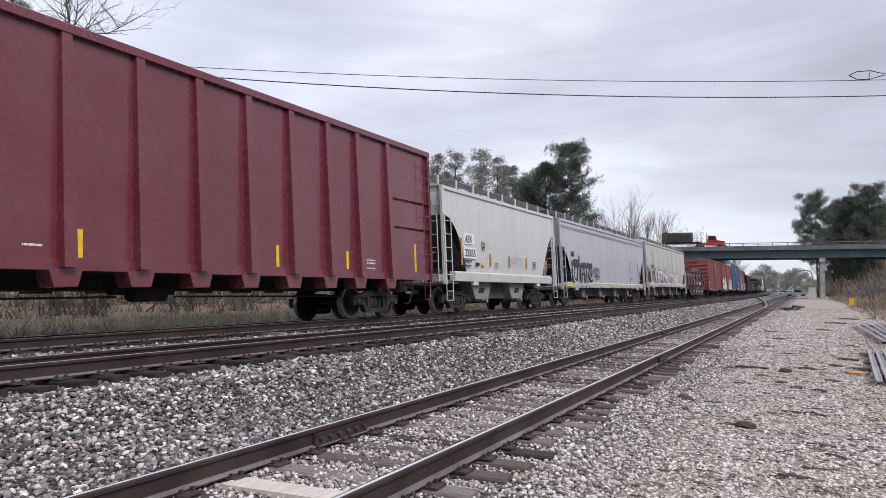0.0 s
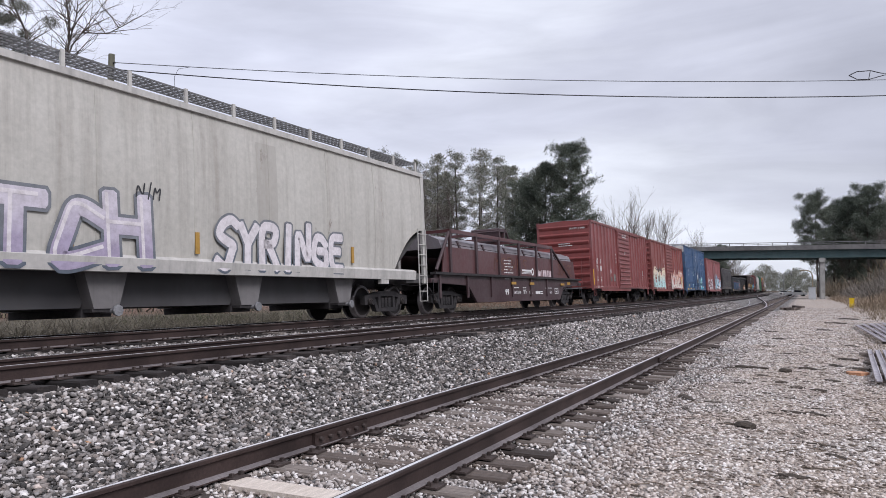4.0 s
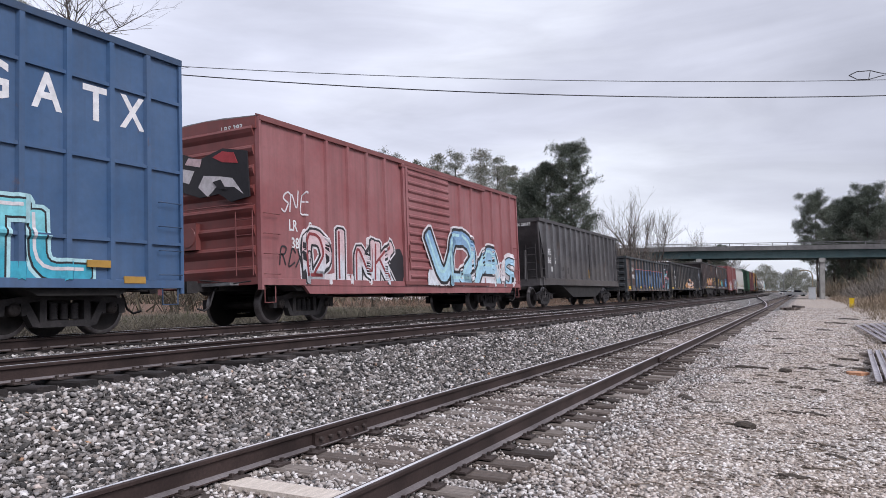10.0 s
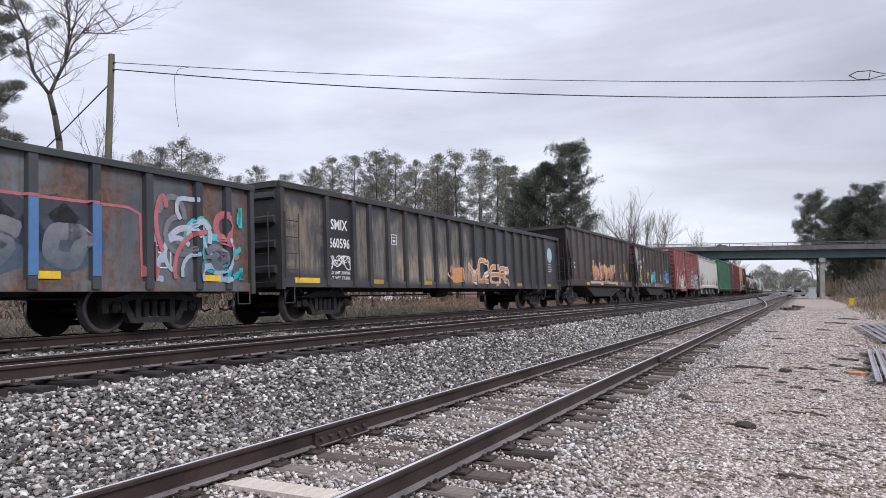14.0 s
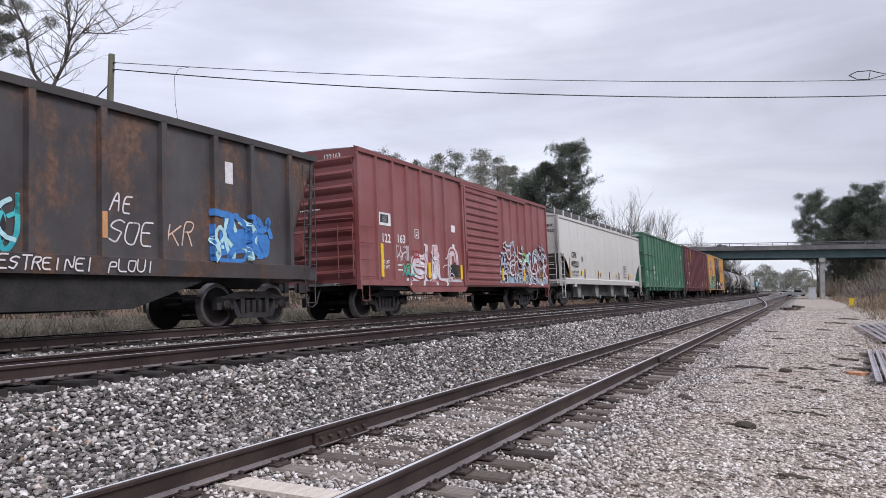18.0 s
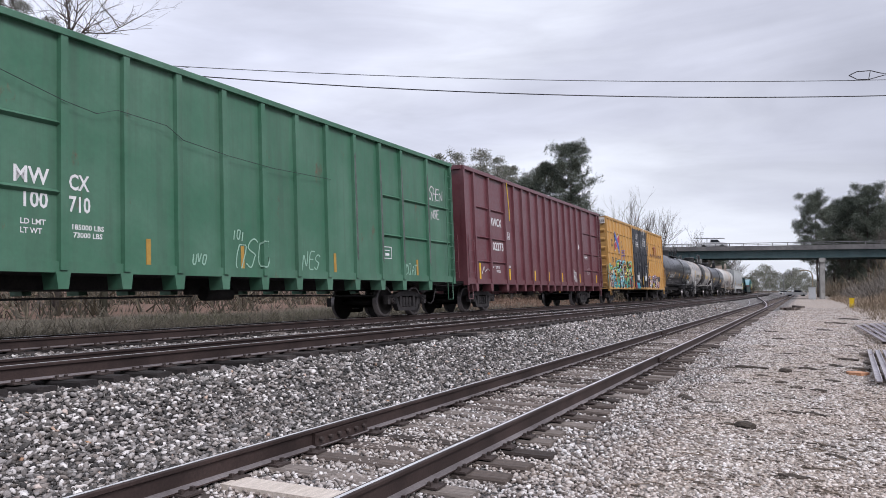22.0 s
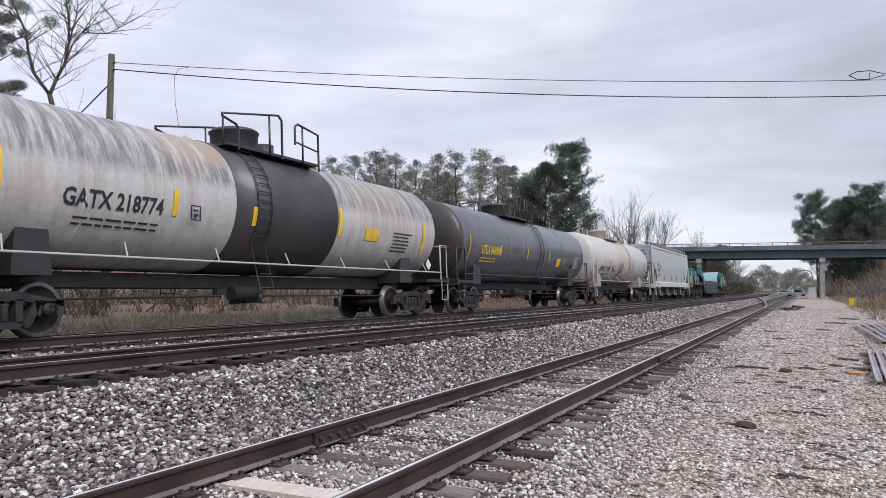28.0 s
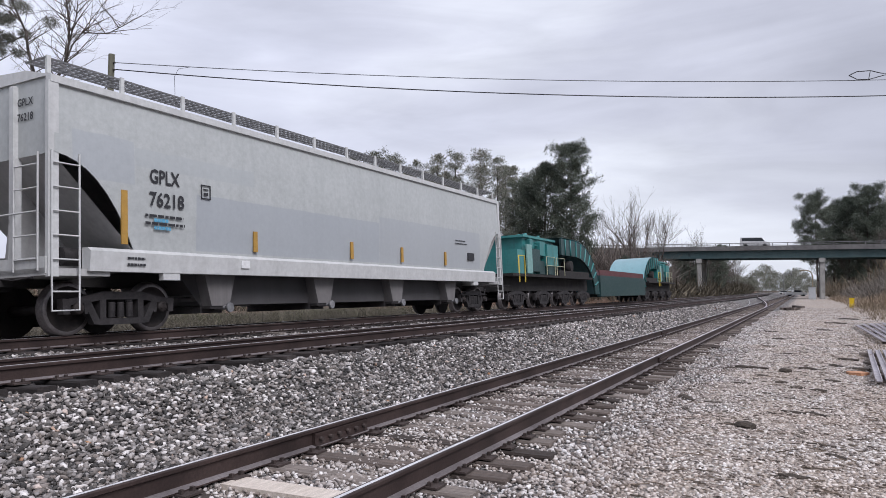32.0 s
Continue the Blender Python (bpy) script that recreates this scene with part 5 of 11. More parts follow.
for k, x in enumerate((-1.55, 0.95)):
    part("lock_plate", Geo().box(x, x + 0.35, -1.68, -1.62, 1.45, 1.8), WHITE_LETTER, car, "white lock plate")
    bars(car, x + 0.6, 2.6, 0.6, 2, WHITE_LETTER, -1.63, 0.05)
part("notice_plate", Geo().box(0.2, 0.38, -1.64, -1.62, 1.15, 1.75), YELLOW_TAPE, car, "yellow notice strip")
part("notice_plate", Geo().box(6.4, 7.1, -1.585, -1.57, 1.45, 1.8), BLACK_LETTER, car, "black notice plate")
ladder(car, h - 0.5, h - 0.05, 1.0, 2.6, 5, -1.66, TTX_PLAIN, True)
TTX_SIDE = relief(1.50, [-8.55, -7.7, -6.8, -5.98, -5.09, -4.27, -3.38, 3.18, 3.91, 4.62, 5.41, 6.39, 7.26, 8.2], rails=(1.75,), door=(-2.4, 2.6), door_proud=0.14)
ORANGE_SPRAY, PINK_SPRAY, PURPLE_SPRAY = spray_paint("orange_spray", (0.58, 0.22, 0.08)), spray_paint("pink_spray", (0.62, 0.36, 0.42)), spray_paint("dull_purple_spray", (0.20, 0.14, 0.32))
sprayed_band(car, -8.9, -2.8, 1.0, 0.5, AQUA, TTX_SIDE, "turquoise band of spray paint")
spray(car, "MSEGONE", -9.0, 0.98, 1.25, 0.92, DARK_LINE, GREEN_SPRAY, TTX_SIDE, 0.34, 0.03, AQUA, YELLOW_SPRAY, seed=24, label="tangled green and red sprayed letters", glow=0.07)
WILD = [GREEN_SPRAY, AQUA, RED_SPRAY, YELLOW_SPRAY, PALE_AQUA, GREEN_SPRAY, ORANGE_SPRAY, CREAM]
swirls(car, -9.1, -6.7, 0.85, 1.95, DARK_LINE, WILD, TTX_SIDE, 34, 0.12, 25, 0.022, "tangled green and red sprayed letters", 0.022)
swirls(car, -6.7, -3.5, 0.85, 2.6, DARK_LINE, WILD, TTX_SIDE, 62, 0.13, 26, 0.022, "tangled green and red sprayed letters", 0.022)
swirls(car, -3.5, -2.5, 0.8, 1.7, DARK_LINE, [GREEN_SPRAY, AQUA, RED_SPRAY], TTX_SIDE, 13, 0.12, 27, 0.022, "tangled green and red sprayed letters", 0.022)
swirls(car, -2.3, -0.8, 0.85, 1.2, DARK_LINE, [AQUA, AQUA, RED_SPRAY], TTX_SIDE, 7, 0.20, 28, 0.006, "turquoise strokes on the door", 0.015)
scrawl(car, "LORDS", -5.85, 3.0, 0.34, PURPLE_SPRAY, TTX_SIDE, 0.25, 0.05, 29)
scrawl(car, "OO", -6.0, 2.45, 0.5, PURPLE_SPRAY, TTX_SIDE, 0.5, 0.05, 30)
scrawl(car, "SOI", -0.95, 1.3, 0.28, OFF_WHITE, TTX_SIDE, 0.16, 0.03, 31)
spray(car, "ENCOMP", 2.8, 0.95, 0.85, 0.72, DARK_LINE, PINK_SPRAY, TTX_SIDE, 0.22, 0.03, None, OFF_WHITE, seed=29, label="pink and white sprayed letters")
swirls(car, 2.8, 7.0, 0.9, 1.8, DARK_LINE, [PINK_SPRAY, PALE_AQUA, CREAM, PURPLE_SPRAY, YELLOW_SPRAY, OFF_WHITE, ORANGE_SPRAY], TTX_SIDE, 26, 0.12, 32, 0.022, "pink and white sprayed letters", 0.018)
part("end_top", Geo().box(-h - 0.09, -h - 0.03, -1.45, 1.45, 4.75, 5.1), plain("grey_white_end", (0.62, 0.60, 0.58), 0.6), car, "grey-white top of the end wall")

# ---------------------------------------------------------------- open-top gondolas
def gondola(label, x0, x1, top, mat, posts, sill=1.0, post_w=0.14, chord=0.14, tabs=False, rails=(), rail_spans=(), end_ribs=5, trim=None, inset=2.1, ladders=True, deep=0.09, end_mat=None, chord_mat=None, flare=0.0):
    car, h = new_car("gondola", label, x0, x1)
    running_gear(car, h, inset)
    y = 1.48
    trim = trim or mat
    for s in (-1, 1):
        part("side_wall", Geo().box(-h, h, min(s * y, s * (y - 0.04)), max(s * y, s * (y - 0.04)), sill, top), mat, car)
        part("top_chord", Geo().prism([(s * (y - 0.1), top - chord), (s * (y + deep + 0.02), top - chord), (s * (y + deep + 0.02), top - 0.015), (s * (y + deep), top), (s * (y - 0.1), top)], "x", -h - 0.02, h + 0.02), chord_mat or trim, car)
        part("side_sill", Geo().box(-h, h, min(s * (y - 0.05), s * (y + 0.05)), max(s * (y - 0.05), s * (y + 0.05)), sill - 0.1, sill + 0.08), mat, car)
        for x in posts:
            w = post_w / 2
            if flare:
                vs = [(x + a * w, s * b, z) for z, d, k in ((sill - 0.06, deep + flare, 0.86), (top - chord, deep, 0.70)) for a, b in ((-k, y - 0.01), (-k + 0.06, y + d), (k - 0.06, y + d), (k, y - 0.01))]
                part("side_post", Geo().add(vs, [(0, 1, 5, 4), (1, 2, 6, 5), (2, 3, 7, 6), (3, 0, 4, 7), (3, 2, 1, 0), (4, 5, 6, 7)]), trim, car)
            else:
                part("side_post", Geo().prism([(x - w * 1.25, s * (y - 0.01)), (x - w, s * (y + deep)), (x + w, s * (y + deep)), (x + w * 1.25, s * (y - 0.01))], "z", sill - 0.06, top - chord), trim, car)
            if tabs:
                part("post_foot", Geo().prism([(x - w * 2.0, sill - 0.08), (x + w * 2.0, sill - 0.08), (x + w * 1.4, sill - 0.36), (x - w * 1.4, sill - 0.36)], "y", min(s * (y - 0.3), s * (y + 0.06)), max(s * (y - 0.3), s * (y + 0.06))), mat, car)
        for x in (-h + 0.05, h - 0.05):
            part("corner_post", Geo().box(x - 0.06, x + 0.06, min(s * (y - 0.08), s * (y + deep)), max(s * (y - 0.08), s * (y + deep)), sill - 0.15, top - chord), trim, car)
        for z in rails:
            for a, b in rail_spans:
                part("side_rail", Geo().prism([(s * y, z - 0.05), (s * (y + 0.07), z), (s * y, z + 0.05)], "x", a, b), mat, car)
    for s in (-1, 1):
        e = part("end_wall", Geo().box(min(s * h, s * (h - 0.05)), max(s * h, s * (h - 0.05)), -y + 0.04, y - 0.04, sill, top), end_mat or mat, car)
        for i in range(end_ribs):
            z = sill + 0.3 + (top - sill - 0.6) * i / max(1, end_ribs - 1)
            part("end_rib", Geo().prism([(s * h, z - 0.11), (s * (h + 0.09), z - 0.06), (s * (h + 0.09), z + 0.06), (s * h, z + 0.11)], "y", -y + 0.06, y - 0.06), end_mat or mat, e)
        part("end_chord", Geo().box(min(s * h, s * (h + 0.1)), max(s * h, s * (h + 0.1)), -y, y, top - chord, top), chord_mat or trim, e)
        part("end_platform", Geo().box(min(s * h, s * (h + 0.25)), max(s * h, s * (h + 0.25)), -0.8, 0.8, sill - 0.05, sill), DARK_IRON, car)
    part("floor", Geo().box(-h, h, -y, y, sill - 0.08, sill), DARK_IRON, car)
    if ladders:
        ladder(car, -h + 0.1, -h + 0.58, sill + 0.1, min(top - 0.3, sill + 1.6), 4, -y - deep - 0.03, trim, True)
        ladder(car, h - 0.55, h - 0.08, sill + 0.1, top - 0.3, 9 if top > 4 else 5, -y - deep - 0.03, trim, True)
        ladder(car, -1.3, -0.85, sill + 0.1, min(top - 0.3, sill + 1.6), 4, -h - 0.14, trim, True, "end", name="end_ladder")
    part("hand_brake", Geo().rod((-h - 0.2, 0.5, sill + 0.9), (-h - 0.08, 0.5, sill + 0.9), 0.22, 12), GREY_IRON, car)
    for x in (-h + 0.12, h - 0.48):
        stirrup(car, x, trim, 0.46, sill)
    return car, h


MAROON = paint("glossy_maroon_paint", (0.15, 0.021, 0.033), 0.2, 0.2, 0.12, dent=0.2)
car, h = gondola("tall maroon gondola with wide side posts and yellow stripes", 1.15, 20.5, 5.1, MAROON, [7.16, 5.6, 4.26, 2.82, 1.37, -0.05, -1.48, -2.95, -4.4, -5.85, -7.3, -8.6], 1.16, 0.30, 0.16, True, (2.6, 3.42), [(7.2, 9.6)], 5, inset=2.6, flare=0.10)
for x, z, k in ((-2.71, 1.27, 0.47), (2.26, 1.27, 0.48), (5.03, 1.29, 0.46), (8.66, 1.3, 0.85), (-7.0, 1.27, 0.5)):
    stripe(car, x, z, 0.1, k, y=-1.485)
bars(car, -3.65, 1.46, 0.35, 1, WHITE_LETTER, -1.485, 0.05)
for z in (1.58, 1.5, 1.36):
    bars(car, 5.9, z, 0.6, 1, WHITE_LETTER, -1.485, 0.05)
GREEN = paint("worn_green_paint", (0.042, 0.155, 0.088), 0.5, 0.45, 0.55, rust=0.18)
car, h = gondola("tall worn green gondola with side posts and white lettering", 290.5, 309.3, 5.0, GREEN, [-7.6, -6.1, -4.87, -3.66, -2.46, -1.25, -0.05, 1.14, 2.34, 3.58, 4.85, 6.05, 7.67], 1.12, 0.13, 0.12, True, (2.3, 3.42), [(-9.2, -4.87), (4.85, 9.2)], 4, inset=2.4)
for tx, x, z, w in (("MW", -5.68, 2.40, 0.60), ("CX", -4.74, 2.38, 0.38), ("100", -5.56, 2.03, 0.46), ("710", -4.74, 2.02, 0.40)):
    lettering(car, tx, x, z, 0.36, WHITE_LETTER, -1.486, span=w)
lettering(car, "MWCX 100710", -h - 0.13, 4.72, 0.2, WHITE_LETTER, -0.1, 0.9, face="end")
for tx, x, z, w in (("LD LMT", -5.56, 1.76, 0.42), ("LT WT", -5.56, 1.62, 0.36), ("185000 LBS", -4.70, 1.73, 0.62), ("73000 LBS", -4.66, 1.60, 0.55)):
    lettering(car, tx, x, z, 0.12, WHITE_LETTER, -1.486, span=w)
part("lettering_patch", Geo().box(-8.1, -8.0, -1.49, -1.48, 1.75, 2.3), WHITE_LETTER, car, "white brush mark")
for x in (-3.2, -0.75, 2.6, 6.9):
    stripe(car, x, 1.17, 0.10, 0.5, OCHRE_TAPE, -1.486)
part("loose_wire", Geo().path([(-6.1, -1.60, 4.05), (-4.9, -1.60, 3.78), (-4.3, -1.6, 3.7), (-3.9, -1.6, 3.85), (-2.8, -1.6, 3.8), (-2.4, -1.6, 3.6), (-1.2, -1.6, 3.5), (0.2, -1.6, 3.45), (2.4, -1.6, 3.5)], 0.006, 4), BLACK_LETTER, car, "thin black wire hanging along the side")
GREEN_SIDE = relief(1.48, [-7.6, -6.1, -4.87, -3.66, -2.46, -1.25, -0.05, 1.14, 4.85, 6.05, 7.67], 0.09, 0.095, (2.3, 3.42))
SCUFF = rough_stuff("scuffed_bare_steel", (0.06, 0.075, 0.065), (0.14, 0.15, 0.14), 3, 0.7, 0.2, 0.004, 0.1, 8)
PALE_GREEN = spray_paint("pale_green_spray", (0.30, 0.48, 0.38))
for tx, x, z, k in (("SHEN", 7.85, 3.62, 0.40), ("NSE", 7.95, 3.02, 0.32), ("OSO", -0.95, 1.2, 0.6), ("UVO", -2.1, 1.25, 0.2), ("IOI", -1.0, 1.8, 0.2), ("NES", 1.3, 1.25, 0.4), ("COAT", 6.2, 1.2, 0.3), ("PEK", -8.5, 1.8, 0.35), ("SOW", -7.4, 1.6, 0.3)):
    scrawl(car, tx, x, z, k, OFF_WHITE if z > 2.9 else PALE_GREEN, GREEN_SIDE, k * 0.6, 0.03, int(x * 10) + 100)
label_plate(car, 4.95, 1.64, 0.5, 0.34, WHITE_LETTER, -1.487)
for x in (3.58, 4.85, 6.05, 7.67):
    part("worn_post_face", Geo().prism([(x - 0.03, 1.6), (x + 0.04, 1.5), (x + 0.05, 2.9), (x + 0.02, 4.4), (x - 0.035, 4.3)], "y", -1.5745, -1.55), SCUFF, car, "bare grey scuffed post face")

PLUM = paint("dull_plum_paint", (0.135, 0.032, 0.042), 0.4, 0.3, 0.3, dent=0.3)
car, h = gondola("tall plum red gondola with closely set side posts and white lettering", 310.3, 328.65, 5.12, PLUM, [-8.3, -6.95, -5.36, -4.35, -3.37, -2.4, -1.4, -0.4, 0.58, 1.54, 2.54, 3.53, 4.54, 5.53, 7.22, 8.68], 1.08, 0.13, 0.14, True, (1.80, 2.68, 3.77), [(-8.2, -5.4), (5.6, 8.9)], 0, inset=2.3)
lettering(car, "MWCX", -6.82, 3.20, 0.42, WHITE_LETTER, -1.486, span=1.16)
lettering(car, "102273", -6.85, 2.28, 0.42, WHITE_LETTER, -1.486, span=1.30)
for tx, x, z in (("207100", -6.42, 1.58), ("78900", -6.36, 1.43)):
    lettering(car, tx, x, z, 0.13, WHITE_LETTER, -1.486, span=0.42)
lettering(car, "GBS", -5.05, 1.64, 0.12, WHITE_LETTER, -1.486)
lettering(car, "MWCX", -h - 0.03, 4.15, 0.2, WHITE_LETTER, 0.2, 0.9, face="end")
lettering(car, "102273", -h - 0.03, 3.9, 0.2, WHITE_LETTER, 0.2, 0.9, face="end")
bars(car, -8.3, 1.14, 1.2, 1, WHITE_LETTER, -1.486, 0.04)
PLUM_SIDE = relief(1.48, [5.55, 7.2, 8.5], 0.09, 0.095)
scrawl(car, "KEG", 6.35, 1.6, 0.32, OFF_WHITE, PLUM_SIDE, 0.2, 0.018, 61)
lettering(car, "EMPTY", 6.0, 2.42, 0.2, WHITE_LETTER, -1.486, 0.9)
bars(car, 6.0, 2.66, 0.6, 2, WHITE_LETTER, -1.486, 0.06, 0.06)
part("round_mark", Geo().lathe([(0, 0.13), (0, 0.0)], "y", (4.95, -1.489, 3.0), 20), WHITE_LETTER, car, "round white mark")
part("scrawl", Geo().path([(-7.75, -1.49, 1.35), (-7.55, -1.49, 1.62), (-7.5, -1.49, 1.42), (-7.2, -1.49, 1.55), (-7.0, -1.49, 1.45), (-6.6, -1.49, 1.65)], 0.012, 5), WHITE_LETTER, car, "white chalk scrawl")
for i, (x, z) in enumerate(((3.72, 1.5), (3.86, 1.42), (4.0, 1.36), (4.15, 1.34))):
    part("scrawl", Geo().path([(x + 0.11 - 0.11 * math.cos(a * 0.45), -1.49, z + 0.34 * math.sin(a * 0.45) - 0.03 * a * (a > 4)) for a in range(8)], 0.012, 5), WHITE_LETTER, car, "white sprayed loop")
label_plate(car, -5.07, 2.77, 0.25, 0.28, WHITE_LETTER, -1.486)
for i, x in enumerate((-7.95, -5.02, -2.03, -0.14, 1.9, 4.9, 8.18)):
    stripe(car, x, 1.14, 0.11, 0.46 if i else 0.6, y=-1.488)
part("tie_down_chain", Geo().path([(-5.2, -1.6, 5.0), (-5.22, -1.62, 4.6), (-5.1, -1.61, 4.1), (-5.05, -1.6, 3.5)], 0.02, 5), YELLOW_LETTER, car, "yellow tie-down strap")

CIGX_BODY = paint("rusted_blue_black_paint", (0.075, 0.085, 0.10), 0.5, 0.9, 0.8, rust=0.80)
CIGX_POST = paint("blue_sprayed_posts", (0.05, 0.16, 0.36), 0.55, 0.4, 0.4, rust=0.15)
CIGX_DARK = paint("grimy_blue_black_trim", (0.030, 0.036, 0.042), 0.65, 0.3, 0.4, rust=0.3)
car, h = gondola("low rusty gondola with bright blue side posts and faded writing", 181.0, 197.5, 2.98, CIGX_BODY, [-6.71, -5.29, -4.22, -3.17, -2.08, -1.03, 0.02, 1.12, 2.22, 3.28, 4.4, 5.5, 6.7, 7.5], 0.82, 0.16, 0.12, False, (), (), 5, CIGX_DARK, 2.2, False, end_mat=CIGX_DARK, chord_mat=CIGX_DARK)
part("stencil_panel", Geo().box(-6.62, -5.42, -1.487, -1.47, 1.10, 2.5), paint("brown_rust_panel", (0.075, 0.035, 0.026), 0.7, 0.3, 0.4, rust=0.4), car, "brown rusty stencil panel")
lettering(car, "CIGX", -6.47, 2.05, 0.35, WHITE_LETTER, -1.492, span=0.76)
lettering(car, "803582", -6.62, 1.57, 0.36, WHITE_LETTER, -1.492, span=1.08)
lettering(car, "CIGX 803582", -h - 0.105, 2.88, 0.16, WHITE_LETTER, -0.1, 0.95, face="end")
for x, w in ((-7.55, 0.52), (-4.03, 0.46), (-0.92, 0.46), (0.15, 0.46), (3.3, 0.46), (6.8, 0.46)):
    stripe(car, x, 0.83 if x < -7 else 0.92, w, 0.2 if x < -7 else 0.12, y=-1.535)
ladder(car, -h + 0.15, -h + 1.2, 1.05, 2.75, 2, -1.5, CIGX_DARK, True, name="side_frame_bar")
label_plate(car, 5.65, 1.15, 0.4, 0.42, WHITE_LETTER, -1.486)
CIGX_SIDE = relief(1.48, [-6.71, -5.29, -4.22, -3.17, -2.08, -1.03, 0.02, 1.12, 2.22, 3.28, 4.4, 5.5, 6.7, 7.5], 0.1, 0.095)
for x in (-5.29, -4.22, -3.17, -2.08, -1.03, 0.02, 1.12, 2.22, 3.28, 4.4):
    part("painted_post_face", Geo().box(x - 0.082, x + 0.082, -1.578, -1.5, 0.97, 2.2), CIGX_POST, car, "blue sprayed post face")
for i, x in enumerate((-4.75, -3.7, -2.62, -1.55, -0.5, 0.57, 1.67, 2.75, 3.84)):
    spray(car, "OOIOUOBSO"[i], x - 0.26, 1.22, 0.55, 0.72, GREY_SPRAY, GREY_SPRAY, CIGX_SIDE, 0.22, 0.03, None, None, seed=40 + i, label="grey sprayed letter on a panel")
PINK_LINE = spray_paint("pink_line_spray", (0.42, 0.13, 0.15))
CIGX_GREY = spray_paint("blue_grey_panel_spray", (0.06, 0.085, 0.12), (0.045, 0.05, 0.06), 1.0, 2.2)
for x in (-4.75, -3.7, -2.62, -1.55, -0.5, 0.57, 1.67, 2.75, 3.84):
    sprayed_band(car, x - 0.22, x + 0.22, 1.58, 1.05, CIGX_GREY, relief(1.48), "dark blue-grey sprayed panel", 0.0025)
for x in (-4.75, -3.7, -0.5, 1.67):
    swirls(car, x - 0.36, x + 0.36, 1.15, 2.1, None, [PALE_AQUA, OFF_WHITE], relief(1.48), 3, 0.025, int(x * 10) + 300, 0.009, "thin pale sprayed lines")
swirls(car, 5.65, 7.9, 0.95, 2.5, None, [FADED_BLUE, TEAL_SPRAY, GREY_SPRAY, PINK_LINE, FADED_BLUE], CIGX_SIDE, 26, 0.13, 44, 0.005, "faded blue and teal sprayed shapes")
scrawl(car, "SOS", -2.7, 0.95, 0.2, PINK_LINE, relief(1.54), 0.2, 0.03, 45)
g = Geo()
ribbon(g, [Vector((-5.45, 0.95)), Vector((-5.45, 2.2)), Vector((0.0, 2.22)), Vector((5.1, 2.2)), Vector((5.35, 2.1)), Vector((5.38, 1.0))], 0.05, CIGX_SIDE, 0.006, 2)
part("graffiti_line", mesh_of("graffiti_line", g, PINK_LINE), None, car, "long pink sprayed line")

SMIX_POSTS = [-8.38, -7.2, -6.41, -5.44, -4.45, -3.53, -2.52, -1.53, -0.56, 0.53, 1.56, 2.52, 3.52, 4.44, 5.38, 6.3, 7.2, 8.2]
SMIX_BODY = paint("black_rusty_gondola_paint", (0.032, 0.033, 0.039), 0.5, 0.25, 0.4, rust=0.2, worn=True, patches=[(-7.6, 0.2, 0.95, 2.9, (0.25, 0.215, 0.175), 0.6), (-5.0, 1.0, 0.90, 1.9, (0.36, 0.285, 0.215), 0.8), (-10.0, -8.5, 1.1, 2.9, (0.25, 0.20, 0.15), 0.8)])
SMIX_TRIM = paint("black_gondola_trim", (0.026, 0.025, 0.028), 0.6, 0.3, 0.4, rust=0.2)
car, h = gondola("long black gondola with rust-streaked panels and white lettering", 198.4, 218.75, 3.22, SMIX_BODY, SMIX_POSTS, 0.92, 0.15, 0.14, False, (), (), 4, SMIX_TRIM, 2.3, True)
part("stencil_panel", Geo().box(-8.30, -7.29, -1.487, -1.47, 1.0, 2.95), BLACK_LETTER, car, "black stencil panel")
lettering(car, "SMIX", -8.17, 2.28, 0.36, WHITE_LETTER, -1.492, span=0.74)
lettering(car, "660596", -8.25, 1.82, 0.34, WHITE_LETTER, -1.492, span=0.90)
for tx, z in (("LD LMT 208700", 1.15), ("LT WT 77300", 1.02)):
    lettering(car, tx, -8.24, z, 0.11, WHITE_LETTER, -1.492, span=0.88)
SMIX_SIDE = relief(1.48, SMIX_POSTS, 0.1, 0.095)
swirls(car, -8.26, -7.36, 1.27, 1.62, None, [WHITE_LETTER], relief(1.487), 11, 0.03, 50, 0.006, "white sprayed scrawl")
label_plate(car, -5.2, 2.05, 0.30, 0.30, WHITE_LETTER, -1.486)
spray(car, "YDER", 0.0, 1.02, 0.70, 0.98, OFF_WHITE, ORANGE_LINE, SMIX_SIDE, 0.13, 0.03, None, None, seed=52, label="orange sprayed letters with pale outlines")
sprayed_band(car, -1.4, -0.75, 1.3, 0.5, ORANGE_LINE, SMIX_SIDE, "orange smear of spray paint")
part("round_mark", Geo().lathe([(0, 0.34), (0, 0.0)], "y", (9.0, -1.489, 2.35), 20), plain("blue_white_mark", (0.42, 0.50, 0.62), 0.5), car, "round blue and white mark")
bars(car, 8.75, 1.95, 0.5, 4, WHITE_LETTER, -1.486, 0.05, 0.06)
for x in (-9.68, -6.28, -3.38, 4.6, 8.35):
    stripe(car, x, 0.92, 0.95 if x < -9 else 0.5, 0.12, y=-1.535, mat=OCHRE_TAPE if x > -7 else YELLOW_TAPE)


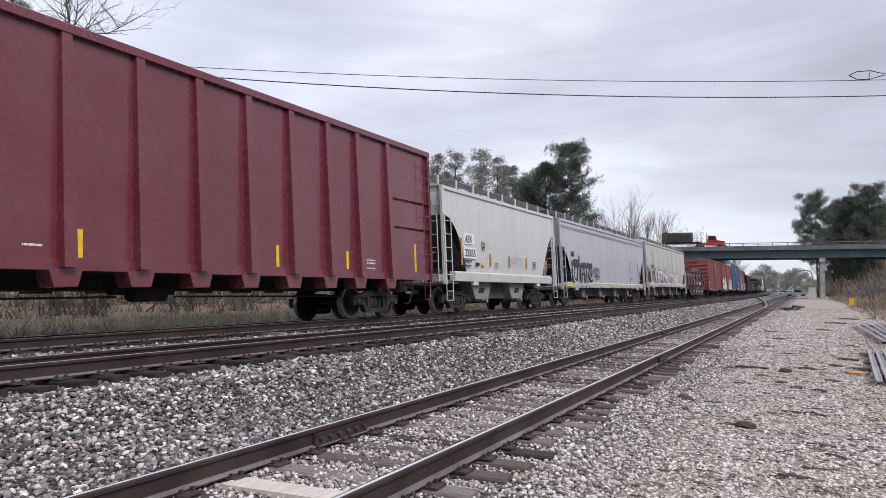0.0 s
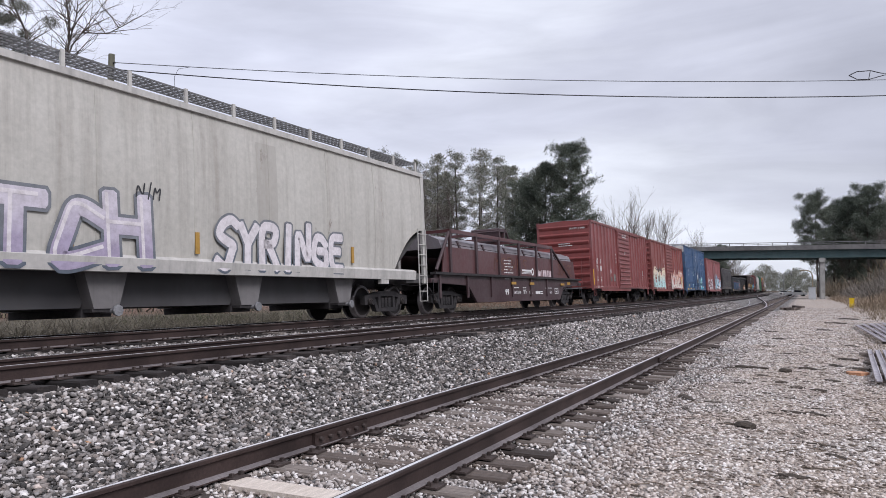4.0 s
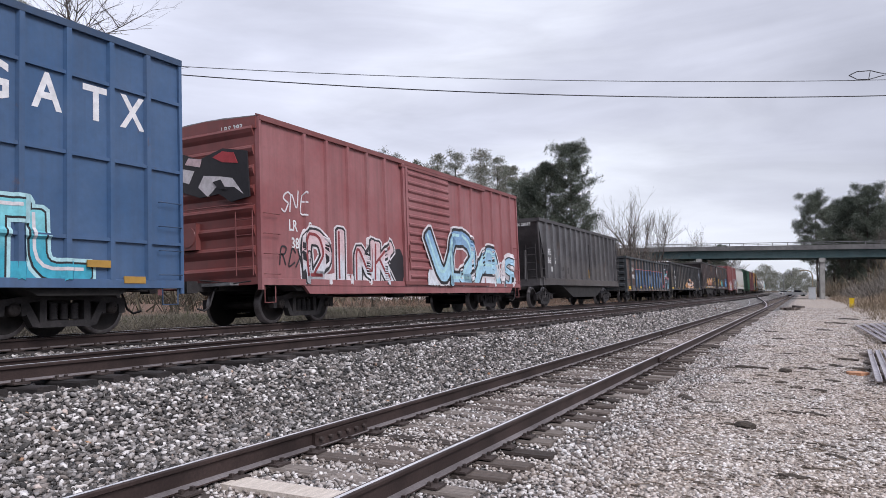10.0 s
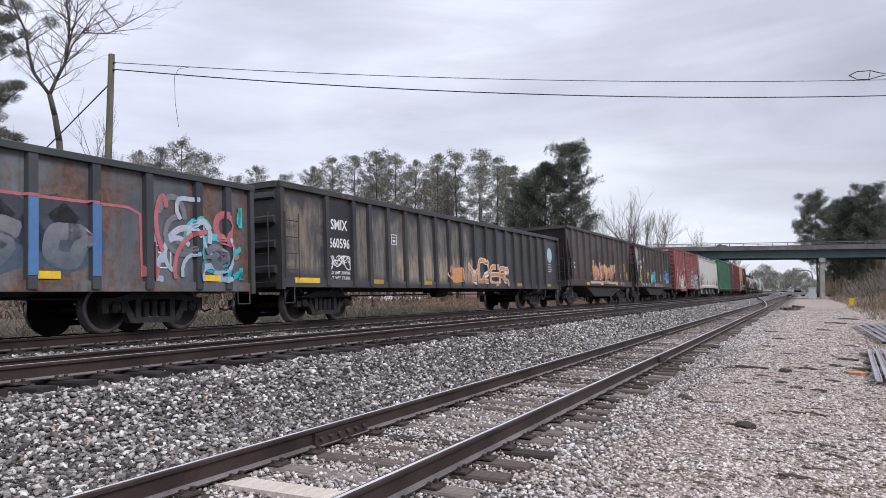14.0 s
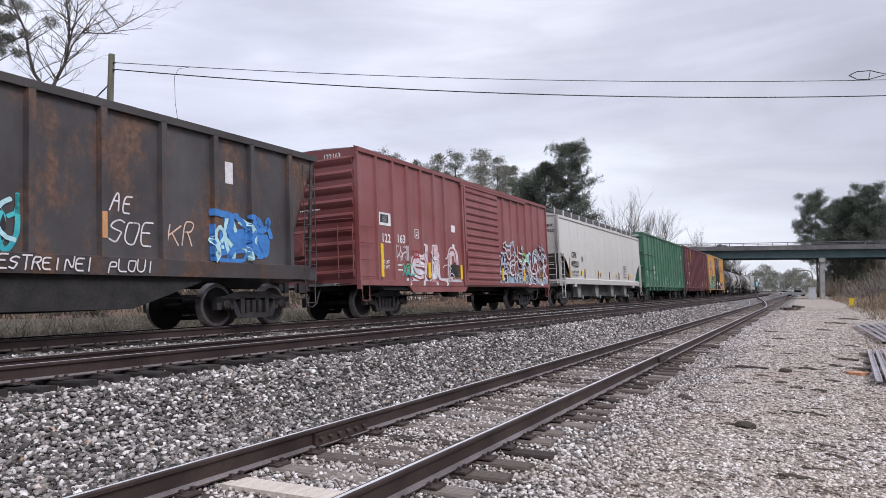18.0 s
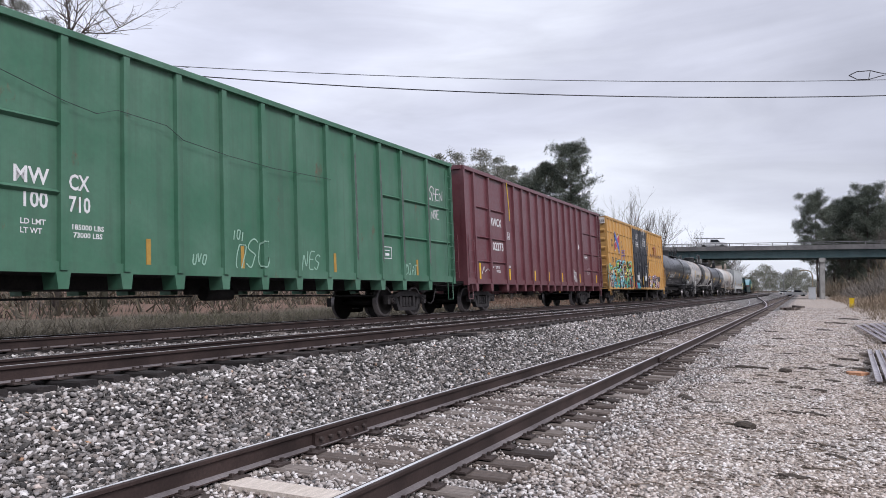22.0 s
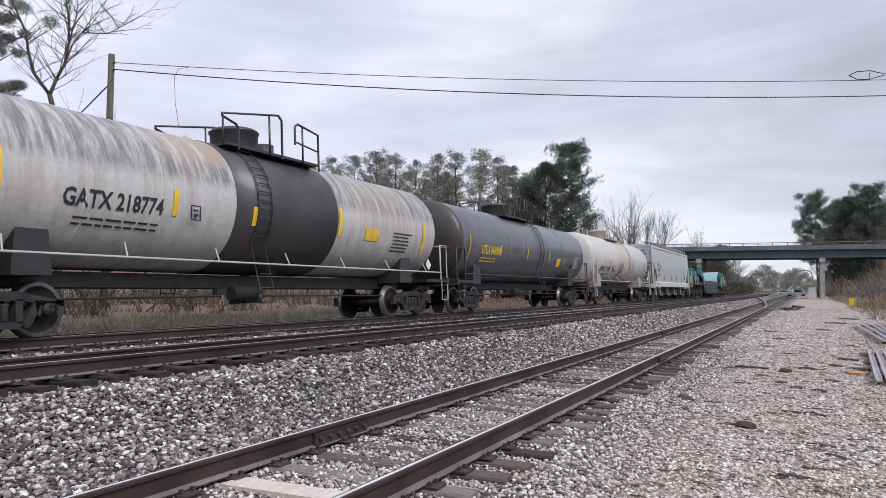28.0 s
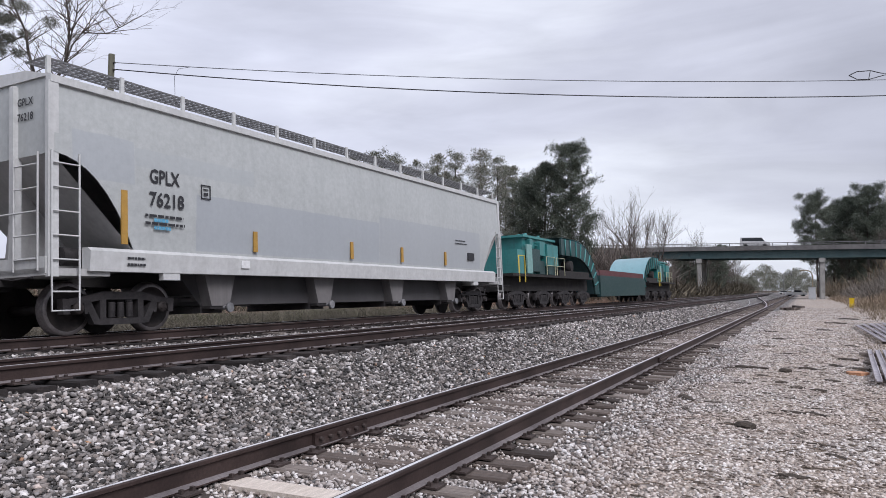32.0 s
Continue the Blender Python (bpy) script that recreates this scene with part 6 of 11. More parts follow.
# ---------------------------------------------------------------- coal tubs with slanting ends
def tub_car(label, x0, x1, top, mat, posts, trim, end_mat=None, slant=1.15, sill_mat=None):
    car, h = new_car("coal_gondola", label, x0, x1)
    running_gear(car, h, 1.75, 0.85, 0.3)
    y, low = 1.47, 1.28
    for s in (-1, 1):
        part("side_wall", Geo().prism([(-h + 0.02, top), (h - 0.02, top), (h - slant, low), (-h + slant, low)], "y", min(s * y, s * (y - 0.04)), max(s * y, s * (y - 0.04))), mat, car)
        part("top_chord", Geo().box(-h, h, min(s * (y - 0.06), s * (y + 0.10)), max(s * (y - 0.06), s * (y + 0.10)), top - 0.14, top), trim, car)
        part("side_sill", Geo().prism([(s * (y - 0.05), 1.0), (s * (y + 0.05), 1.0), (s * (y + 0.09), 1.30), (s * (y - 0.05), 1.34)], "x", -h + 0.35, h - 0.35), sill_mat or mat, car)
        for x in posts:
            part("side_post", Geo().prism([(x - 0.09, s * (y - 0.01)), (x - 0.06, s * (y + 0.10)), (x + 0.06, s * (y + 0.10)), (x + 0.09, s * (y - 0.01))], "z", 1.3, top - 0.12), mat, car)
        for e in (-1, 1):
            part("corner_brace", Geo().path([(e * (h - 0.08), s * (y - 0.02), top - 0.1), (e * (h - 0.25), s * (y - 0.02), 1.3)], 0.05, 6), trim, car)
    for s in (-1, 1):
        part("end_slope", Geo().add([(s * (h - 0.02), -y, top), (s * (h - 0.02), y, top), (s * (h - slant), y, low), (s * (h - slant), -y, low), (s * (h - 0.08), -y, top), (s * (h - 0.08), y, top), (s * (h - slant - 0.06), y, low), (s * (h - slant - 0.06), -y, low)],
                                    [(0, 1, 2, 3), (7, 6, 5, 4), (0, 4, 5, 1), (1, 5, 6, 2), (2, 6, 7, 3), (3, 7, 4, 0)]), end_mat or mat, car)
        part("end_chord", Geo().box(min(s * h, s * (h - 0.12)), max(s * h, s * (h - 0.12)), -y, y, top - 0.16, top), trim, car)
        part("end_sill", Geo().box(min(s * h, s * (h - 0.35)), max(s * h, s * (h - 0.35)), -y, y, 0.98, 1.28), sill_mat or mat, car)
        for yy in (-0.75, 0.75):
            part("end_post", Geo().path([(s * (h - 0.12), yy, 1.25), (s * (h - 0.5), yy * 0.9, 2.6)], 0.06, 6), trim, car)
    part("belly", Geo().prism([(-h + 3.3, 1.02), (h - 3.3, 1.02), (h - 5.3, 0.42), (-h + 5.3, 0.42)], "y", -1.40, 1.40), DARK_IRON, car)
    ladder(car, -h + 0.12, -h + 0.55, 1.2, 2.9, 5, -y - 0.09, trim, True)
    ladder(car, h - 0.55, h - 0.12, 1.2, top - 0.3, 8, -y - 0.09, trim, True)
    ladder(car, -1.35, -0.9, 1.2, 2.8, 5, -h - 0.03, trim, True, "end", name="end_ladder")
    part("end_handrail", Geo().path([(-h - 0.02, -1.35, 2.35), (-h - 0.05, -0.2, 2.35), (-h + 0.1, 0.2, 2.3)], 0.014, 6), trim, car)
    part("hand_brake", Geo().rod((-h + 0.05, 0.5, 2.1), (-h + 0.15, 0.5, 2.1), 0.24, 14), GREY_IRON, car)
    for x in (-h + 0.14, h - 0.5):
        stirrup(car, x, trim, 0.45, 1.0)
    return car, h


BLACK_COAL = paint("black_coal_car_paint", (0.066, 0.060, 0.064), 0.38, 0.9, 0.6, rust=0.26, worn=True, patches=[(-7.4, 7.4, 0.9, 3.9, (0.025, 0.024, 0.026), 0.45), (-4.0, 5.0, 0.95, 2.3, (0.15, 0.13, 0.115), 0.35)])
BLACK_TRIM = paint("black_coal_car_trim", (0.046, 0.04, 0.042), 0.6, 0.3, 0.4, rust=0.1)
car, h = tub_car("black coal gondola with slanting ends and white lettering", 164.1, 179.0, 3.98, BLACK_COAL, [-6.5, -5.52, -4.56, -3.6, -2.68, -1.75, -0.84, 0.11, 1.05, 1.98, 2.93, 3.88, 4.82, 5.78, 6.6], BLACK_TRIM)
for tx, x, z, w in (("DRE", -6.38, 2.40, 0.62), ("X", -5.36, 2.40, 0.22), ("286", -6.38, 2.00, 0.62), ("15", -5.42, 2.00, 0.36)):
    lettering(car, tx, x, z, 0.38, WHITE_LETTER, -1.476, span=w)
lettering(car, "DREX 28615", -h + 0.0, 3.66, 0.2, WHITE_LETTER, -0.2, 0.9, face="end")
stripe(car, 0.62, 1.42, 0.08, 0.45, OCHRE_TAPE, -1.482)
label_plate(car, 4.0, 1.56, 0.34, 0.24, WHITE_LETTER, -1.478)
part("step_bracket", Geo().path([(-4.3, -1.5, 1.87), (-4.3, -1.5, 1.7), (-4.02, -1.5, 1.7), (-4.02, -1.5, 1.87)], 0.02, 5), BLACK_TRIM, car)
part("patch_weld", Geo().box(-3.35, -3.0, -1.48, -1.47, 1.55, 1.88), BLACK_TRIM, car, "welded rectangular patch")
part("notice", Geo().box(-5.75, -5.55, -1.485, -1.47, 1.62, 1.85), WHITE_LETTER, car, "white paper notice")
part("scuffed_patch", Geo().box(0.45, 0.55, -1.60, -1.57, 1.5, 3.2), GREY_IRON, car)

HOP_POSTS = [-6.5, -5.42, -4.15, -2.91, -1.59, -0.33, 0.94, 2.18, 3.46, 4.7, 6.01]
HOP_BODY = paint("dark_brown_car_paint_sprayed", (0.036, 0.029, 0.033), 0.5, 0.35, 0.5, rust=0.40, worn=True, patches=[(-7.4, 7.4, 0.9, 4.0, (0.12, 0.065, 0.045), 0.28)])
HOP_TRIM = paint("dark_brown_car_trim", (0.036, 0.029, 0.029), 0.6, 0.4, 0.4, rust=0.12)
car, h = tub_car("dark coal gondola with orange and brown sprayed lettering", 220.3, 235.0, 4.0, HOP_BODY, HOP_POSTS, HOP_TRIM)
for x, z, k in ((-2.97, 1.62, 0.50), (-0.43, 1.76, 0.50), (2.08, 1.84, 0.48), (4.64, 1.94, 0.48), (5.33, 1.42, 0.5)):
    stripe(car, x, z, 0.12, k, y=-1.582)
for x in (-4.2, -1.25, 2.3):
    stripe(car, x, 1.06, 0.5, 0.12, y=-1.57)
bars(car, -6.6, 2.2, 0.8, 2, WHITE_LETTER, -1.476, 0.12, 0.1)
TUB_SIDE = relief(1.47, HOP_POSTS, 0.1, 0.105)
RUST_SPRAY = spray_paint("rusty_brown_spray", (0.30, 0.13, 0.07), (0.42, 0.22, 0.13), 1.3, 2.3)
for x0, x1, z1 in ((-2.78, -1.72, 2.35), (-1.45, -0.5, 2.3), (-0.2, 0.8, 2.15), (1.08, 2.05, 2.2)):
    sprayed_band(car, x0 + 0.12, x1 - 0.1, 1.75, 0.75, RUST_SPRAY, TUB_SIDE, "rusty brown patch of spray paint")
    swirls(car, x0, x1, 1.38, z1, CREAM, [RUST_SPRAY, ORANGE_LINE, CREAM, RUST_SPRAY], TUB_SIDE, 13, 0.10, int(x0 * 10) + 470, 0.006, "rusty orange sprayed letters", 0.02)
sprayed_band(car, -3.4, 2.6, 1.2, 0.14, spray_paint("worn_white_smear", (0.42, 0.38, 0.36)), relief(1.545), "worn white smear along the sill", 0.012)
scrawl(car, "SBNDSK", -0.7, 1.04, 0.18, DARK_LINE, relief(1.56), 0.2, 0.03, 80)
for tx, x in (("NR", 2.4), ("GETIDE", 3.7)):
    scrawl(car, tx, x, 1.08, 0.17, OFF_WHITE, relief(1.555), 0.16, 0.022, 80)
for tx, x, z, k, m in (("KE", 3.55, 1.85, 0.3, OFF_WHITE), ("XCK", 3.6, 1.45, 0.3, YELLOW_SPRAY), ("SES", 4.85, 1.45, 0.36, YELLOW_SPRAY), ("AK", 3.5, 2.1, 0.25, OFF_WHITE)):
    scrawl(car, tx, x, z, k, m, TUB_SIDE, k * 0.62, 0.03, int(x * 10) + int(z * 10))
CMHX_BODY = paint("dark_rusty_car_paint_sprayed", (0.040, 0.032, 0.034), 0.5, 0.45, 0.5, rust=0.62, patches=[(-7.0, -6.3, 1.4, 3.6, (0.40, 0.385, 0.38), 0.8)])
CMHX_END = paint("black_sprayed_end_paint", (0.03, 0.026, 0.027), 0.6, 0.3, 0.4, rust=0.15, tags=[(-9, -6.0, 2.6, 3.7, [(0.40, 0.07, 0.07), (0.04, 0.03, 0.04), (0.42, 0.14, 0.12), (0.30, 0.05, 0.06)], 3.2, 83)])
car, h = tub_car("dark rusty coal gondola with teal sprayed patches and white lettering", 236.25, 251.1, 4.0, CMHX_BODY, [-6.2, -4.94, -3.66, -2.44, -1.09, 0.13, 1.42, 2.71, 4.04, 5.12, 6.4], HOP_TRIM, CMHX_END)
lettering(car, "CMHX", -6.05, 2.70, 0.34, WHITE_LETTER, -1.476, span=0.86)
lettering(car, "42404", -6.12, 2.30, 0.36, WHITE_LETTER, -1.476, span=0.98)
bars(car, -5.6, 1.78, 0.25, 2, WHITE_LETTER, -1.476, 0.06, 0.1)
bars(car, -4.7, 1.75, 0.2, 2, WHITE_LETTER, -1.476, 0.06, 0.18)
lettering(car, "CMHX 42404", -h + 0.0, 3.72, 0.18, WHITE_LETTER, -0.1, 0.9, face="end")
part("white_patch", Geo().prism([(-4.55, 3.3), (-4.45, 3.32), (-4.4, 3.15), (-4.28, 3.1), (-4.27, 2.85), (-4.4, 2.8), (-4.5, 2.85), (-4.47, 3.1)], "y", -1.482, -1.47), WHITE_LETTER, car, "white paint splash")
part("white_patch", Geo().box(4.38, 4.6, -1.482, -1.47, 2.95, 3.4), OFF_WHITE, car, "white paint dab")
for x, z, k in ((-6.26, 1.3, 0.95), (-3.73, 1.58, 0.48)):
    stripe(car, x, z, 0.13, k, y=-1.582)
stripe(car, 1.36, 1.62, 0.10, 0.45, ORANGE_LINE, -1.582)
CMHX_SIDE = relief(1.47, [-6.2, -4.94, -3.66, -2.44, -1.09, 0.13, 1.42, 2.71, 4.04, 5.12, 6.4], 0.1, 0.105)
sprayed_band(car, -2.2, -0.5, 1.72, 0.62, TEAL_SPRAY, CMHX_SIDE, "teal patch of spray paint")
swirls(car, -2.45, -0.05, 1.32, 2.2, None, [TEAL_SPRAY, PALE_AQUA, TEAL_SPRAY, DARK_LINE], CMHX_SIDE, 22, 0.11, 71, 0.006, "teal sprayed letters")
sprayed_band(car, 4.2, 5.5, 1.75, 0.5, BLUE_SPRAY, CMHX_SIDE, "blue patch of spray paint")
swirls(car, 3.95, 5.75, 1.36, 2.3, None, [BLUE_SPRAY, PALE_AQUA, BLUE_SPRAY], CMHX_SIDE, 16, 0.13, 72, 0.006, "blue sprayed letters")
for tx, x, z, k, m in (("DAEAR", -3.5, 1.85, 0.22, OFF_WHITE), ("AE", 1.6, 2.1, 0.28, OFF_WHITE), ("SOE", 1.55, 1.55, 0.42, OFF_WHITE), ("KR", 2.85, 1.6, 0.42, CREAM), ("F", -3.4, 1.4, 0.4, ORANGE_LINE)):
    scrawl(car, tx, x, z, k, m, CMHX_SIDE, k * 0.8, 0.03, int(x * 10) + 90)
for tx, x, m, adv in (("YOFFIDE", -5.9, PINK_WHITE, 0.16), ("BABY", -4.5, PINK_WHITE, 0.13), ("GEIZII", -3.45, PINK_WHITE, 0.14), ("DOPESTREINEI", -0.95, OFF_WHITE, 0.18), ("PLOUI", 1.48, OFF_WHITE, 0.2)):
    scrawl(car, tx, x, 1.05, 0.20, m, relief(1.555), adv, 0.026, 91)
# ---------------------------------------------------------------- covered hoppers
# near-black: under-body shade put into the colour of the slope sheets
DARK_BAY = paint("shaded_slope_bay_paint", (0.055, 0.052, 0.055), 0.7, 0.3, 0.5)


def hopper(label, x0, x1, top, mat, shade, trim, seams, sill=1.06, sill_top=1.40, cut=1.75, walk=True, bulge=0.07, inset=1.75, name="covered_hopper", slope_top=2.75, bay_mat=None, gates=(), wide_bay=0.9, beads=()):
    """Curved-side covered hopper. shade: paint of the sloping end sheets, mostly body paint darkened as if in shade;
    gates: places of the outlet hoppers.
    """
    car, h = new_car(name, label, x0, x1)
    running_gear(car, h, inset, 0.85, 0.3)
    y = 1.44
    bay_mat = bay_mat or DARK_BAY

    def foot(x):
        """Lower edge of the side sheet: it sweeps up towards the ends."""
        d = h - 0.12 - abs(x)
        if d >= cut:
            return sill_top
        t = 1 - d / cut
        return sill_top + (slope_top - sill_top) * (0.12 * t + 0.88 * (1 - (1 - t) ** 2.3))

    cols = lines([(-h + 0.12, -h + 0.12 + cut, 8), (-h + 0.12 + cut, h - 0.12 - cut, 14), (h - 0.12 - cut, h - 0.12, 8)])
    rows = 9
    for s in (-1, 1):
        vs, fs = [], []
        for x in cols:
            z0 = foot(x)
            for r in range(rows + 1):
                t = r / rows
                z = z0 + (top - z0) * t
                u = (z - sill_top) / (top - sill_top)
                vs.append((x, s * (y + bulge * math.sin(math.pi * min(1, max(0, u * 0.9 + 0.08)))), z))
        k = rows + 1
        fs = [(i * k + r, (i + 1) * k + r, (i + 1) * k + r + 1, i * k + r + 1) for i in range(len(cols) - 1) for r in range(rows)]
        n = len(vs)
        vs += [(p[0], p[1] - s * 0.02, p[2]) for p in vs]
        fs += [tuple(n + i for i in reversed(f)) for f in fs]
        part("side_sheet", Geo().add(vs, fs, True), mat, car)
        for x in seams:
            part("seam", Geo().path([(x, s * (y + bulge * math.sin(math.pi * (0.9 * u + 0.08)) + 0.002), sill_top + (top - sill_top) * u) for u in (0.0, 0.2, 0.4, 0.6, 0.8, 0.98)], 0.009, 4), mat, car)
        part("top_chord", Geo().prism([(s * (y - 0.05), top - 0.14), (s * (y + 0.07), top - 0.12), (s * (y + 0.07), top), (s * (y - 0.05), top + 0.04)], "x", -h + 0.05, h - 0.05), trim, car)
        part("side_sill", Geo().prism([(s * (y - 0.12), sill), (s * (y + 0.07), sill), (s * (y + 0.10), sill_top - 0.06), (s * (y + 0.02), sill_top), (s * (y - 0.12), sill_top)], "x", -h + 0.75, h - 0.75), trim, car)
        for e in (-1, 1):
            part("corner_post", Geo().box(min(e * (h - 0.02), e * (h - 0.20)), max(e * (h - 0.02), e * (h - 0.20)), min(s * (y - 0.02), s * (y + 0.06)), max(s * (y - 0.02), s * (y + 0.06)), sill - 0.1, top - 0.1), trim, car)
            part("jacking_pad", Geo().box(min(e * (h - 2.3), e * (h - 2.7)), max(e * (h - 2.3), e * (h - 2.7)), min(s * (y - 0.05), s * (y + 0.06)), max(s * (y - 0.05), s * (y + 0.06)), sill - 0.13, sill), trim, car)
    part("roof", Geo().prism([(-y - 0.04, top), (y + 0.04, top), (0.85, top + 0.17), (0, top + 0.22), (-0.85, top + 0.17)], "x", -h + 0.08, h - 0.08), trim, car)
    for s in (-1, 1):
        part("end_sheet", Geo().box(min(s * (h - 0.12), s * (h - 0.16)), max(s * (h - 0.12), s * (h - 0.16)), -y, y, slope_top, top), mat, car)
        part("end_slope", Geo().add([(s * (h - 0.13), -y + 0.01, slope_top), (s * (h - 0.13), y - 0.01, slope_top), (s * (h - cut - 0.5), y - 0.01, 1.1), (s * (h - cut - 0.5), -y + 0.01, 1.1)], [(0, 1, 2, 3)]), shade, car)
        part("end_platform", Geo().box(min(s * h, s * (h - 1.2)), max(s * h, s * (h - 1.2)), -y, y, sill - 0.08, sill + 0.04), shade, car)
        part("end_sill", Geo().box(min(s * h, s * (h - 0.15)), max(s * h, s * (h - 0.15)), -y - 0.02, y + 0.02, sill - 0.05, sill + 0.22), trim, car)
        for yy in (-0.55, 0.55):
            part("end_post", Geo().box(min(s * (h - 0.03), s * (h - 0.18)), max(s * (h - 0.03), s * (h - 0.18)), yy - 0.05, yy + 0.05, sill, top - 0.05), trim, car)
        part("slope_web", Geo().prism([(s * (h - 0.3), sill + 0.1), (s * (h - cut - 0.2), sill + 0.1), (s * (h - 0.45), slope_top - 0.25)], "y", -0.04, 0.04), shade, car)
    for e in (-1, 1):
        a, b = sorted((e * (h - 0.06), e * (h - 0.55)))
        ladder(car, a, b, sill - 0.02, slope_top + 0.02, 5, -y - 0.09, trim, True, r=0.014)
        part("step", Geo().path([(a, -y - 0.09, sill), (a, -y - 0.09, 0.42), (b, -y - 0.09, 0.42), (b, -y - 0.09, sill)], 0.018, 6).path([(a, -y - 0.09, 0.72), (b, -y - 0.09, 0.72)], 0.015, 6), trim, car)
    ladder(car, -1.3, -0.7, sill, slope_top, 5, -h - 0.02, trim, True, "end", name="end_ladder", r=0.014)
    part("end_handrail", Geo().path([(-h - 0.03, -1.2, 2.0), (-h - 0.03, 1.2, 2.0)], 0.015, 6), trim, car)
    part("hand_brake", Geo().rod((-h + 0.02, 0.75, 1.75), (-h + 0.12, 0.75, 1.75), 0.24, 14), GREY_IRON, car)
    part("brake_cylinder", Geo().rod((-h + 0.75, -0.75, 1.35), (-h + 1.1, -0.75, 1.35), 0.16, 12), GREY_IRON, car)
    for z in beads:
        part("chord_bead", Geo().path([(-h + 0.3, -y - bulge * 0.75, z), (h - 0.3, -y - bulge * 0.75, z)], 0.018, 5), trim, car)
    for c in gates:
        w = wide_bay
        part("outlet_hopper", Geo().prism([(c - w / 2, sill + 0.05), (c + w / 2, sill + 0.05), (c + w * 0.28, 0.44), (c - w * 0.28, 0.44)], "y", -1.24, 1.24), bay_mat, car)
        part("outlet_gate", Geo().box(c - w * 0.34, c + w * 0.34, -0.98, 0.98, 0.30, 0.44).box(c - w * 0.3, c + w * 0.3, -1.22, -1.0, 0.38, 0.44), GREY_IRON, car)
        part("gate_crank", Geo().rod((c + 0.12, -1.36, 0.40), (c + 0.12, -0.9, 0.40), 0.045, 8).rod((c + 0.12, -1.40, 0.40), (c + 0.12, -1.34, 0.40), 0.10, 8), GALV, car, "bright steel gate crank")
    ends = [-h + inset + 1.35] + list(gates) + [h - inset - 1.35]
    for i, (p, q) in enumerate(zip(ends[:-1], ends[1:])):
        k = wide_bay * 0.36
        lo, hi = (p + 0.9 if i == 0 else p + k + 0.22), (q - 0.9 if i == len(ends) - 2 else q - k)
        # dark blocks fill the shaded gaps between the bays
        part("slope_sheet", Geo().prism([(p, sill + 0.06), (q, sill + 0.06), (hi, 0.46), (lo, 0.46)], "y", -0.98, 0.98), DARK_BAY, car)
    if walk:
        zt = top + 0.34
        for s in (-1, 1):
            g = Geo()
            for k in range(5):
                yy = s * (0.80 + 0.12 * k)
                g.box(-h + 0.1, h - 0.1, yy - 0.016, yy + 0.016, zt - 0.03, zt)
            n = int(2 * h / 0.16)
            for i in range(n):
                x = -h + 0.12 + (2 * h - 0.24) * i / (n - 1)
                g.box(x - 0.012, x + 0.012, min(s * 0.78, s * 1.30), max(s * 0.78, s * 1.30), zt - 0.025, zt - 0.005)
            part("roof_walk", g, WALK_STEEL, car)
            m = max(6, int(2 * h / 1.35))
            for i in range(m + 1):
                x = -h + 0.15 + (2 * h - 0.3) * i / m
                part("walk_bracket", Geo().box(x - 0.035, x + 0.035, min(s * 1.28, s * 1.33), max(s * 1.28, s * 1.33), top - 0.02, zt + 0.02), trim, car)
        for i in range(4):
            x = -h * 0.75 + h * 0.5 * i
            part("hatch", Geo().box(x - 0.9, x + 0.9, -0.45, 0.45, top + 0.18, top + 0.30), trim, car)
    return car, h


HOP_WHITE = paint("pale_grey_hopper_paint", (0.60, 0.59, 0.555), 0.5, 0.25, 0.22, dent=0.3)
# dark copy of the pale paint: shade under the end slopes, as colour
HOP_SHADE = paint("shaded_slope_paint", (0.085, 0.08, 0.08), 0.7, 0.3, 0.5)
HOP_BAY = paint("grimy_grey_bay_paint", (0.25, 0.24, 0.23), 0.7, 0.3, 0.6)
HOP_TRIM2 = paint("pale_grey_hopper_trim", (0.62, 0.61, 0.58), 0.5, 0.25, 0.3)
# darker copy of the bay paint, with the under-body shade in its colour
SHADE_BAY = paint("shaded_grey_bay_paint", (0.17, 0.16, 0.16), 0.7, 0.3, 0.6)
car, h = hopper("short pale grey covered hopper with two outlet bays", 21.45, 33.15, 4.22, HOP_WHITE, HOP_SHADE, HOP_TRIM2, [], slope_top=3.25, cut=1.7, bay_mat=HOP_BAY, gates=(-2.3, 1.3), wide_bay=2.0)
PANEL_WHITE = plain("white_stencil_panel", (0.72, 0.71, 0.70), 0.6)
part("stencil_panel", Geo().box(-4.27, -3.42, -1.535, -1.50, 2.36, 2.74), PANEL_WHITE, car, "white stencil panel")
part("stencil_panel", Geo().box(-4.36, -3.28, -1.535, -1.50, 1.86, 2.24), PANEL_WHITE, car, "white stencil panel")
lettering(car, "AEX", -4.22, 2.42, 0.34, BLACK_LETTER, -1.54, span=0.58)
lettering(car, "22835", -4.28, 1.93, 0.36, BLACK_LETTER, -1.54, span=0.90)
part("stencil_panel", Geo().box(-h + 0.11, -h + 0.125, -1.38, -0.55, 3.58, 4.02), PANEL_WHITE, car, "white stencil panel")
lettering(car, "AEX", -h + 0.10, 3.83, 0.2, BLACK_LETTER, -0.65, 0.95, face="end")
lettering(car, "22835", -h + 0.10, 3.62, 0.2, BLACK_LETTER, -0.6, 0.95, face="end")
bars(car, -4.4, 1.80, 0.85, 2, BLACK_LETTER, -1.532, 0.09, 0.07)
label_plate(car, -2.77, 2.21, 0.26, 0.28, BLACK_LETTER, -1.535)
stripe(car, -4.56, 1.62, 0.11, 0.93, OCHRE_TAPE, -1.53)
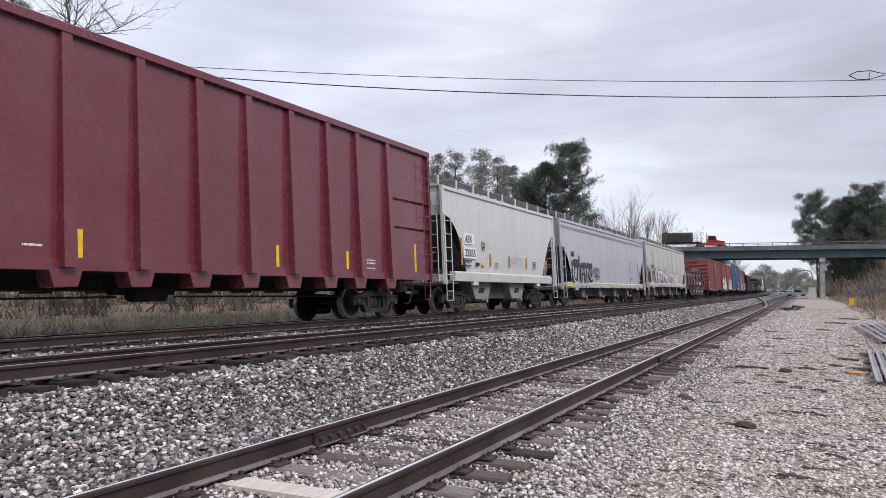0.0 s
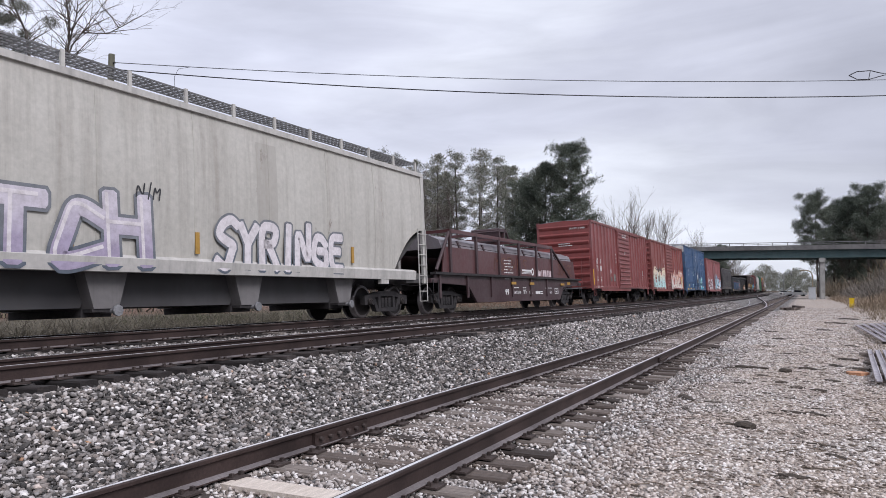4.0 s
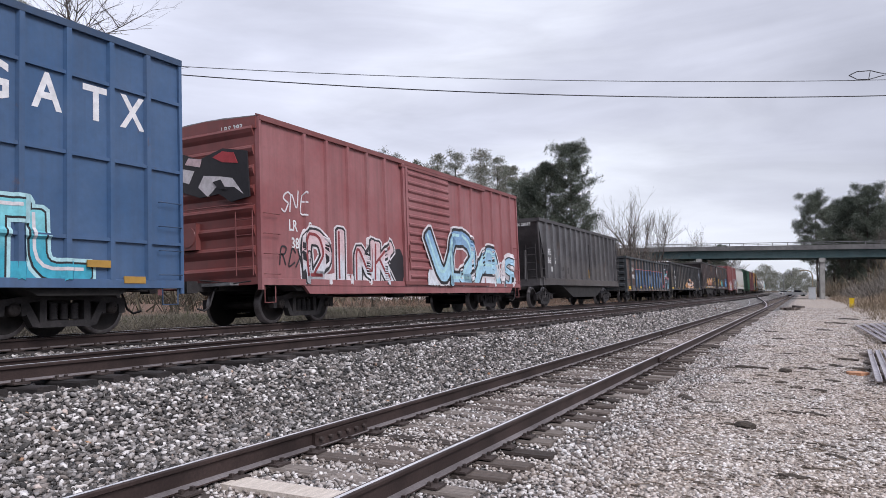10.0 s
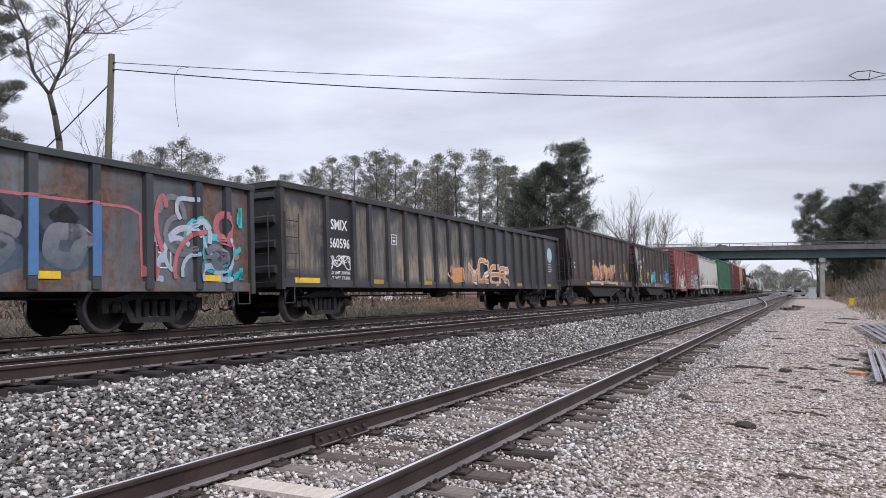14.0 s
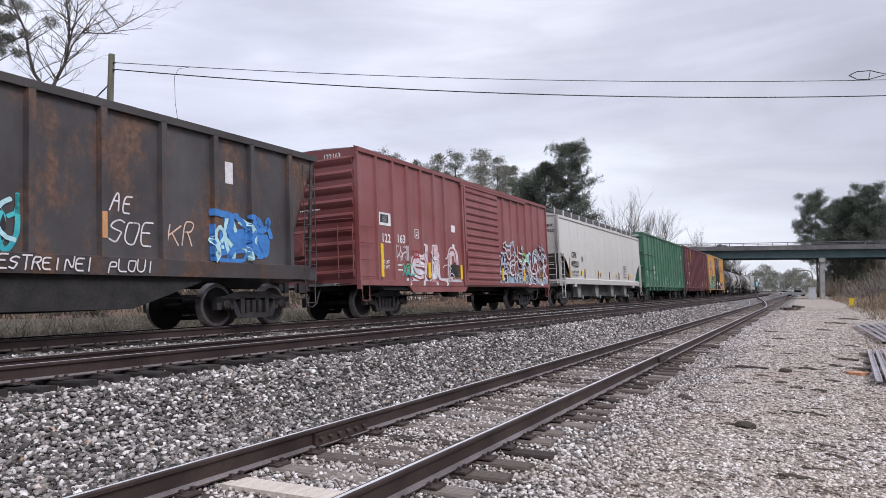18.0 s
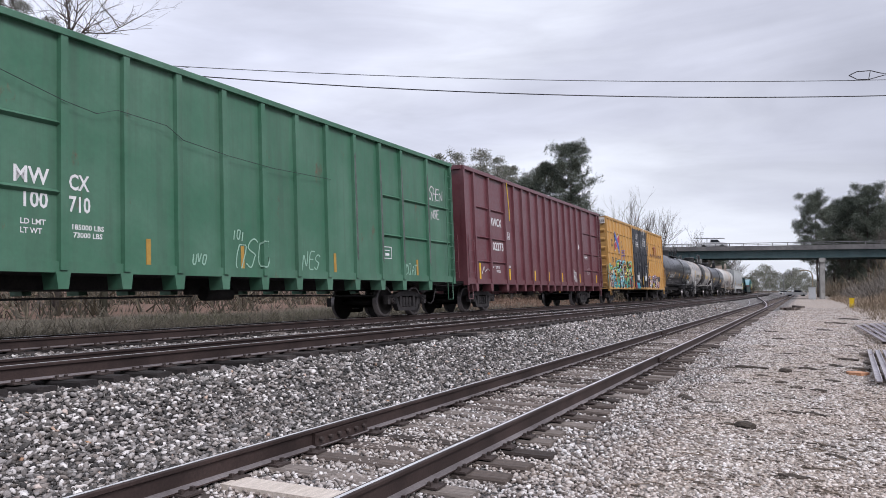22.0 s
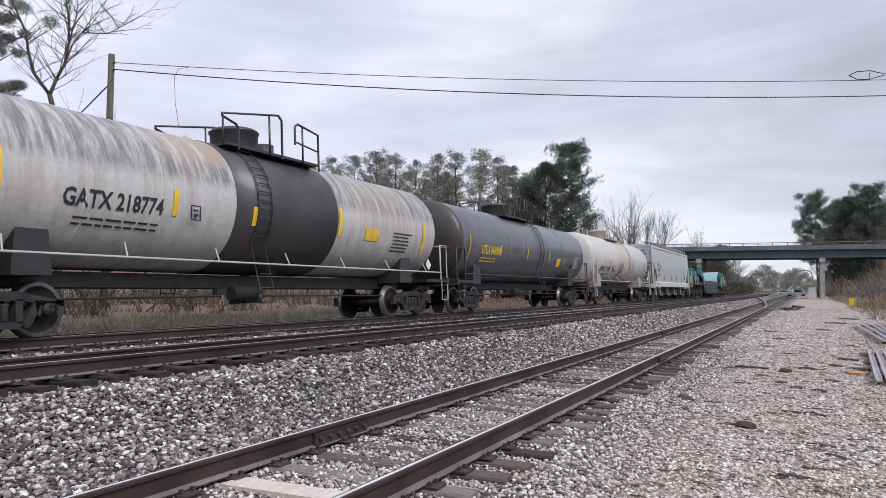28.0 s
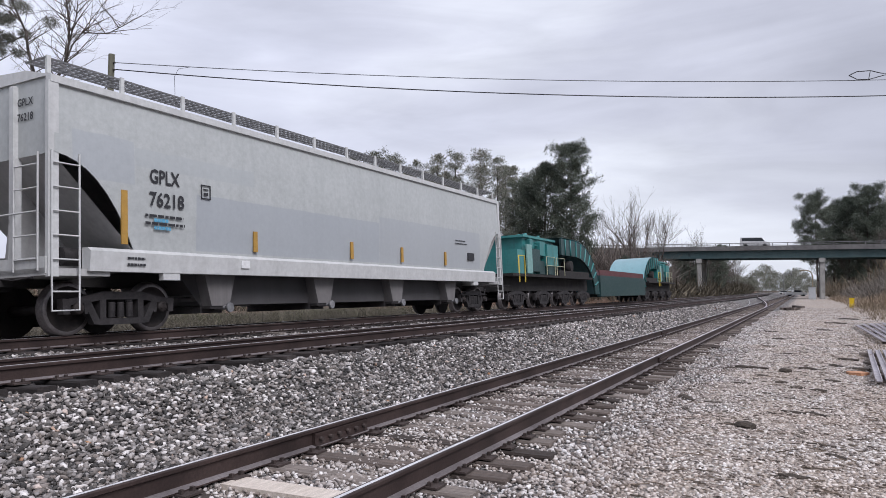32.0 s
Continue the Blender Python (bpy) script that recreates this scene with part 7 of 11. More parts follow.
for x in (-2.03, -0.11, 1.84, 4.43):
    stripe(car, x, 1.64, 0.08, 0.46, OCHRE_TAPE, -1.532)
part("notice", Geo().box(-3.31, -3.05, -1.535, -1.5, 1.62, 1.74), BLACK_LETTER, car, "black notice plate")
part("notice", Geo().box(-2.8, -2.52, -1.535, -1.5, 1.62, 1.74), YELLOW_LETTER, car, "yellow notice")
bars(car, 2.64, 1.96, 0.44, 4, BLACK_LETTER, -1.532, 0.06, 0.02)
bars(car, -1.6, 1.78, 0.4, 3, BLACK_LETTER, -1.532, 0.035, 0.04)
HOPPER_SIDE = lambda x, z: 1.515
scrawl(car, "NWMA", 0.12, 1.72, 0.45, plain("faded_grey_marker", (0.36, 0.35, 0.35), 0.7), HOPPER_SIDE, 0.36, 0.022, 70)
for c in (-2.3, 1.3):
    part("bay_mark", Geo().prism([(c - 0.34, 0.66), (c + 0.16, 0.66), (c + 0.30, 0.86), (c - 0.18, 0.86)], "y", -1.246, -1.23), DARK_IRON, car, "dark worn mark on the bay")

SAMX_GREY = paint("light_grey_hopper_sprayed", (0.47, 0.475, 0.50), 0.5, 0.3, 0.25, dent=0.35)
# body grey darkened for the shaded end slopes; serves the panel seam too
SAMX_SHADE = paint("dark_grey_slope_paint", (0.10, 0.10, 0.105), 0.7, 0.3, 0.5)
SAMX_TRIM = paint("light_grey_hopper_trim", (0.49, 0.495, 0.515), 0.5, 0.3, 0.35, rust=0.06)
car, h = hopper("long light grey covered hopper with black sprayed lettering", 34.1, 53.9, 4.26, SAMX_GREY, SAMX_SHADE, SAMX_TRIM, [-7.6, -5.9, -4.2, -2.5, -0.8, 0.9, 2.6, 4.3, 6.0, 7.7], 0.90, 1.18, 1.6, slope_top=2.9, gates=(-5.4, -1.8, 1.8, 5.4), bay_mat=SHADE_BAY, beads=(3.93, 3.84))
lettering(car, "SAMX", -8.39, 2.46, 0.36, BLACK_LETTER, -1.53, span=0.69)
lettering(car, "11627", -8.46, 2.02, 0.36, BLACK_LETTER, -1.53, span=0.73)
bars(car, -8.5, 1.82, 0.9, 2, BLACK_LETTER, -1.525, 0.07, 0.07)
label_plate(car, -7.08, 2.27, 0.24, 0.28, BLACK_LETTER, -1.53)
DARK_SPRAY = plain("dark_grey_spray", (0.035, 0.035, 0.04), 0.6)
spray(car, "O", -7.95, 1.1, 1.05, 1.3, DARK_SPRAY, SAMX_GREY, HOPPER_SIDE, 0.13, 0.12, None, None, seed=75, label="black sprayed letter with a grey fill")
spray(car, "M", -6.52, 1.1, 1.0, 1.05, DARK_SPRAY, SAMX_GREY, HOPPER_SIDE, 0.08, 0.14, None, None, seed=76, label="black sprayed letter with a grey fill")
spray(car, "N", -5.42, 1.1, 1.0, 1.2, DARK_SPRAY, SAMX_GREY, HOPPER_SIDE, 0.10, 0.13, None, None, seed=77, label="black sprayed letter with a grey fill")
for x, w in ((-7.8, 0.85), (-6.45, 0.75), (-5.3, 0.8)):
    sprayed_band(car, x, x + w, 2.06, 0.3, DARK_SPRAY, HOPPER_SIDE, "black sprayed hood over a letter", 0.012)
scrawl(car, "SEEK", -4.15, 1.7, 0.28, DARK_SPRAY, HOPPER_SIDE, 0.33, 0.05, 80)
scrawl(car, "TSER", -4.1, 1.36, 0.26, DARK_SPRAY, HOPPER_SIDE, 0.32, 0.05, 81)
for x, w in ((-9.38, 0.96), (-5.21, 0.52), (-2.57, 0.52), (-0.16, 0.52), (2.24, 0.52), (4.8, 0.52), (7.5, 0.55)):
    stripe(car, x, 0.95, w, 0.11, y=-1.55)
part("repair_seam", Geo().path([(5.05, -1.515, 1.2), (5.05, -1.515, 2.62), (7.6, -1.515, 2.62), (7.6, -1.515, 1.2)], 0.008, 4), SAMX_SHADE, car, "dark seam round a replaced panel")
bars(car, 5.2, 1.98, 0.5, 2, BLACK_LETTER, -1.525, 0.03, 0.03)
bars(car, 5.1, 1.5, 0.75, 1, BLACK_LETTER, -1.525, 0.05, 0.03)
bars(car, 8.1, 1.9, 0.45, 4, BLACK_LETTER, -1.525, 0.05, 0.03)
part("paint_patch", Geo().box(7.95, 8.3, -1.518, -1.50, 1.75, 2.12), plain("grey_patch", (0.24, 0.24, 0.25), 0.6), car, "small dark grey paint patch")

RGCX_PAINT = paint("rust_stained_white_hopper_sprayed", (0.52, 0.50, 0.455), 0.55, 0.45, 0.7, rust=0.10, grime=(0.15, 0.125, 0.10), patches=[(-7.75, -7.05, 1.45, 4.0, (0.36, 0.27, 0.18), 0.45), (-6.95, -6.3, 1.4, 3.7, (0.25, 0.23, 0.20), 0.5), (-7.0, -6.35, 1.45, 2.0, (0.16, 0.30, 0.26), 0.6), (1.8, 2.5, 2.2, 4.0, (0.30, 0.28, 0.25), 0.45)])
RGCX_TRIM = paint("grimy_white_hopper_trim", (0.54, 0.52, 0.49), 0.6, 0.35, 0.6, rust=0.16)
car, h = hopper("rust-stained white covered hopper with purple sprayed lettering", 54.9, 74.0, 4.38, RGCX_PAINT, HOP_SHADE, RGCX_TRIM, [-6.6, -4.4, -2.2, 0.0, 2.2, 4.4, 6.6], 1.06, 1.36, 1.75, slope_top=2.6, gates=(-5.4, -1.8, 1.8, 5.4), bay_mat=SHADE_BAY)
lettering(car, "RGCX", -7.74, 2.43, 0.40, BLACK_LETTER, -1.53, span=0.99)
lettering(car, "15588", -7.73, 1.97, 0.40, BLACK_LETTER, -1.53, span=1.07)
lettering(car, "RGCX", -h + 0.10, 3.85, 0.2, BLACK_LETTER, -0.35, 0.9, face="end")
lettering(car, "15588", -h + 0.10, 3.6, 0.2, BLACK_LETTER, -0.35, 0.9, face="end")
bars(car, -h + 0.11, 3.4, 0.7, 6, BLACK_LETTER, -0.5, 0.05, 0.06, "end")
bars(car, -7.77, 1.82, 1.1, 2, BLACK_LETTER, -1.53, 0.07, 0.1)
label_plate(car, -6.42, 2.17, 0.27, 0.3, OCHRE_TAPE, -1.53)
LILAC = spray_paint("lilac_spray", (0.36, 0.31, 0.42), (0.56, 0.52, 0.58), 1.2, 2.4)
spray(car, "WETCH", -6.2, 1.25, 1.0, 1.08, GREY_SPRAY, LILAC, HOPPER_SIDE, 0.30, 0.06, None, OFF_WHITE, seed=83, label="lilac sprayed letters with dark outlines")
spray(car, "I", -6.55, 1.3, 0.9, 0.4, None, spray_paint("dull_pink_spray", (0.52, 0.28, 0.36)), HOPPER_SIDE, 0.16, 0.0, None, None, seed=86, slant=0.3, label="dull pink sprayed edge")
spray(car, "SYRINGE", 0.6, 1.28, 0.9, 0.64, GREY_SPRAY, OFF_WHITE, HOPPER_SIDE, 0.20, 0.05, None, None, seed=84, label="white sprayed letters with grey outlines")
scrawl(car, "WN", -4.7, 2.32, 0.3, DARK_SPRAY, HOPPER_SIDE, 0.22, 0.03, 87)
scrawl(car, "NIM", -1.42, 2.4, 0.28, DARK_SPRAY, HOPPER_SIDE, 0.2, 0.03, 88)
stripe(car, -8.2, 1.45, 0.16, 0.95, OCHRE_TAPE, y=-1.52)
for x in (-5.41, -2.73, 0.0, 2.7, 5.4):
    stripe(car, x, 1.45, 0.10, 0.42, OCHRE_TAPE, -1.515)

CBFX_PAINT = paint("warm_white_hopper_paint", (0.64, 0.62, 0.58), 0.45, 0.2, 0.12, dent=0.3)
CBFX_TRIM = paint("warm_white_hopper_trim", (0.60, 0.58, 0.55), 0.5, 0.2, 0.2)
# warm white darkened to give the end slopes their shade
CBFX_SHADE = paint("shaded_warm_slope_paint", (0.20, 0.19, 0.18), 0.7, 0.3, 0.5)
car, h = hopper("clean warm white covered hopper with four outlet bays", 270.4, 289.1, 4.40, CBFX_PAINT, CBFX_SHADE, CBFX_TRIM, [-7.5, -6.06, -4.68, -3.26, -1.79, -0.47, 1.07, 2.53, 3.92, 5.31, 6.87], 1.08, 1.38, 1.65, slope_top=2.55, gates=(-5.4, -1.8, 1.8, 5.4), bay_mat=HOP_BAY)
lettering(car, "CBFX", -7.47, 2.41, 0.40, BLACK_LETTER, -1.53, span=0.88)
lettering(car, "490221", -7.52, 1.95, 0.42, BLACK_LETTER, -1.53, span=1.3)
lettering(car, "CBFX", -h + 0.10, 3.85, 0.2, BLACK_LETTER, -0.75, 0.9, face="end")
lettering(car, "490221", -h + 0.10, 3.6, 0.2, BLACK_LETTER, -0.75, 0.9, face="end")
lettering(car, "LD LMT 219800", -7.57, 1.64, 0.15, BLACK_LETTER, -1.53, span=1.3)
lettering(car, "LT WT 66300", -7.6, 1.47, 0.15, BLACK_LETTER, -1.53, span=1.2)
bars(car, 3.86, 2.3, 1.1, 8, BLACK_LETTER, -1.53, 0.04, 0.06)
label_plate(car, -5.66, 2.25, 0.22, 0.26, BLACK_LETTER, -1.535)
YELLOW_DOT = plain("yellow_round_sticker", (0.75, 0.52, 0.03), 0.5)
BROWN_TAPE = plain("brown_tape", (0.24, 0.12, 0.05), 0.6)
for x in (-5.67, -1.76, 2.08, 5.96):
    part("round_sticker", Geo().lathe([(0, 0.13), (0, 0.0)], "y", (x, -1.53, 1.68), 16), YELLOW_DOT, car, "round yellow sticker")
for x in (-5.09, -2.34, 0.25, 2.67, 5.31):
    stripe(car, x, 1.42, 0.10, 0.44, BROWN_TAPE, -1.515)
stripe(car, -7.88, 1.42, 0.14, 0.95, OCHRE_TAPE, -1.515)

GPLX_PAINT = paint("patched_light_grey_hopper_paint", (0.47, 0.49, 0.485), 0.5, 0.3, 0.15, dent=0.3, patches=[(-6.3, 0.5, 1.5, 2.62, (0.31, 0.335, 0.37), 0.6), (0.5, 7.4, 1.5, 2.8, (0.32, 0.34, 0.37), 0.55), (-9.0, -7.75, 2.6, 3.4, (0.33, 0.355, 0.39), 0.5), (-7.75, -4.6, 2.95, 3.3, (0.36, 0.385, 0.40), 0.45)])
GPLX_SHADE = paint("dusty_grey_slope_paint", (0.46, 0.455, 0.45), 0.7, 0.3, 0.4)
GPLX_TRIM = paint("light_grey_white_hopper_trim", (0.60, 0.605, 0.60), 0.5, 0.25, 0.25)
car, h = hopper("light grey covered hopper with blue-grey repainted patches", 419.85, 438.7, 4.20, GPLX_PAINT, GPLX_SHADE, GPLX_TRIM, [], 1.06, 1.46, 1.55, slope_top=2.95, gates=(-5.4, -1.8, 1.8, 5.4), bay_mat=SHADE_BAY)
lettering(car, "GPLX", -7.45, 2.7, 0.36, BLACK_LETTER, -1.53, span=0.72)
lettering(car, "76218", -7.46, 2.28, 0.36, BLACK_LETTER, -1.53, span=0.83)
BLUE_PRINT = plain("blue_print", (0.10, 0.33, 0.50), 0.6)
bars(car, -7.55, 2.12, 0.95, 2, BLACK_LETTER, -1.53, 0.07, 0.07)
bars(car, -7.35, 2.05, 0.4, 2, BLUE_PRINT, -1.531, 0.09, 0.05)
lettering(car, "GPLX", -h + 0.10, 3.8, 0.18, BLACK_LETTER, -0.6, 0.9, face="end")
lettering(car, "76218", -h + 0.10, 3.55, 0.18, BLACK_LETTER, -0.6, 0.9, face="end")
label_plate(car, -6.19, 2.54, 0.25, 0.28, BLACK_LETTER, -1.535)
stripe(car, -8.05, 1.54, 0.13, 0.95, OCHRE_TAPE, -1.515)
for x in (-4.68, -0.97, 1.65, 4.49):
    stripe(car, x, 1.56, 0.12, 0.44, OCHRE_TAPE, -1.52)
bars(car, -7.95, 1.32, 0.4, 2, BLACK_LETTER, -1.545, 0.06)
part("notice", Geo().box(6.3, 6.8, -1.535, -1.50, 1.80, 2.05), BLACK_LETTER, car, "black notice plate")
part("notice", Geo().box(-5.1, -4.85, -1.55, -1.50, 1.2, 1.36), WHITE_LETTER, car, "white notice")
bars(car, 5.3, 2.45, 1.0, 2, BLACK_LETTER, -1.53, 0.05)

# ---------------------------------------------------------------- tank cars
def tank_car(label, x0, x1, mat, trim, head_mat=None, zc=2.64, rad=1.46, band=None, band_mat=None, rail_mat=None, dome_x=0.0, jacket=(), head=0.3, inset=1.75, ladder_x=1.07):
    car, h = new_car("tank_car", label, x0, x1)
    running_gear(car, h, inset, 0.85, 0.28)
    t = h - head
    bow = 0.45
    prof = [(-t, 0.0)] + [(-t + bow * (1 - math.cos(a)), rad * math.sin(a)) for a in [math.pi / 2 * i / 8 for i in range(1, 9)]]
    prof += [(-p[0], p[1]) for p in reversed(prof)]
    part("tank_shell", Geo().lathe(prof, "x", (0, 0, zc), 48), mat, car)
    if band:
        part("tank_band", Geo().lathe([(band[0], rad - 0.01), (band[0], rad + 0.012), (band[1], rad + 0.012), (band[1], rad - 0.01)], "x", (0, 0, zc), 48), band_mat, car, "dark band round the tank")
    for x in jacket:
        part("jacket_seam", Geo().lathe([(x - 0.03, rad), (x - 0.02, rad + 0.012), (x + 0.02, rad + 0.012), (x + 0.03, rad)], "x", (0, 0, zc), 48), mat, car)
    for s in (-1, 1):
        part("saddle", Geo().prism([(s * (h - 2.3) - 0.35, 1.0), (s * (h - 2.3) + 0.35, 1.0), (s * (h - 2.3) + 0.28, 1.75), (s * (h - 2.3) - 0.28, 1.75)], "y", -1.15, 1.15), trim, car)
        part("end_platform", Geo().box(min(s * h, s * (h - 1.5)), max(s * h, s * (h - 1.5)), -1.45, 1.45, 1.02, 1.10), trim, car)
        part("end_sill", Geo().box(min(s * h, s * (h - 0.12)), max(s * h, s * (h - 0.12)), -1.47, 1.47, 0.95, 1.17), trim, car)
        for ys in (-1, 1):
            g = Geo().path([(s * (h - 0.05), ys * 1.42, 1.1), (s * (h - 0.05), ys * 1.42, 2.2), (s * (h - 0.6), ys * 1.48, 2.2), (s * (h - 0.6), ys * 1.48, 1.1)], 0.025, 7)
            part("end_handrail", g, rail_mat or trim, car)
            part("step", Geo().path([(s * (h - 0.08), ys * 1.45, 1.05), (s * (h - 0.08), ys * 1.45, 0.45), (s * (h - 0.5), ys * 1.45, 0.45), (s * (h - 0.5), ys * 1.45, 1.05)], 0.02, 6), rail_mat or trim, car)
        part("head_handrail", Geo().path([(s * (h - 0.2), -1.42, 2.15), (s * (h - 0.12), -0.9, 2.25), (s * (h - 0.12), 0.9, 2.25), (s * (h - 0.2), 1.42, 2.15)], 0.02, 6), rail_mat or trim, car)
    for ys in (-1, 1):
        part("side_handrail", Geo().path([(-h + 0.6, ys * 1.5, 1.32), (h - 0.6, ys * 1.5, 1.32)], 0.022, 7), rail_mat or trim, car)
        for i in range(7):
            x = -h + 1.6 + (2 * h - 3.2) * i / 6
            part("rail_bracket", Geo().path([(x, ys * 1.5, 1.32), (x + 0.12, ys * 1.28, 1.6)], 0.018, 5), rail_mat or trim, car)
    zt = zc + rad
    part("manway", Geo().lathe([(-0.1, 0.56), (0.40, 0.56), (0.43, 0.59), (0.47, 0.59), (0.53, 0.5), (0.53, 0.0)], "z", (dome_x - 0.3, 0, zt), 20), trim, car)
    part("valve_box", Geo().lathe([(-0.1, 0.26), (0.35, 0.26), (0.38, 0.0)], "z", (dome_x + 0.75, 0, zt), 16), trim, car)
    part("top_platform", Geo().box(dome_x - 1.6, dome_x + 1.7, -1.0, -0.62, zt - 0.16, zt - 0.10).box(dome_x - 1.6, dome_x + 1.7, 0.62, 1.0, zt - 0.16, zt - 0.10), trim, car)
    for ys in (-1, 1):
        a, b, c, d = dome_x - 1.75, dome_x + 0.25, dome_x + 0.75, dome_x + 1.7
        part("top_railing", Geo().path([(a + 0.5, ys * 1.0, zt - 0.22), (a + 0.5, ys * 1.0, zt + 0.25), (a + 0.42, ys * 1.0, zt + 0.34), (a, ys * 1.0, zt + 0.44), (a, ys * 1.0, zt + 0.50), (b - 0.12, ys * 1.0, zt + 0.84), (b, ys * 1.0, zt + 0.74), (b, ys * 1.0, zt - 0.2)], 0.03, 7), trim, car)
        part("railing_post", Geo().rod((a + 0.02, ys * 1.0, zt + 0.46), (a + 0.02, ys * 1.0, zt - 0.2), 0.026, 6).rod((b - 0.45, ys * 1.0, zt + 0.78), (b - 0.45, ys * 1.0, zt - 0.2), 0.026, 6), trim, car)
        part("top_railing", Geo().path([(c, ys * 1.0, zt + 0.25), (c, ys * 1.0, zt + 0.70), (c + 0.12, ys * 1.0, zt + 0.78), (d, ys * 1.0, zt + 0.66), (d, ys * 1.0, zt - 0.3)], 0.03, 7), trim, car)
        part("railing_post", Geo().rod((c + 0.3, ys * 1.0, zt + 0.76), (c + 0.3, ys * 1.0, zt - 0.2), 0.026, 6).rod((c, ys * 1.0, zt + 0.32), (d, ys * 1.0, zt + 0.22), 0.022, 6), trim, car)
    arc = [(math.sin(a), math.cos(a)) for a in [math.radians(d) for d in range(20, 126, 15)]]
    for ys in (-1, 1):
        g = Geo()
        for x in (ladder_x - 0.22, ladder_x + 0.22):
            g.path([(x, ys * (rad + 0.08) * p, zc + (rad + 0.08) * q) for p, q in arc] + [(x, ys * 1.5, 0.75)], 0.018, 6)
        pts = [(ys * (rad + 0.08) * p, zc + (rad + 0.08) * q) for p, q in arc]
        for (ya, za), (yb, zb) in zip(pts[:-1], pts[1:]):
            g.path([(ladder_x - 0.22, (ya + yb) / 2, (za + zb) / 2), (ladder_x + 0.22, (ya + yb) / 2, (za + zb) / 2)], 0.014, 5)
            g.path([(ladder_x - 0.22, ya, za), (ladder_x + 0.22, ya, za)], 0.014, 5)
        for z in (0.8, 1.1):
            g.path([(ladder_x - 0.22, ys * 1.5, z), (ladder_x + 0.22, ys * 1.5, z)], 0.014, 5)
        part("tank_ladder", g, trim, car)
    part("outlet_valve", Geo().rod((0.2, 0, 0.55), (0.2, 0, 1.3), 0.14, 10).box(-0.1, 0.5, -0.25, 0.25, 0.5, 0.62), DARK_IRON, car)
    return car, h, (zc, rad + 0.012)


def tank_stripe(car, x, z0, z1, w, mat, around, name="reflective_stripe"):
    zc, rad = around
    g, n = Geo(), 8
    for i in range(n):
        a, b = z0 + (z1 - z0) * i / n, z0 + (z1 - z0) * (i + 1) / n
        f = lambda zz: -(rad + 0.004) * math.sqrt(max(0, 1 - ((zz - zc) / rad) ** 2))
        g.add([(x, f(a), a), (x + w, f(a), a), (x + w, f(b), b), (x, f(b), b)], [(0, 1, 2, 3)])
    return part(name, mesh_of(name, g, mat), None, car, "yellow reflective stripe" if mat in (YELLOW_TAPE, OCHRE_TAPE) else "")


def placard(car, x, z, y, mat, tilt=True, face="side"):
    d = 0.17
    out = [(-d, 0), (0, -d), (d, 0), (0, d)]
    if face == "side":
        g = Geo().prism([(x + a, z + b) for a, b in out], "y", y - 0.01, y + 0.01)
    else:
        g = Geo().prism([(x + a, z + b) for a, b in out], "x", y - 0.01, y + 0.01)
    part("placard", g, mat, car, "diamond hazard placard")


BLACK_TANK = paint("satin_black_tank_paint", (0.026, 0.027, 0.032), 0.28, 0.25, 0.3, dent=0.12)
BLACK_FIT = paint("black_fittings_paint", (0.018, 0.018, 0.02), 0.5, 0.2, 0.3)
car, h, ar = tank_car("satin black tank car with white and yellow lettering", 349.5, 366.65, BLACK_TANK, BLACK_FIT, jacket=(-5, -2.5, 2.5, 5), dome_x=0.5, ladder_x=2.2)
lettering(car, "GATX 21877", -4.79, 1.92, 0.42, WHITE_LETTER, around=ar, span=2.28)
bars(car, -4.75, 1.78, 2.0, 1, WHITE_LETTER, h=0.09, around=ar)
lettering(car, "FRA AIP", 5.67, 2.33, 0.16, WHITE_LETTER, around=ar, span=0.56)
tank_stripe(car, 5.49, 1.93, 2.22, 0.74, OCHRE_TAPE, ar, "notice_plate")
tank_stripe(car, 6.73, 1.85, 2.48, 1.0, plain("grey_print_panel", (0.16, 0.16, 0.175), 0.6), ar, "print_panel")
bars(car, 6.8, 2.42, 0.85, 5, WHITE_LETTER, h=0.06, gap=0.06, around=(ar[0], ar[1] + 0.008))
for x, z, k in ((5.3, 1.87, 0.48), (-5.65, 1.6, 0.7), (-2.4, 1.9, 0.5), (0.2, 1.9, 0.5), (3.0, 1.9, 0.5), (8.0, 1.66, 0.8)):
    tank_stripe(car, x, z, z + k, 0.11, YELLOW_TAPE, ar)
placard(car, 6.62, 1.66, -1.24, WHITE_LETTER)
placard(car, 7.48, 1.53, -1.20, WHITE_LETTER)

WHITE_TANK = paint("rain_streaked_white_tank_paint", (0.54, 0.52, 0.50), 0.5, 0.3, 0.7, rust=0.06, grime=(0.09, 0.07, 0.05), dent=0.12, worn=True, patches=[(-9.0, 9.0, 2.75, 4.6, (0.10, 0.095, 0.095), 0.85), (-3.5, -1.2, 3.2, 4.6, (0.42, 0.30, 0.21), 0.7), (3.0, 6.0, 2.2, 4.6, (0.34, 0.26, 0.20), 0.5)])
DARK_BAND = paint("rusty_dark_band_paint", (0.035, 0.034, 0.036), 0.5, 0.3, 0.4, rust=0.28, dent=0.1)
WHITE_FIT = paint("dirty_white_fittings", (0.48, 0.46, 0.44), 0.55, 0.3, 0.4)
car, h, ar = tank_car("rain-streaked white tank car with a dark central band", 367.7, 384.25, WHITE_TANK, BLACK_FIT, head=0.45, band=(-1.65, 2.05), band_mat=DARK_BAND, rail_mat=WHITE_FIT, jacket=(-5.2, -3.6, 4.6), dome_x=0.2, ladder_x=-0.8)
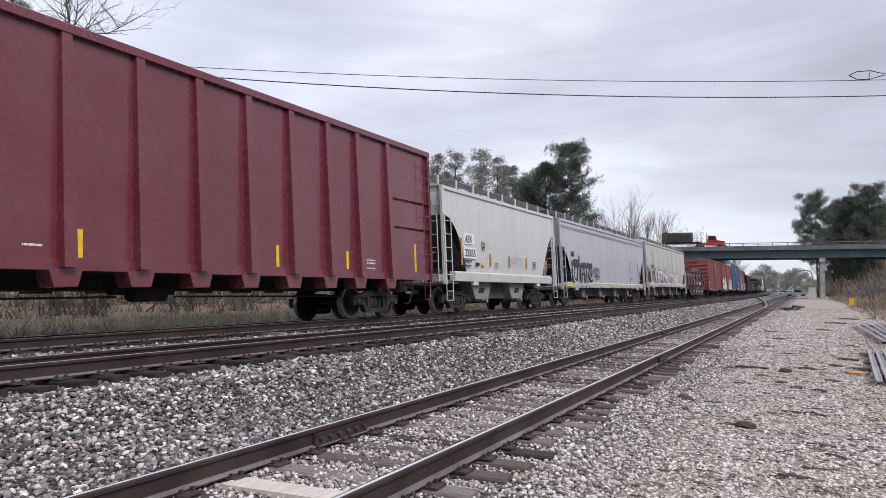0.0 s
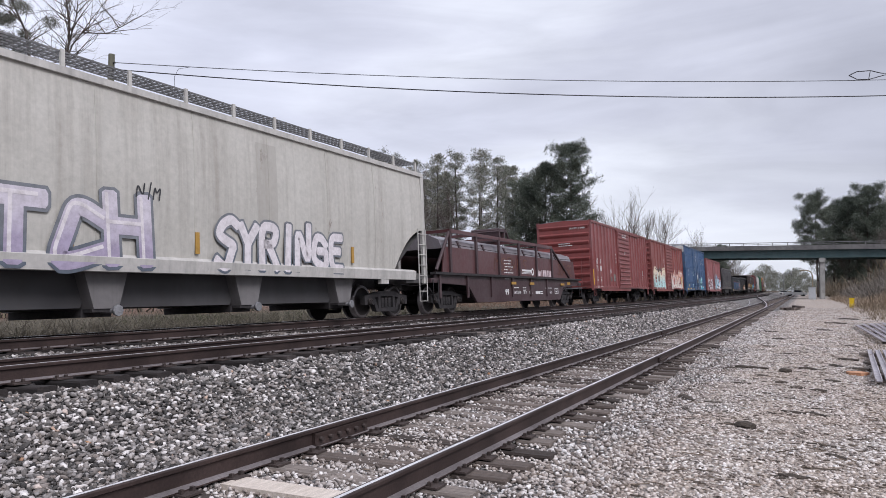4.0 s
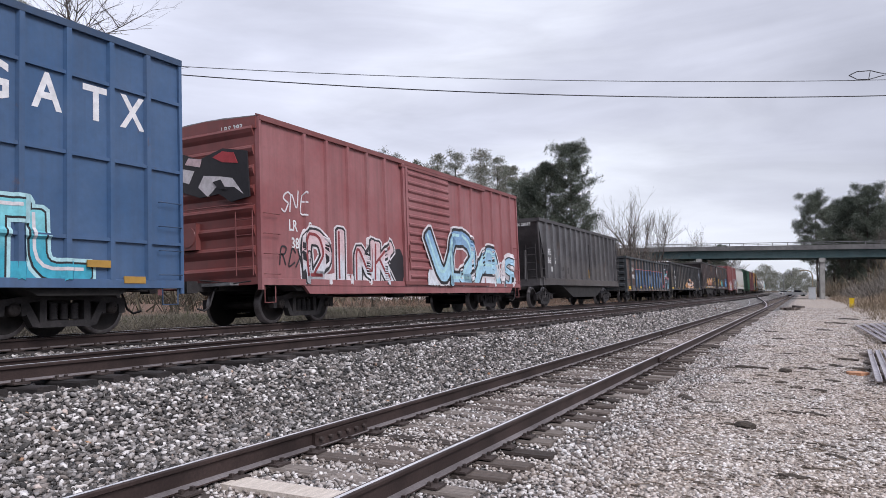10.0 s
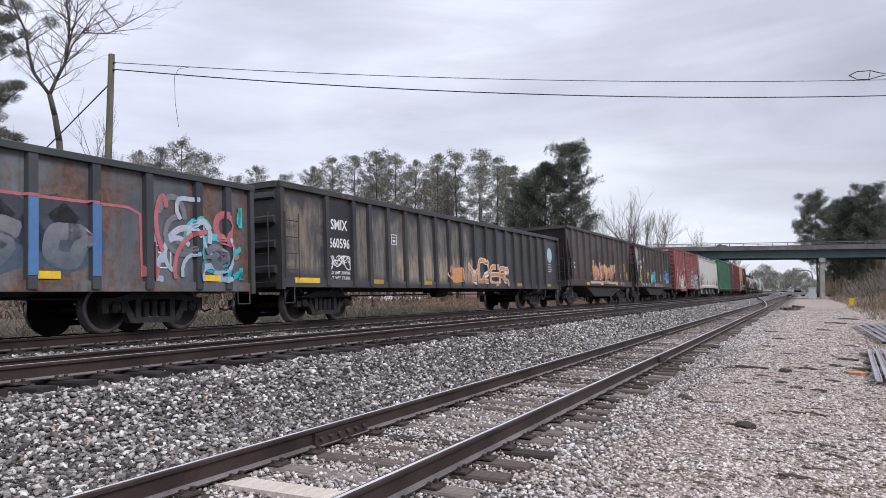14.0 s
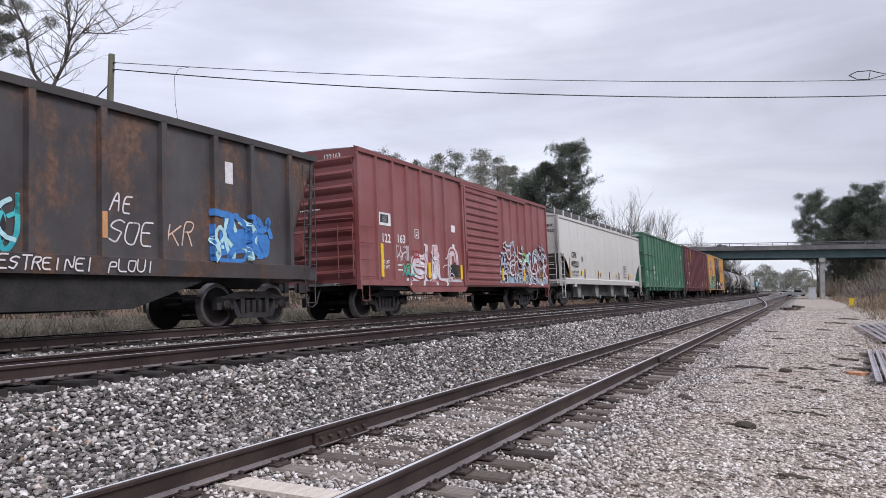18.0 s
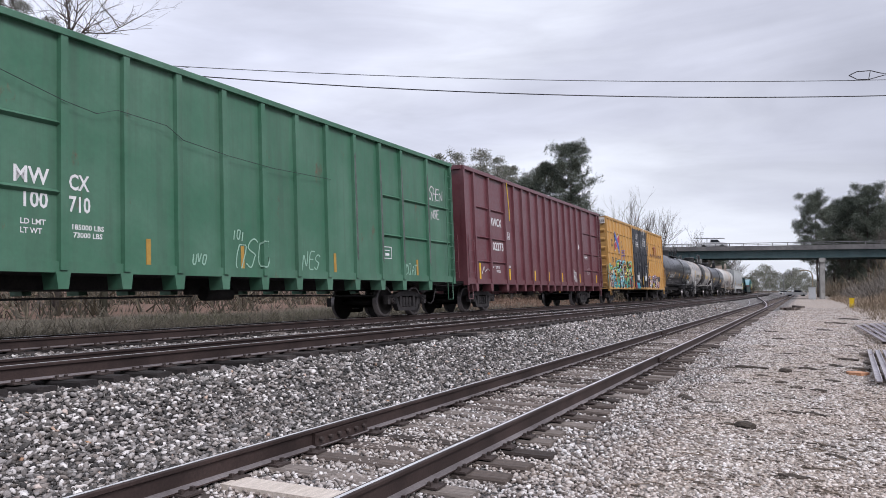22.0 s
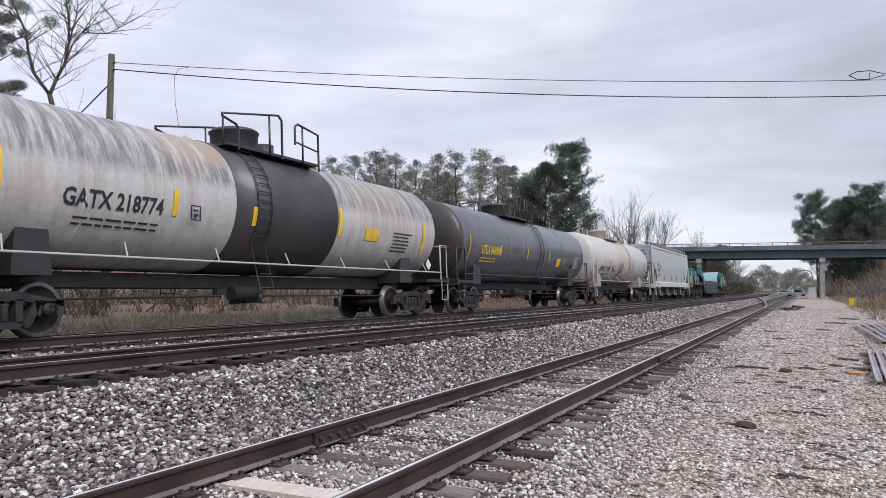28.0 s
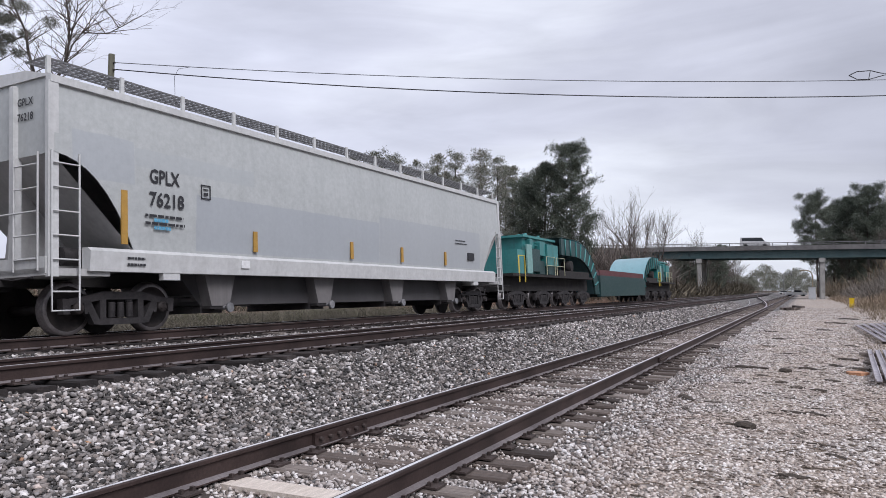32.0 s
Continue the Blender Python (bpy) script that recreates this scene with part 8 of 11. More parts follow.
lettering(car, "GATX 218774", -5.64, 2.15, 0.42, BLACK_LETTER, around=ar, span=2.07)
bars(car, -5.38, 1.98, 1.9, 2, BLACK_LETTER, h=0.05, around=ar)
label_plate(car, -2.9, 2.11, 0.25, 0.3, BLACK_LETTER, -1.44)
tank_stripe(car, -3.35, 2.16, 2.66, 0.12, YELLOW_TAPE, ar)
tank_stripe(car, 2.1, 2.13, 2.85, 0.13, YELLOW_TAPE, ar)
tank_stripe(car, -1.15, 2.14, 2.55, 0.13, YELLOW_TAPE, (ar[0], ar[1] + 0.012))
tank_stripe(car, -6.8, 2.0, 2.9, 0.14, YELLOW_TAPE, ar)
tank_stripe(car, 6.6, 1.9, 2.8, 0.15, YELLOW_TAPE, ar)
tank_stripe(car, 3.35, 2.11, 2.44, 0.7, YELLOW_LETTER, ar, "notice_plate")
bars(car, 4.85, 2.42, 1.1, 6, BLACK_LETTER, h=0.06, gap=0.04, around=ar)
bars(car, -h + 0.45, 3.5, 0.9, 1, BLACK_LETTER, 0.1, 0.12, 0.05, "end")
placard(car, -7.2, 1.62, -1.46, WHITE_LETTER)
placard(car, 6.9, 1.55, -1.45, WHITE_LETTER)

GREY_TANK = paint("slate_grey_tank_paint", (0.085, 0.09, 0.105), 0.32, 0.25, 0.6, grime=(0.20, 0.20, 0.21), dent=0.12)
car, h, ar = tank_car("slate grey tank car with yellow lettering and a rusty end", 384.95, 401.3, GREY_TANK, BLACK_FIT, zc=2.58, rad=1.44, head=0.2, inset=1.85, jacket=(-3.2, -1.2, 1.6, 3.8), dome_x=-0.75, ladder_x=0.7)
lettering(car, "UTLX 666069", -5.9, 2.12, 0.45, YELLOW_LETTER, around=ar, span=1.8)
bars(car, -5.85, 1.98, 1.6, 2, YELLOW_LETTER, h=0.06, around=ar)
bars(car, -3.3, 2.45, 0.55, 4, plain("rust_print", (0.35, 0.16, 0.05), 0.6), h=0.05, around=ar)
for x in (-4.1, -1.05, 1.85, 4.15):
    tank_stripe(car, x, 2.08 if x < 4 else 2.0, 2.5 if x < 4 else 2.3, 0.10, YELLOW_TAPE, ar)
tank_stripe(car, -7.03, 1.83, 2.74, 0.13, OCHRE_TAPE, ar)
tank_stripe(car, 3.07, 1.89, 2.26, 0.53, YELLOW_TAPE, ar, "notice_plate")
tank_stripe(car, 5.37, 1.85, 2.05, 0.35, BLACK_LETTER, ar, "notice_plate")
bars(car, 5.9, 2.43, 0.65, 6, WHITE_LETTER, h=0.05, around=ar)
RUST_HEAD = paint("rusty_black_head_paint", (0.030, 0.022, 0.020), 0.5, 0.35, 0.4, rust=0.35, dent=0.1)
lath = [(-(h - 0.2) - 0.012, 0.0)] + [(-(h - 0.2) - 0.012 + 0.45 * (1 - math.cos(a)), 1.45 * math.sin(a)) for a in [math.pi / 2 * i / 8 for i in range(1, 9)]]
part("tank_head", Geo().lathe(lath, "x", (0, 0, 2.58), 48), RUST_HEAD, car, "rusty black tank head")
lettering(car, "UTLX 666069", -h + 0.22, 3.3, 0.22, YELLOW_LETTER, 0.75, 0.95, face="end")

CREAM_TANK = paint("cream_white_tank_paint", (0.55, 0.53, 0.51), 0.48, 0.3, 0.3, grime=(0.24, 0.15, 0.08), dent=0.12, patches=[(-1.7, 0.75, 1.2, 4.6, (0.50, 0.36, 0.22), 0.5)])
CREAM_FIT = paint("cream_fittings_paint", (0.40, 0.33, 0.27), 0.55, 0.3, 0.5, rust=0.15)
car, h, ar = tank_car("cream white tank car with an ochre-stained middle", 402.55, 418.6, CREAM_TANK, CREAM_FIT, zc=2.70, rad=1.46, rail_mat=WHITE_FIT, jacket=(-5.0, -2.4, 2.6, 5.2), dome_x=-0.76, head=0.3, inset=2.0, ladder_x=1.2)
lettering(car, "DOWX 71105", -6.03, 1.92, 0.43, BLACK_LETTER, around=ar, span=2.26)
bars(car, -6.0, 1.80, 2.2, 2, BLACK_LETTER, h=0.035, around=ar)
lettering(car, "DOWX 71105", -h + 0.36, 3.4, 0.22, BLACK_LETTER, 0.65, 0.95, face="end")
bars(car, -h + 0.33, 3.28, 0.9, 3, BLACK_LETTER, 0.6, 0.06, 0.06, "end")
for x, z, k in ((-7.3, 1.66, 0.84), (-3.8, 2.07, 0.44), (-1.65, 2.1, 0.4), (1.5, 2.08, 0.42), (4.4, 2.08, 0.42), (7.0, 1.7, 0.8)):
    tank_stripe(car, x, z, z + k, 0.12, OCHRE_TAPE, ar)
label_plate(car, -3.4, 1.95, 0.26, 0.3, BLACK_LETTER, -1.40)
PALE_PANEL = plain("pale_print_panel", (0.55, 0.53, 0.5), 0.6)
tank_stripe(car, 2.3, 2.0, 2.9, 0.6, PALE_PANEL, ar, "print_panel")
tank_stripe(car, 6.2, 2.0, 2.9, 0.7, PALE_PANEL, ar, "print_panel")
bars(car, 2.35, 2.8, 0.5, 8, BLACK_LETTER, h=0.05, gap=0.06, around=(ar[0], ar[1] + 0.008))
bars(car, 6.25, 2.8, 0.6, 8, BLACK_LETTER, h=0.05, gap=0.06, around=(ar[0], ar[1] + 0.008))
bars(car, -3.15, 2.06, 1.4, 3, BLACK_LETTER, h=0.05, around=ar)
DOW_SIDE = lambda x, z: ar[1] * math.sqrt(max(0.05, 1 - ((z - ar[0]) / ar[1]) ** 2))
spray(car, "IB", -1.5, 1.68, 0.72, 0.6, None, spray_paint("dull_blue_spray", (0.14, 0.18, 0.34)), DOW_SIDE, 0.13, 0.0, None, None, seed=91, label="dull blue sprayed letters")
GREY_SCRAWL = spray_paint("grey_scrawl_spray", (0.34, 0.33, 0.34))
scrawl(car, "SOISE", -5.6, 2.2, 0.4, GREY_SCRAWL, DOW_SIDE, 0.36, 0.025, 92)
scrawl(car, "ENO", -3.2, 2.15, 0.3, GREY_SCRAWL, DOW_SIDE, 0.3, 0.025, 93)
placard(car, 7.1, 1.6, -1.45, WHITE_LETTER)
placard(car, 0.9, 1.75, -h + 0.4, WHITE_LETTER, face="end")

# ---------------------------------------------------------------- coil car
COIL_RED = paint("maroon_coil_car_paint", (0.088, 0.022, 0.024), 0.5, 0.35, 0.5, rust=0.16)
COIL_DARK = paint("dark_maroon_sill_paint", (0.044, 0.016, 0.020), 0.55, 0.3, 0.5, rust=0.1)
HOOD = paint("dull_silver_hood_paint", (0.20, 0.18, 0.195), 0.4, 0.3, 0.5, rust=0.12, grime=(0.12, 0.06, 0.05))
car, h = new_car("coil_car", "maroon coil car with a silver hood and tubular guard rails", 74.4, 91.3)
running_gear(car, h, 1.8, 0.8, 0.35)
for s in (-1, 1):
    part("deep_sill", Geo().prism([(-h + 2.9, 0.92), (-h + 3.6, 0.32), (h - 3.6, 0.32), (h - 2.9, 0.92), (h - 0.3, 1.0), (h - 0.3, 1.26), (-h + 0.3, 1.26), (-h + 0.3, 1.0)], "y", min(s * 1.32, s * 1.40), max(s * 1.32, s * 1.40)), COIL_DARK, car)
    part("deck_edge", Geo().box(-h + 0.2, h - 0.2, min(s * 1.30, s * 1.52), max(s * 1.30, s * 1.52), 1.26, 1.34), GREY_IRON, car)
    part("trough_side", Geo().prism([(-h + 0.9, 1.34), (h - 0.9, 1.34), (h - 1.1, 2.2), (-h + 1.1, 2.2)], "y", min(s * 1.36, s * 1.40), max(s * 1.36, s * 1.40)), COIL_RED, car)
    for x in (-7.0, -4.85, -2.7, -0.54, 1.62, 3.76):
        part("guard_post", Geo().box(x - 0.07, x + 0.07, min(s * 1.40, s * 1.47), max(s * 1.40, s * 1.47), 1.34, 2.78), COIL_DARK, car)
        part("sill_rib", Geo().box(x - 0.9, x - 0.78, min(s * 1.40, s * 1.46), max(s * 1.40, s * 1.46), 0.5, 1.26), COIL_DARK, car)
    part("guard_rail", Geo().box(-7.07, 3.83, min(s * 1.36, s * 1.47), max(s * 1.36, s * 1.47), 2.68, 2.8), COIL_RED, car)
    for e in (-1, 1):
        x = 3.76 if e > 0 else -7.0
        part("guard_brace", Geo().path([(x, s * 1.42, 2.74), (6.4 if e > 0 else -h + 0.4, s * 1.42, 1.4)], 0.06, 6), COIL_DARK, car)
    part("hood_cable", Geo().path([(-h + 1.2, s * 1.42, 2.3), (-3, s * 1.43, 2.24), (0, s * 1.43, 2.27), (3, s * 1.43, 2.22), (h - 1.2, s * 1.42, 2.28)], 0.012, 5), DARK_IRON, car)
for x in (-7.0, -4.85, -2.7, -0.54, 1.62, 3.76):
    part("cross_beam", Geo().box(x - 0.06, x + 0.06, -1.4, 1.4, 2.69, 2.79), COIL_RED, car)
    part("hood_strap", Geo().prism([(-1.33, 2.18), (-1.22, 2.47), (-1.14, 2.47), (-1.25, 2.15)], "x", x + 1.0, x + 1.12), COIL_DARK, car)
part("hood", Geo().prism([(-1.30, 2.15), (1.30, 2.15), (1.18, 2.45), (0.8, 2.62), (0, 2.68), (-0.8, 2.62), (-1.18, 2.45)], "x", -h + 1.1, h - 1.1), HOOD, car, "dull silver hood over the coils")
part("lifting_bracket", Geo().prism([(-0.95, 3.22), (-0.1, 3.22), (-0.02, 3.34), (-0.85, 3.36)], "y", -0.75, 0.5).prism([(-0.85, 2.8), (-0.72, 2.8), (-0.78, 3.3), (-0.92, 3.3)], "y", -0.75, 0.5).prism([(-0.45, 2.8), (-0.3, 2.8), (-0.15, 3.3), (-0.3, 3.3)], "y", -0.75, 0.5).path([(-0.05, -0.7, 3.28), (0.45, -0.7, 2.8)], 0.05, 6), COIL_DARK, car)
part("trough_floor", Geo().box(-h + 0.3, h - 0.3, -1.36, 1.36, 1.15, 1.26), DARK_IRON, car)
for s in (-1, 1):
    part("end_platform", Geo().box(min(s * h, s * (h - 0.6)), max(s * h, s * (h - 0.6)), -1.42, 1.42, 1.0, 1.14), COIL_DARK, car)
    part("brake_stand", Geo().rod((s * (h - 0.3), 0.6, 1.1), (s * (h - 0.3), 0.6, 1.9), 0.09, 8), GREY_IRON, car)
    stirrup(car, s * h - (0.45 if s > 0 else -0.1), GREY_IRON, 0.45, 1.1, y=-1.45)
COIL_SIDE = relief(1.40)
DULL_OCHRE = spray_paint("dull_ochre_spray", (0.125, 0.05, 0.032))
scrawl(car, "SOWSE", 4.7, 1.5, 0.55, DULL_OCHRE, COIL_SIDE, 0.46, 0.06, 101)
scrawl(car, "MSOWES", -3.1, 1.55, 0.5, DULL_OCHRE, COIL_SIDE, 0.6, 0.05, 102)
lettering(car, "99", -2.15, 0.58, 0.32, WHITE_LETTER, -1.41, span=0.40)
for tx, x, w in (("LD LMT 216100", -1.4, 1.0), ("NEW 11-95", -0.1, 0.4), ("GBSR", 0.6, 0.4), ("G52V", 3.34, 0.32)):
    lettering(car, tx, x, 0.62, 0.16, WHITE_LETTER, -1.41, span=w)
part("logo_bars", Geo().box(1.42, 2.0, -1.412, -1.40, 0.60, 0.72).box(2.05, 2.36, -1.412, -1.40, 0.60, 0.64).box(2.05, 2.36, -1.412, -1.40, 0.68, 0.72), WHITE_LETTER, car, "white worn mark")
part("slogan_mark", Geo().box(-0.2, 1.05, -1.412, -1.40, 1.50, 1.52).box(-0.15, 0.95, -1.412, -1.40, 1.55, 1.63).box(-0.2, 1.05, -1.412, -1.40, 1.45, 1.465).lathe([(0, 0.16), (0, 0.08)], "y", (1.12, -1.413, 1.55), 18), WHITE_LETTER, car, "white worn slogan and ring mark")
FADED_MARK = plain("pinkish_white_lettering", (0.62, 0.52, 0.54), 0.6)
for k, w in enumerate((0.34, 0.26, 0.12, 0.12, 0.26, 0.28, 0.12, 0.22, 0.22, 0.28)):
    part("letter_block", Geo().box(1.74 + 0.197 * k, 1.74 + 0.197 * k + w * 0.5, -1.412, -1.40, 1.38, 1.60 if 0 < k < 3 else 1.66), FADED_MARK, car, "pinkish white block of a worn mark")
for x, w, n in ((-1.4, 1.0, 1), (-0.15, 0.45, 2), (2.75, 1.1, 1)):
    bars(car, x, 0.88, w, n, WHITE_LETTER, -1.41, 0.05, 0.05)
label_plate(car, 4.1, 0.6, 0.5, 0.26, WHITE_LETTER, -1.41)
bars(car, -2.15, 1.95, 1.0, 7, WHITE_LETTER, -1.405, 0.05, 0.07)
for x in (-1.58, 0.58, 4.9):
    stripe(car, x, 0.99, 0.5, 0.10, OCHRE_TAPE, -1.475)
part("notice", Geo().box(6.1, 6.55, -1.42, -1.40, 1.04, 1.16), OCHRE_TAPE, car, "yellow notice plate")

# ---------------------------------------------------------------- heavy-duty depressed-centre car
TEAL = paint("teal_green_paint", (0.022, 0.22, 0.215), 0.45, 0.4, 0.6, rust=0.10)
TEAL_DARK = paint("dark_teal_girder_paint", (0.012, 0.052, 0.052), 0.5, 0.08, 0.3)
# teal whitened: sky light on the curved plates put into the colour
TEAL_LIGHT = paint("sky_lit_teal_plate_paint", (0.20, 0.39, 0.43), 0.4, 0.3, 0.3)
PALE_RAIL = plain("pale_yellow_railing", (0.42, 0.42, 0.28), 0.5)
YELLOW_RAIL = plain("yellow_grab_rail", (0.55, 0.42, 0.06), 0.5)
PALE_DOOR = plain("pale_teal_door", (0.20, 0.36, 0.34), 0.5)
car, h = new_car("heavy_duty_car", "teal depressed-centre heavy-duty flat car with many axles", 439.7, 480.7)
for s in (-1, 1):
    for k in range(4):
        truck(car, s * (h - 1.7 - 3.35 * k), 1.7)
    c = part("coupler", COUPLER, None, car)
    c.matrix_basis = pose(s * h, 0, 0, 0, 0, 0 if s < 0 else 180)
    part("span_bolster", Geo().box(min(s * (h - 0.4), s * (h - 13.2)), max(s * (h - 0.4), s * (h - 13.2)), -0.9, 0.9, 0.75, 1.35), DARK_IRON, car)
    part("end_deck", Geo().box(min(s * (h - 0.3), s * (h - 12.5)), max(s * (h - 0.3), s * (h - 12.5)), -1.42, 1.42, 1.35, 1.46), DARK_IRON, car)
    sweep = [math.pi / 2 * i / 10 for i in range(11)]
    curve = [(h - 7.4, 3.3)] + [(h - 9.7 - 4.5 * math.sin(a), 0.55 + 2.75 * math.cos(a)) for a in sweep]
    inner = [(h - 9.7 - 3.75 * math.sin(a), 0.55 + 1.95 * math.cos(a)) for a in reversed(sweep)] + [(h - 7.4, 2.5)]
    for yy in (-1.25, 1.25):
        part("gooseneck_web", Geo().prism([(s * p[0], p[1]) for p in curve + inner], "y", yy - 0.05, yy + 0.05), TEAL_DARK, car)
    vs = [(s * p[0], yy, p[1] + d) for d in (0.02, 0.06) for p in curve for yy in (-1.32, 1.32)]
    k = len(curve)
    fs = [(2 * i, 2 * i + 1, 2 * i + 3, 2 * i + 2) for i in range(k - 1)] + [(2 * k + 2 * i, 2 * k + 2 * i + 2, 2 * k + 2 * i + 3, 2 * k + 2 * i + 1) for i in range(k - 1)]
    part("gooseneck_plate", Geo().add(vs, fs, True), TEAL_LIGHT, car, "pale teal curved top plate")
    for x in (h - 8.0, h - 8.9):
        part("web_stiffener", Geo().rod((s * x, -1.32, 2.5), (s * x, -1.32, 3.3), 0.04, 5), TEAL, car)
    for i in range(7):
        a = math.pi / 2 * (i + 0.2) / 7.4
        part("web_stiffener", Geo().path([(s * (h - 9.7 - 4.5 * math.sin(a)), -1.32, 0.55 + 2.75 * math.cos(a)), (s * (h - 9.7 - 3.75 * math.sin(a)), -1.32, 0.55 + 1.95 * math.cos(a))], 0.045, 5), TEAL, car)
    part("lower_frame", Geo().box(min(s * (h - 7.2), s * (h - 12.6)), max(s * (h - 7.2), s * (h - 12.6)), -1.2, 1.2, 1.46, 1.75), DARK_IRON, car)
    part("hose_reel", Geo().rod((s * (h - 9.4), -1.2, 2.0), (s * (h - 9.4), -0.7, 2.0), 0.28, 12), DARK_IRON, car)
    a, b = sorted((s * (h - 0.9), s * (h - 8.4)))
    part("machinery_house", Geo().box(a + 1.9, b - 1.5, -0.95, 0.95, 1.46, 3.1), TEAL, car)
    for k, (p, q, z0, z1, out, m) in enumerate(((3.5, 4.25, 2.35, 3.0, 1.22, TEAL), (4.4, 5.3, 1.5, 2.2, 1.28, TEAL_DARK), (2.35, 2.75, 2.7, 3.05, 1.15, TEAL), (5.4, 5.75, 1.5, 3.0, 1.12, TEAL_DARK), (3.5, 4.2, 1.5, 2.1, 1.18, TEAL_DARK))):
        part("equipment_box", Geo().prism([(a + p, z0), (a + q, z0), (a + q, z1 - 0.06), (a + q - 0.06, z1), (a + p + 0.06, z1), (a + p, z1 - 0.06)], "y", -out, -0.95), m, car)
    for z in (1.75, 2.3, 2.75):
        part("conduit", Geo().path([(a + 1.7, -1.08, z), (a + 3.2, -1.10, z + 0.05), (a + 5.6, -1.06, z - 0.1)], 0.03, 5), TEAL_DARK if z < 2.5 else TEAL, car)
    part("louvre_panel", Geo().box(a + 4.45, a + 5.25, -0.985, -0.95, 2.4, 2.95), DARK_IRON, car, "dark louvred opening")
    part("house_roof", Geo().box(a + 1.7, b - 1.3, -1.1, 1.1, 3.1, 3.2), TEAL, car)
    part("engine_box", Geo().box(b - 3.2, b - 1.6, -1.3, -0.95, 1.9, 2.9), TEAL, car)
    part("engine_box", Geo().box(a + 2.3, a + 3.4, -1.25, -0.95, 1.6, 2.6), TEAL_DARK, car)
    part("cabinet", Geo().box(a + 0.6, a + 1.5, -1.2, 1.2, 1.46, 2.5), TEAL, car, "teal equipment cabinet")
    part("cabinet_door", Geo().box(a + 1.55, a + 2.2, -1.3, -1.24, 1.5, 2.75), PALE_DOOR, car, "pale teal door")
    for x in (a + 3.9, a + 5.4):
        part("railing", Geo().path([(x, -1.38, 1.46), (x, -1.38, 2.3), (x + 1.2, -1.38, 2.3), (x + 1.2, -1.38, 1.46)], 0.02, 6).path([(x, -1.38, 1.9), (x + 1.2, -1.38, 1.9)], 0.016, 6), PALE_RAIL, car, "pale yellow railing")
    part("grab_rail", Geo().path([(a + 0.2, -1.4, 1.1), (a + 0.2, -1.4, 2.2), (a + 0.9, -1.4, 2.2), (a + 0.9, -1.4, 1.1)], 0.03, 6), YELLOW_RAIL, car, "yellow grab rail")
    for i in range(5):
        x = a + 3.0 + 0.9 * i
        part("roof_pipe", Geo().rod((x, -0.4, 3.2), (x, -0.4, 3.35 + 0.1 * (i % 2)), 0.08, 8), TEAL, car)
for yy in (-1.3, 1.3):
    part("deck_girder", Geo().box(-6.3, 6.3, yy - 0.12, yy + 0.12, 0.42, 1.62), TEAL_DARK, car)
part("deck_plate", Geo().box(-6.3, 6.3, -1.4, 1.4, 1.0, 1.12), TEAL_DARK, car)
part("deck_coaming", Geo().box(-6.1, 6.3, 0.95, 1.05, 1.62, 2.25).box(-6.1, 6.3, -1.34, -1.28, 1.62, 1.95), paint("oxide_coaming_paint", (0.10, 0.018, 0.022), 0.6, 0.3, 0.4), car, "dull red deck coaming")


# ---------------------------------------------------------------- road overpass
CONCRETE = rough_stuff("weathered_concrete", (0.26, 0.25, 0.235), (0.42, 0.41, 0.39), 0.8, 0.9, 0.3, 0.02, 0, 9)
PARAPET = rough_stuff("stained_parapet_concrete", (0.12, 0.115, 0.115), (0.21, 0.205, 0.20), 0.5, 0.9, 0.3, 0.02, 0, 9)
GIRDER = paint("grey_green_girder_paint", (0.05, 0.10, 0.105), 0.6, 0.3, 0.4, rust=0.05)
ASPHALT = rough_stuff("grey_asphalt", (0.045, 0.045, 0.047), (0.075, 0.073, 0.072), 2, 0.9, 0.3, 0.01, 0, 10)
bridge = thing("overpass", "grey-green steel girder road overpass on concrete piers", "bridge", kind="")
BX0, BX1 = 155.0, 166.0
for x in (BX0 + 0.6, BX0 + 3.9, BX1 - 3.9, BX1 - 0.6):
    part("girder", Geo().box(x - 0.04, x + 0.04, -28, 46, 7.75, 9.1).box(x - 0.22, x + 0.22, -28, 46, 7.6, 7.75).box(x - 0.22, x + 0.22, -28, 46, 9.0, 9.12), GIRDER, bridge)
    part("bearing", Geo().box(x - 0.2, x + 0.2, -3.7, -3.1, 7.5, 7.6).box(x - 0.2, x + 0.2, 18.4, 19.0, 7.5, 7.6), CONCRETE, bridge)
for i in range(24):
    part("girder_stiffener", Geo().box(BX0 + 0.46, BX0 + 0.56, -26 + i * 3.1, -25.97 + i * 3.1, 7.75, 9.1), GIRDER, bridge)
part("deck", Geo().box(BX0, BX1, -750, 750, 9.12, 9.72), PARAPET, bridge)
part("road_surface", Geo().box(BX0 + 0.5, BX1 - 0.5, -750, 750, 9.72, 9.78), ASPHALT, bridge)
for x in (BX0, BX1 - 0.3):
    part("parapet", Geo().box(x, x + 0.3, -60, 70, 9.72, 10.0), PARAPET, bridge)
    part("handrail", Geo().box(x + 0.05, x + 0.2, -60, 70, 10.48, 10.60).box(x + 0.12, x + 0.18, -60, 70, 10.22, 10.27), GALV, bridge)
    for i in range(50):
        part("rail_post", Geo().box(x + 0.08, x + 0.22, -60 + i * 2.6, -59.86 + i * 2.6, 10.0, 10.56), GALV, bridge)
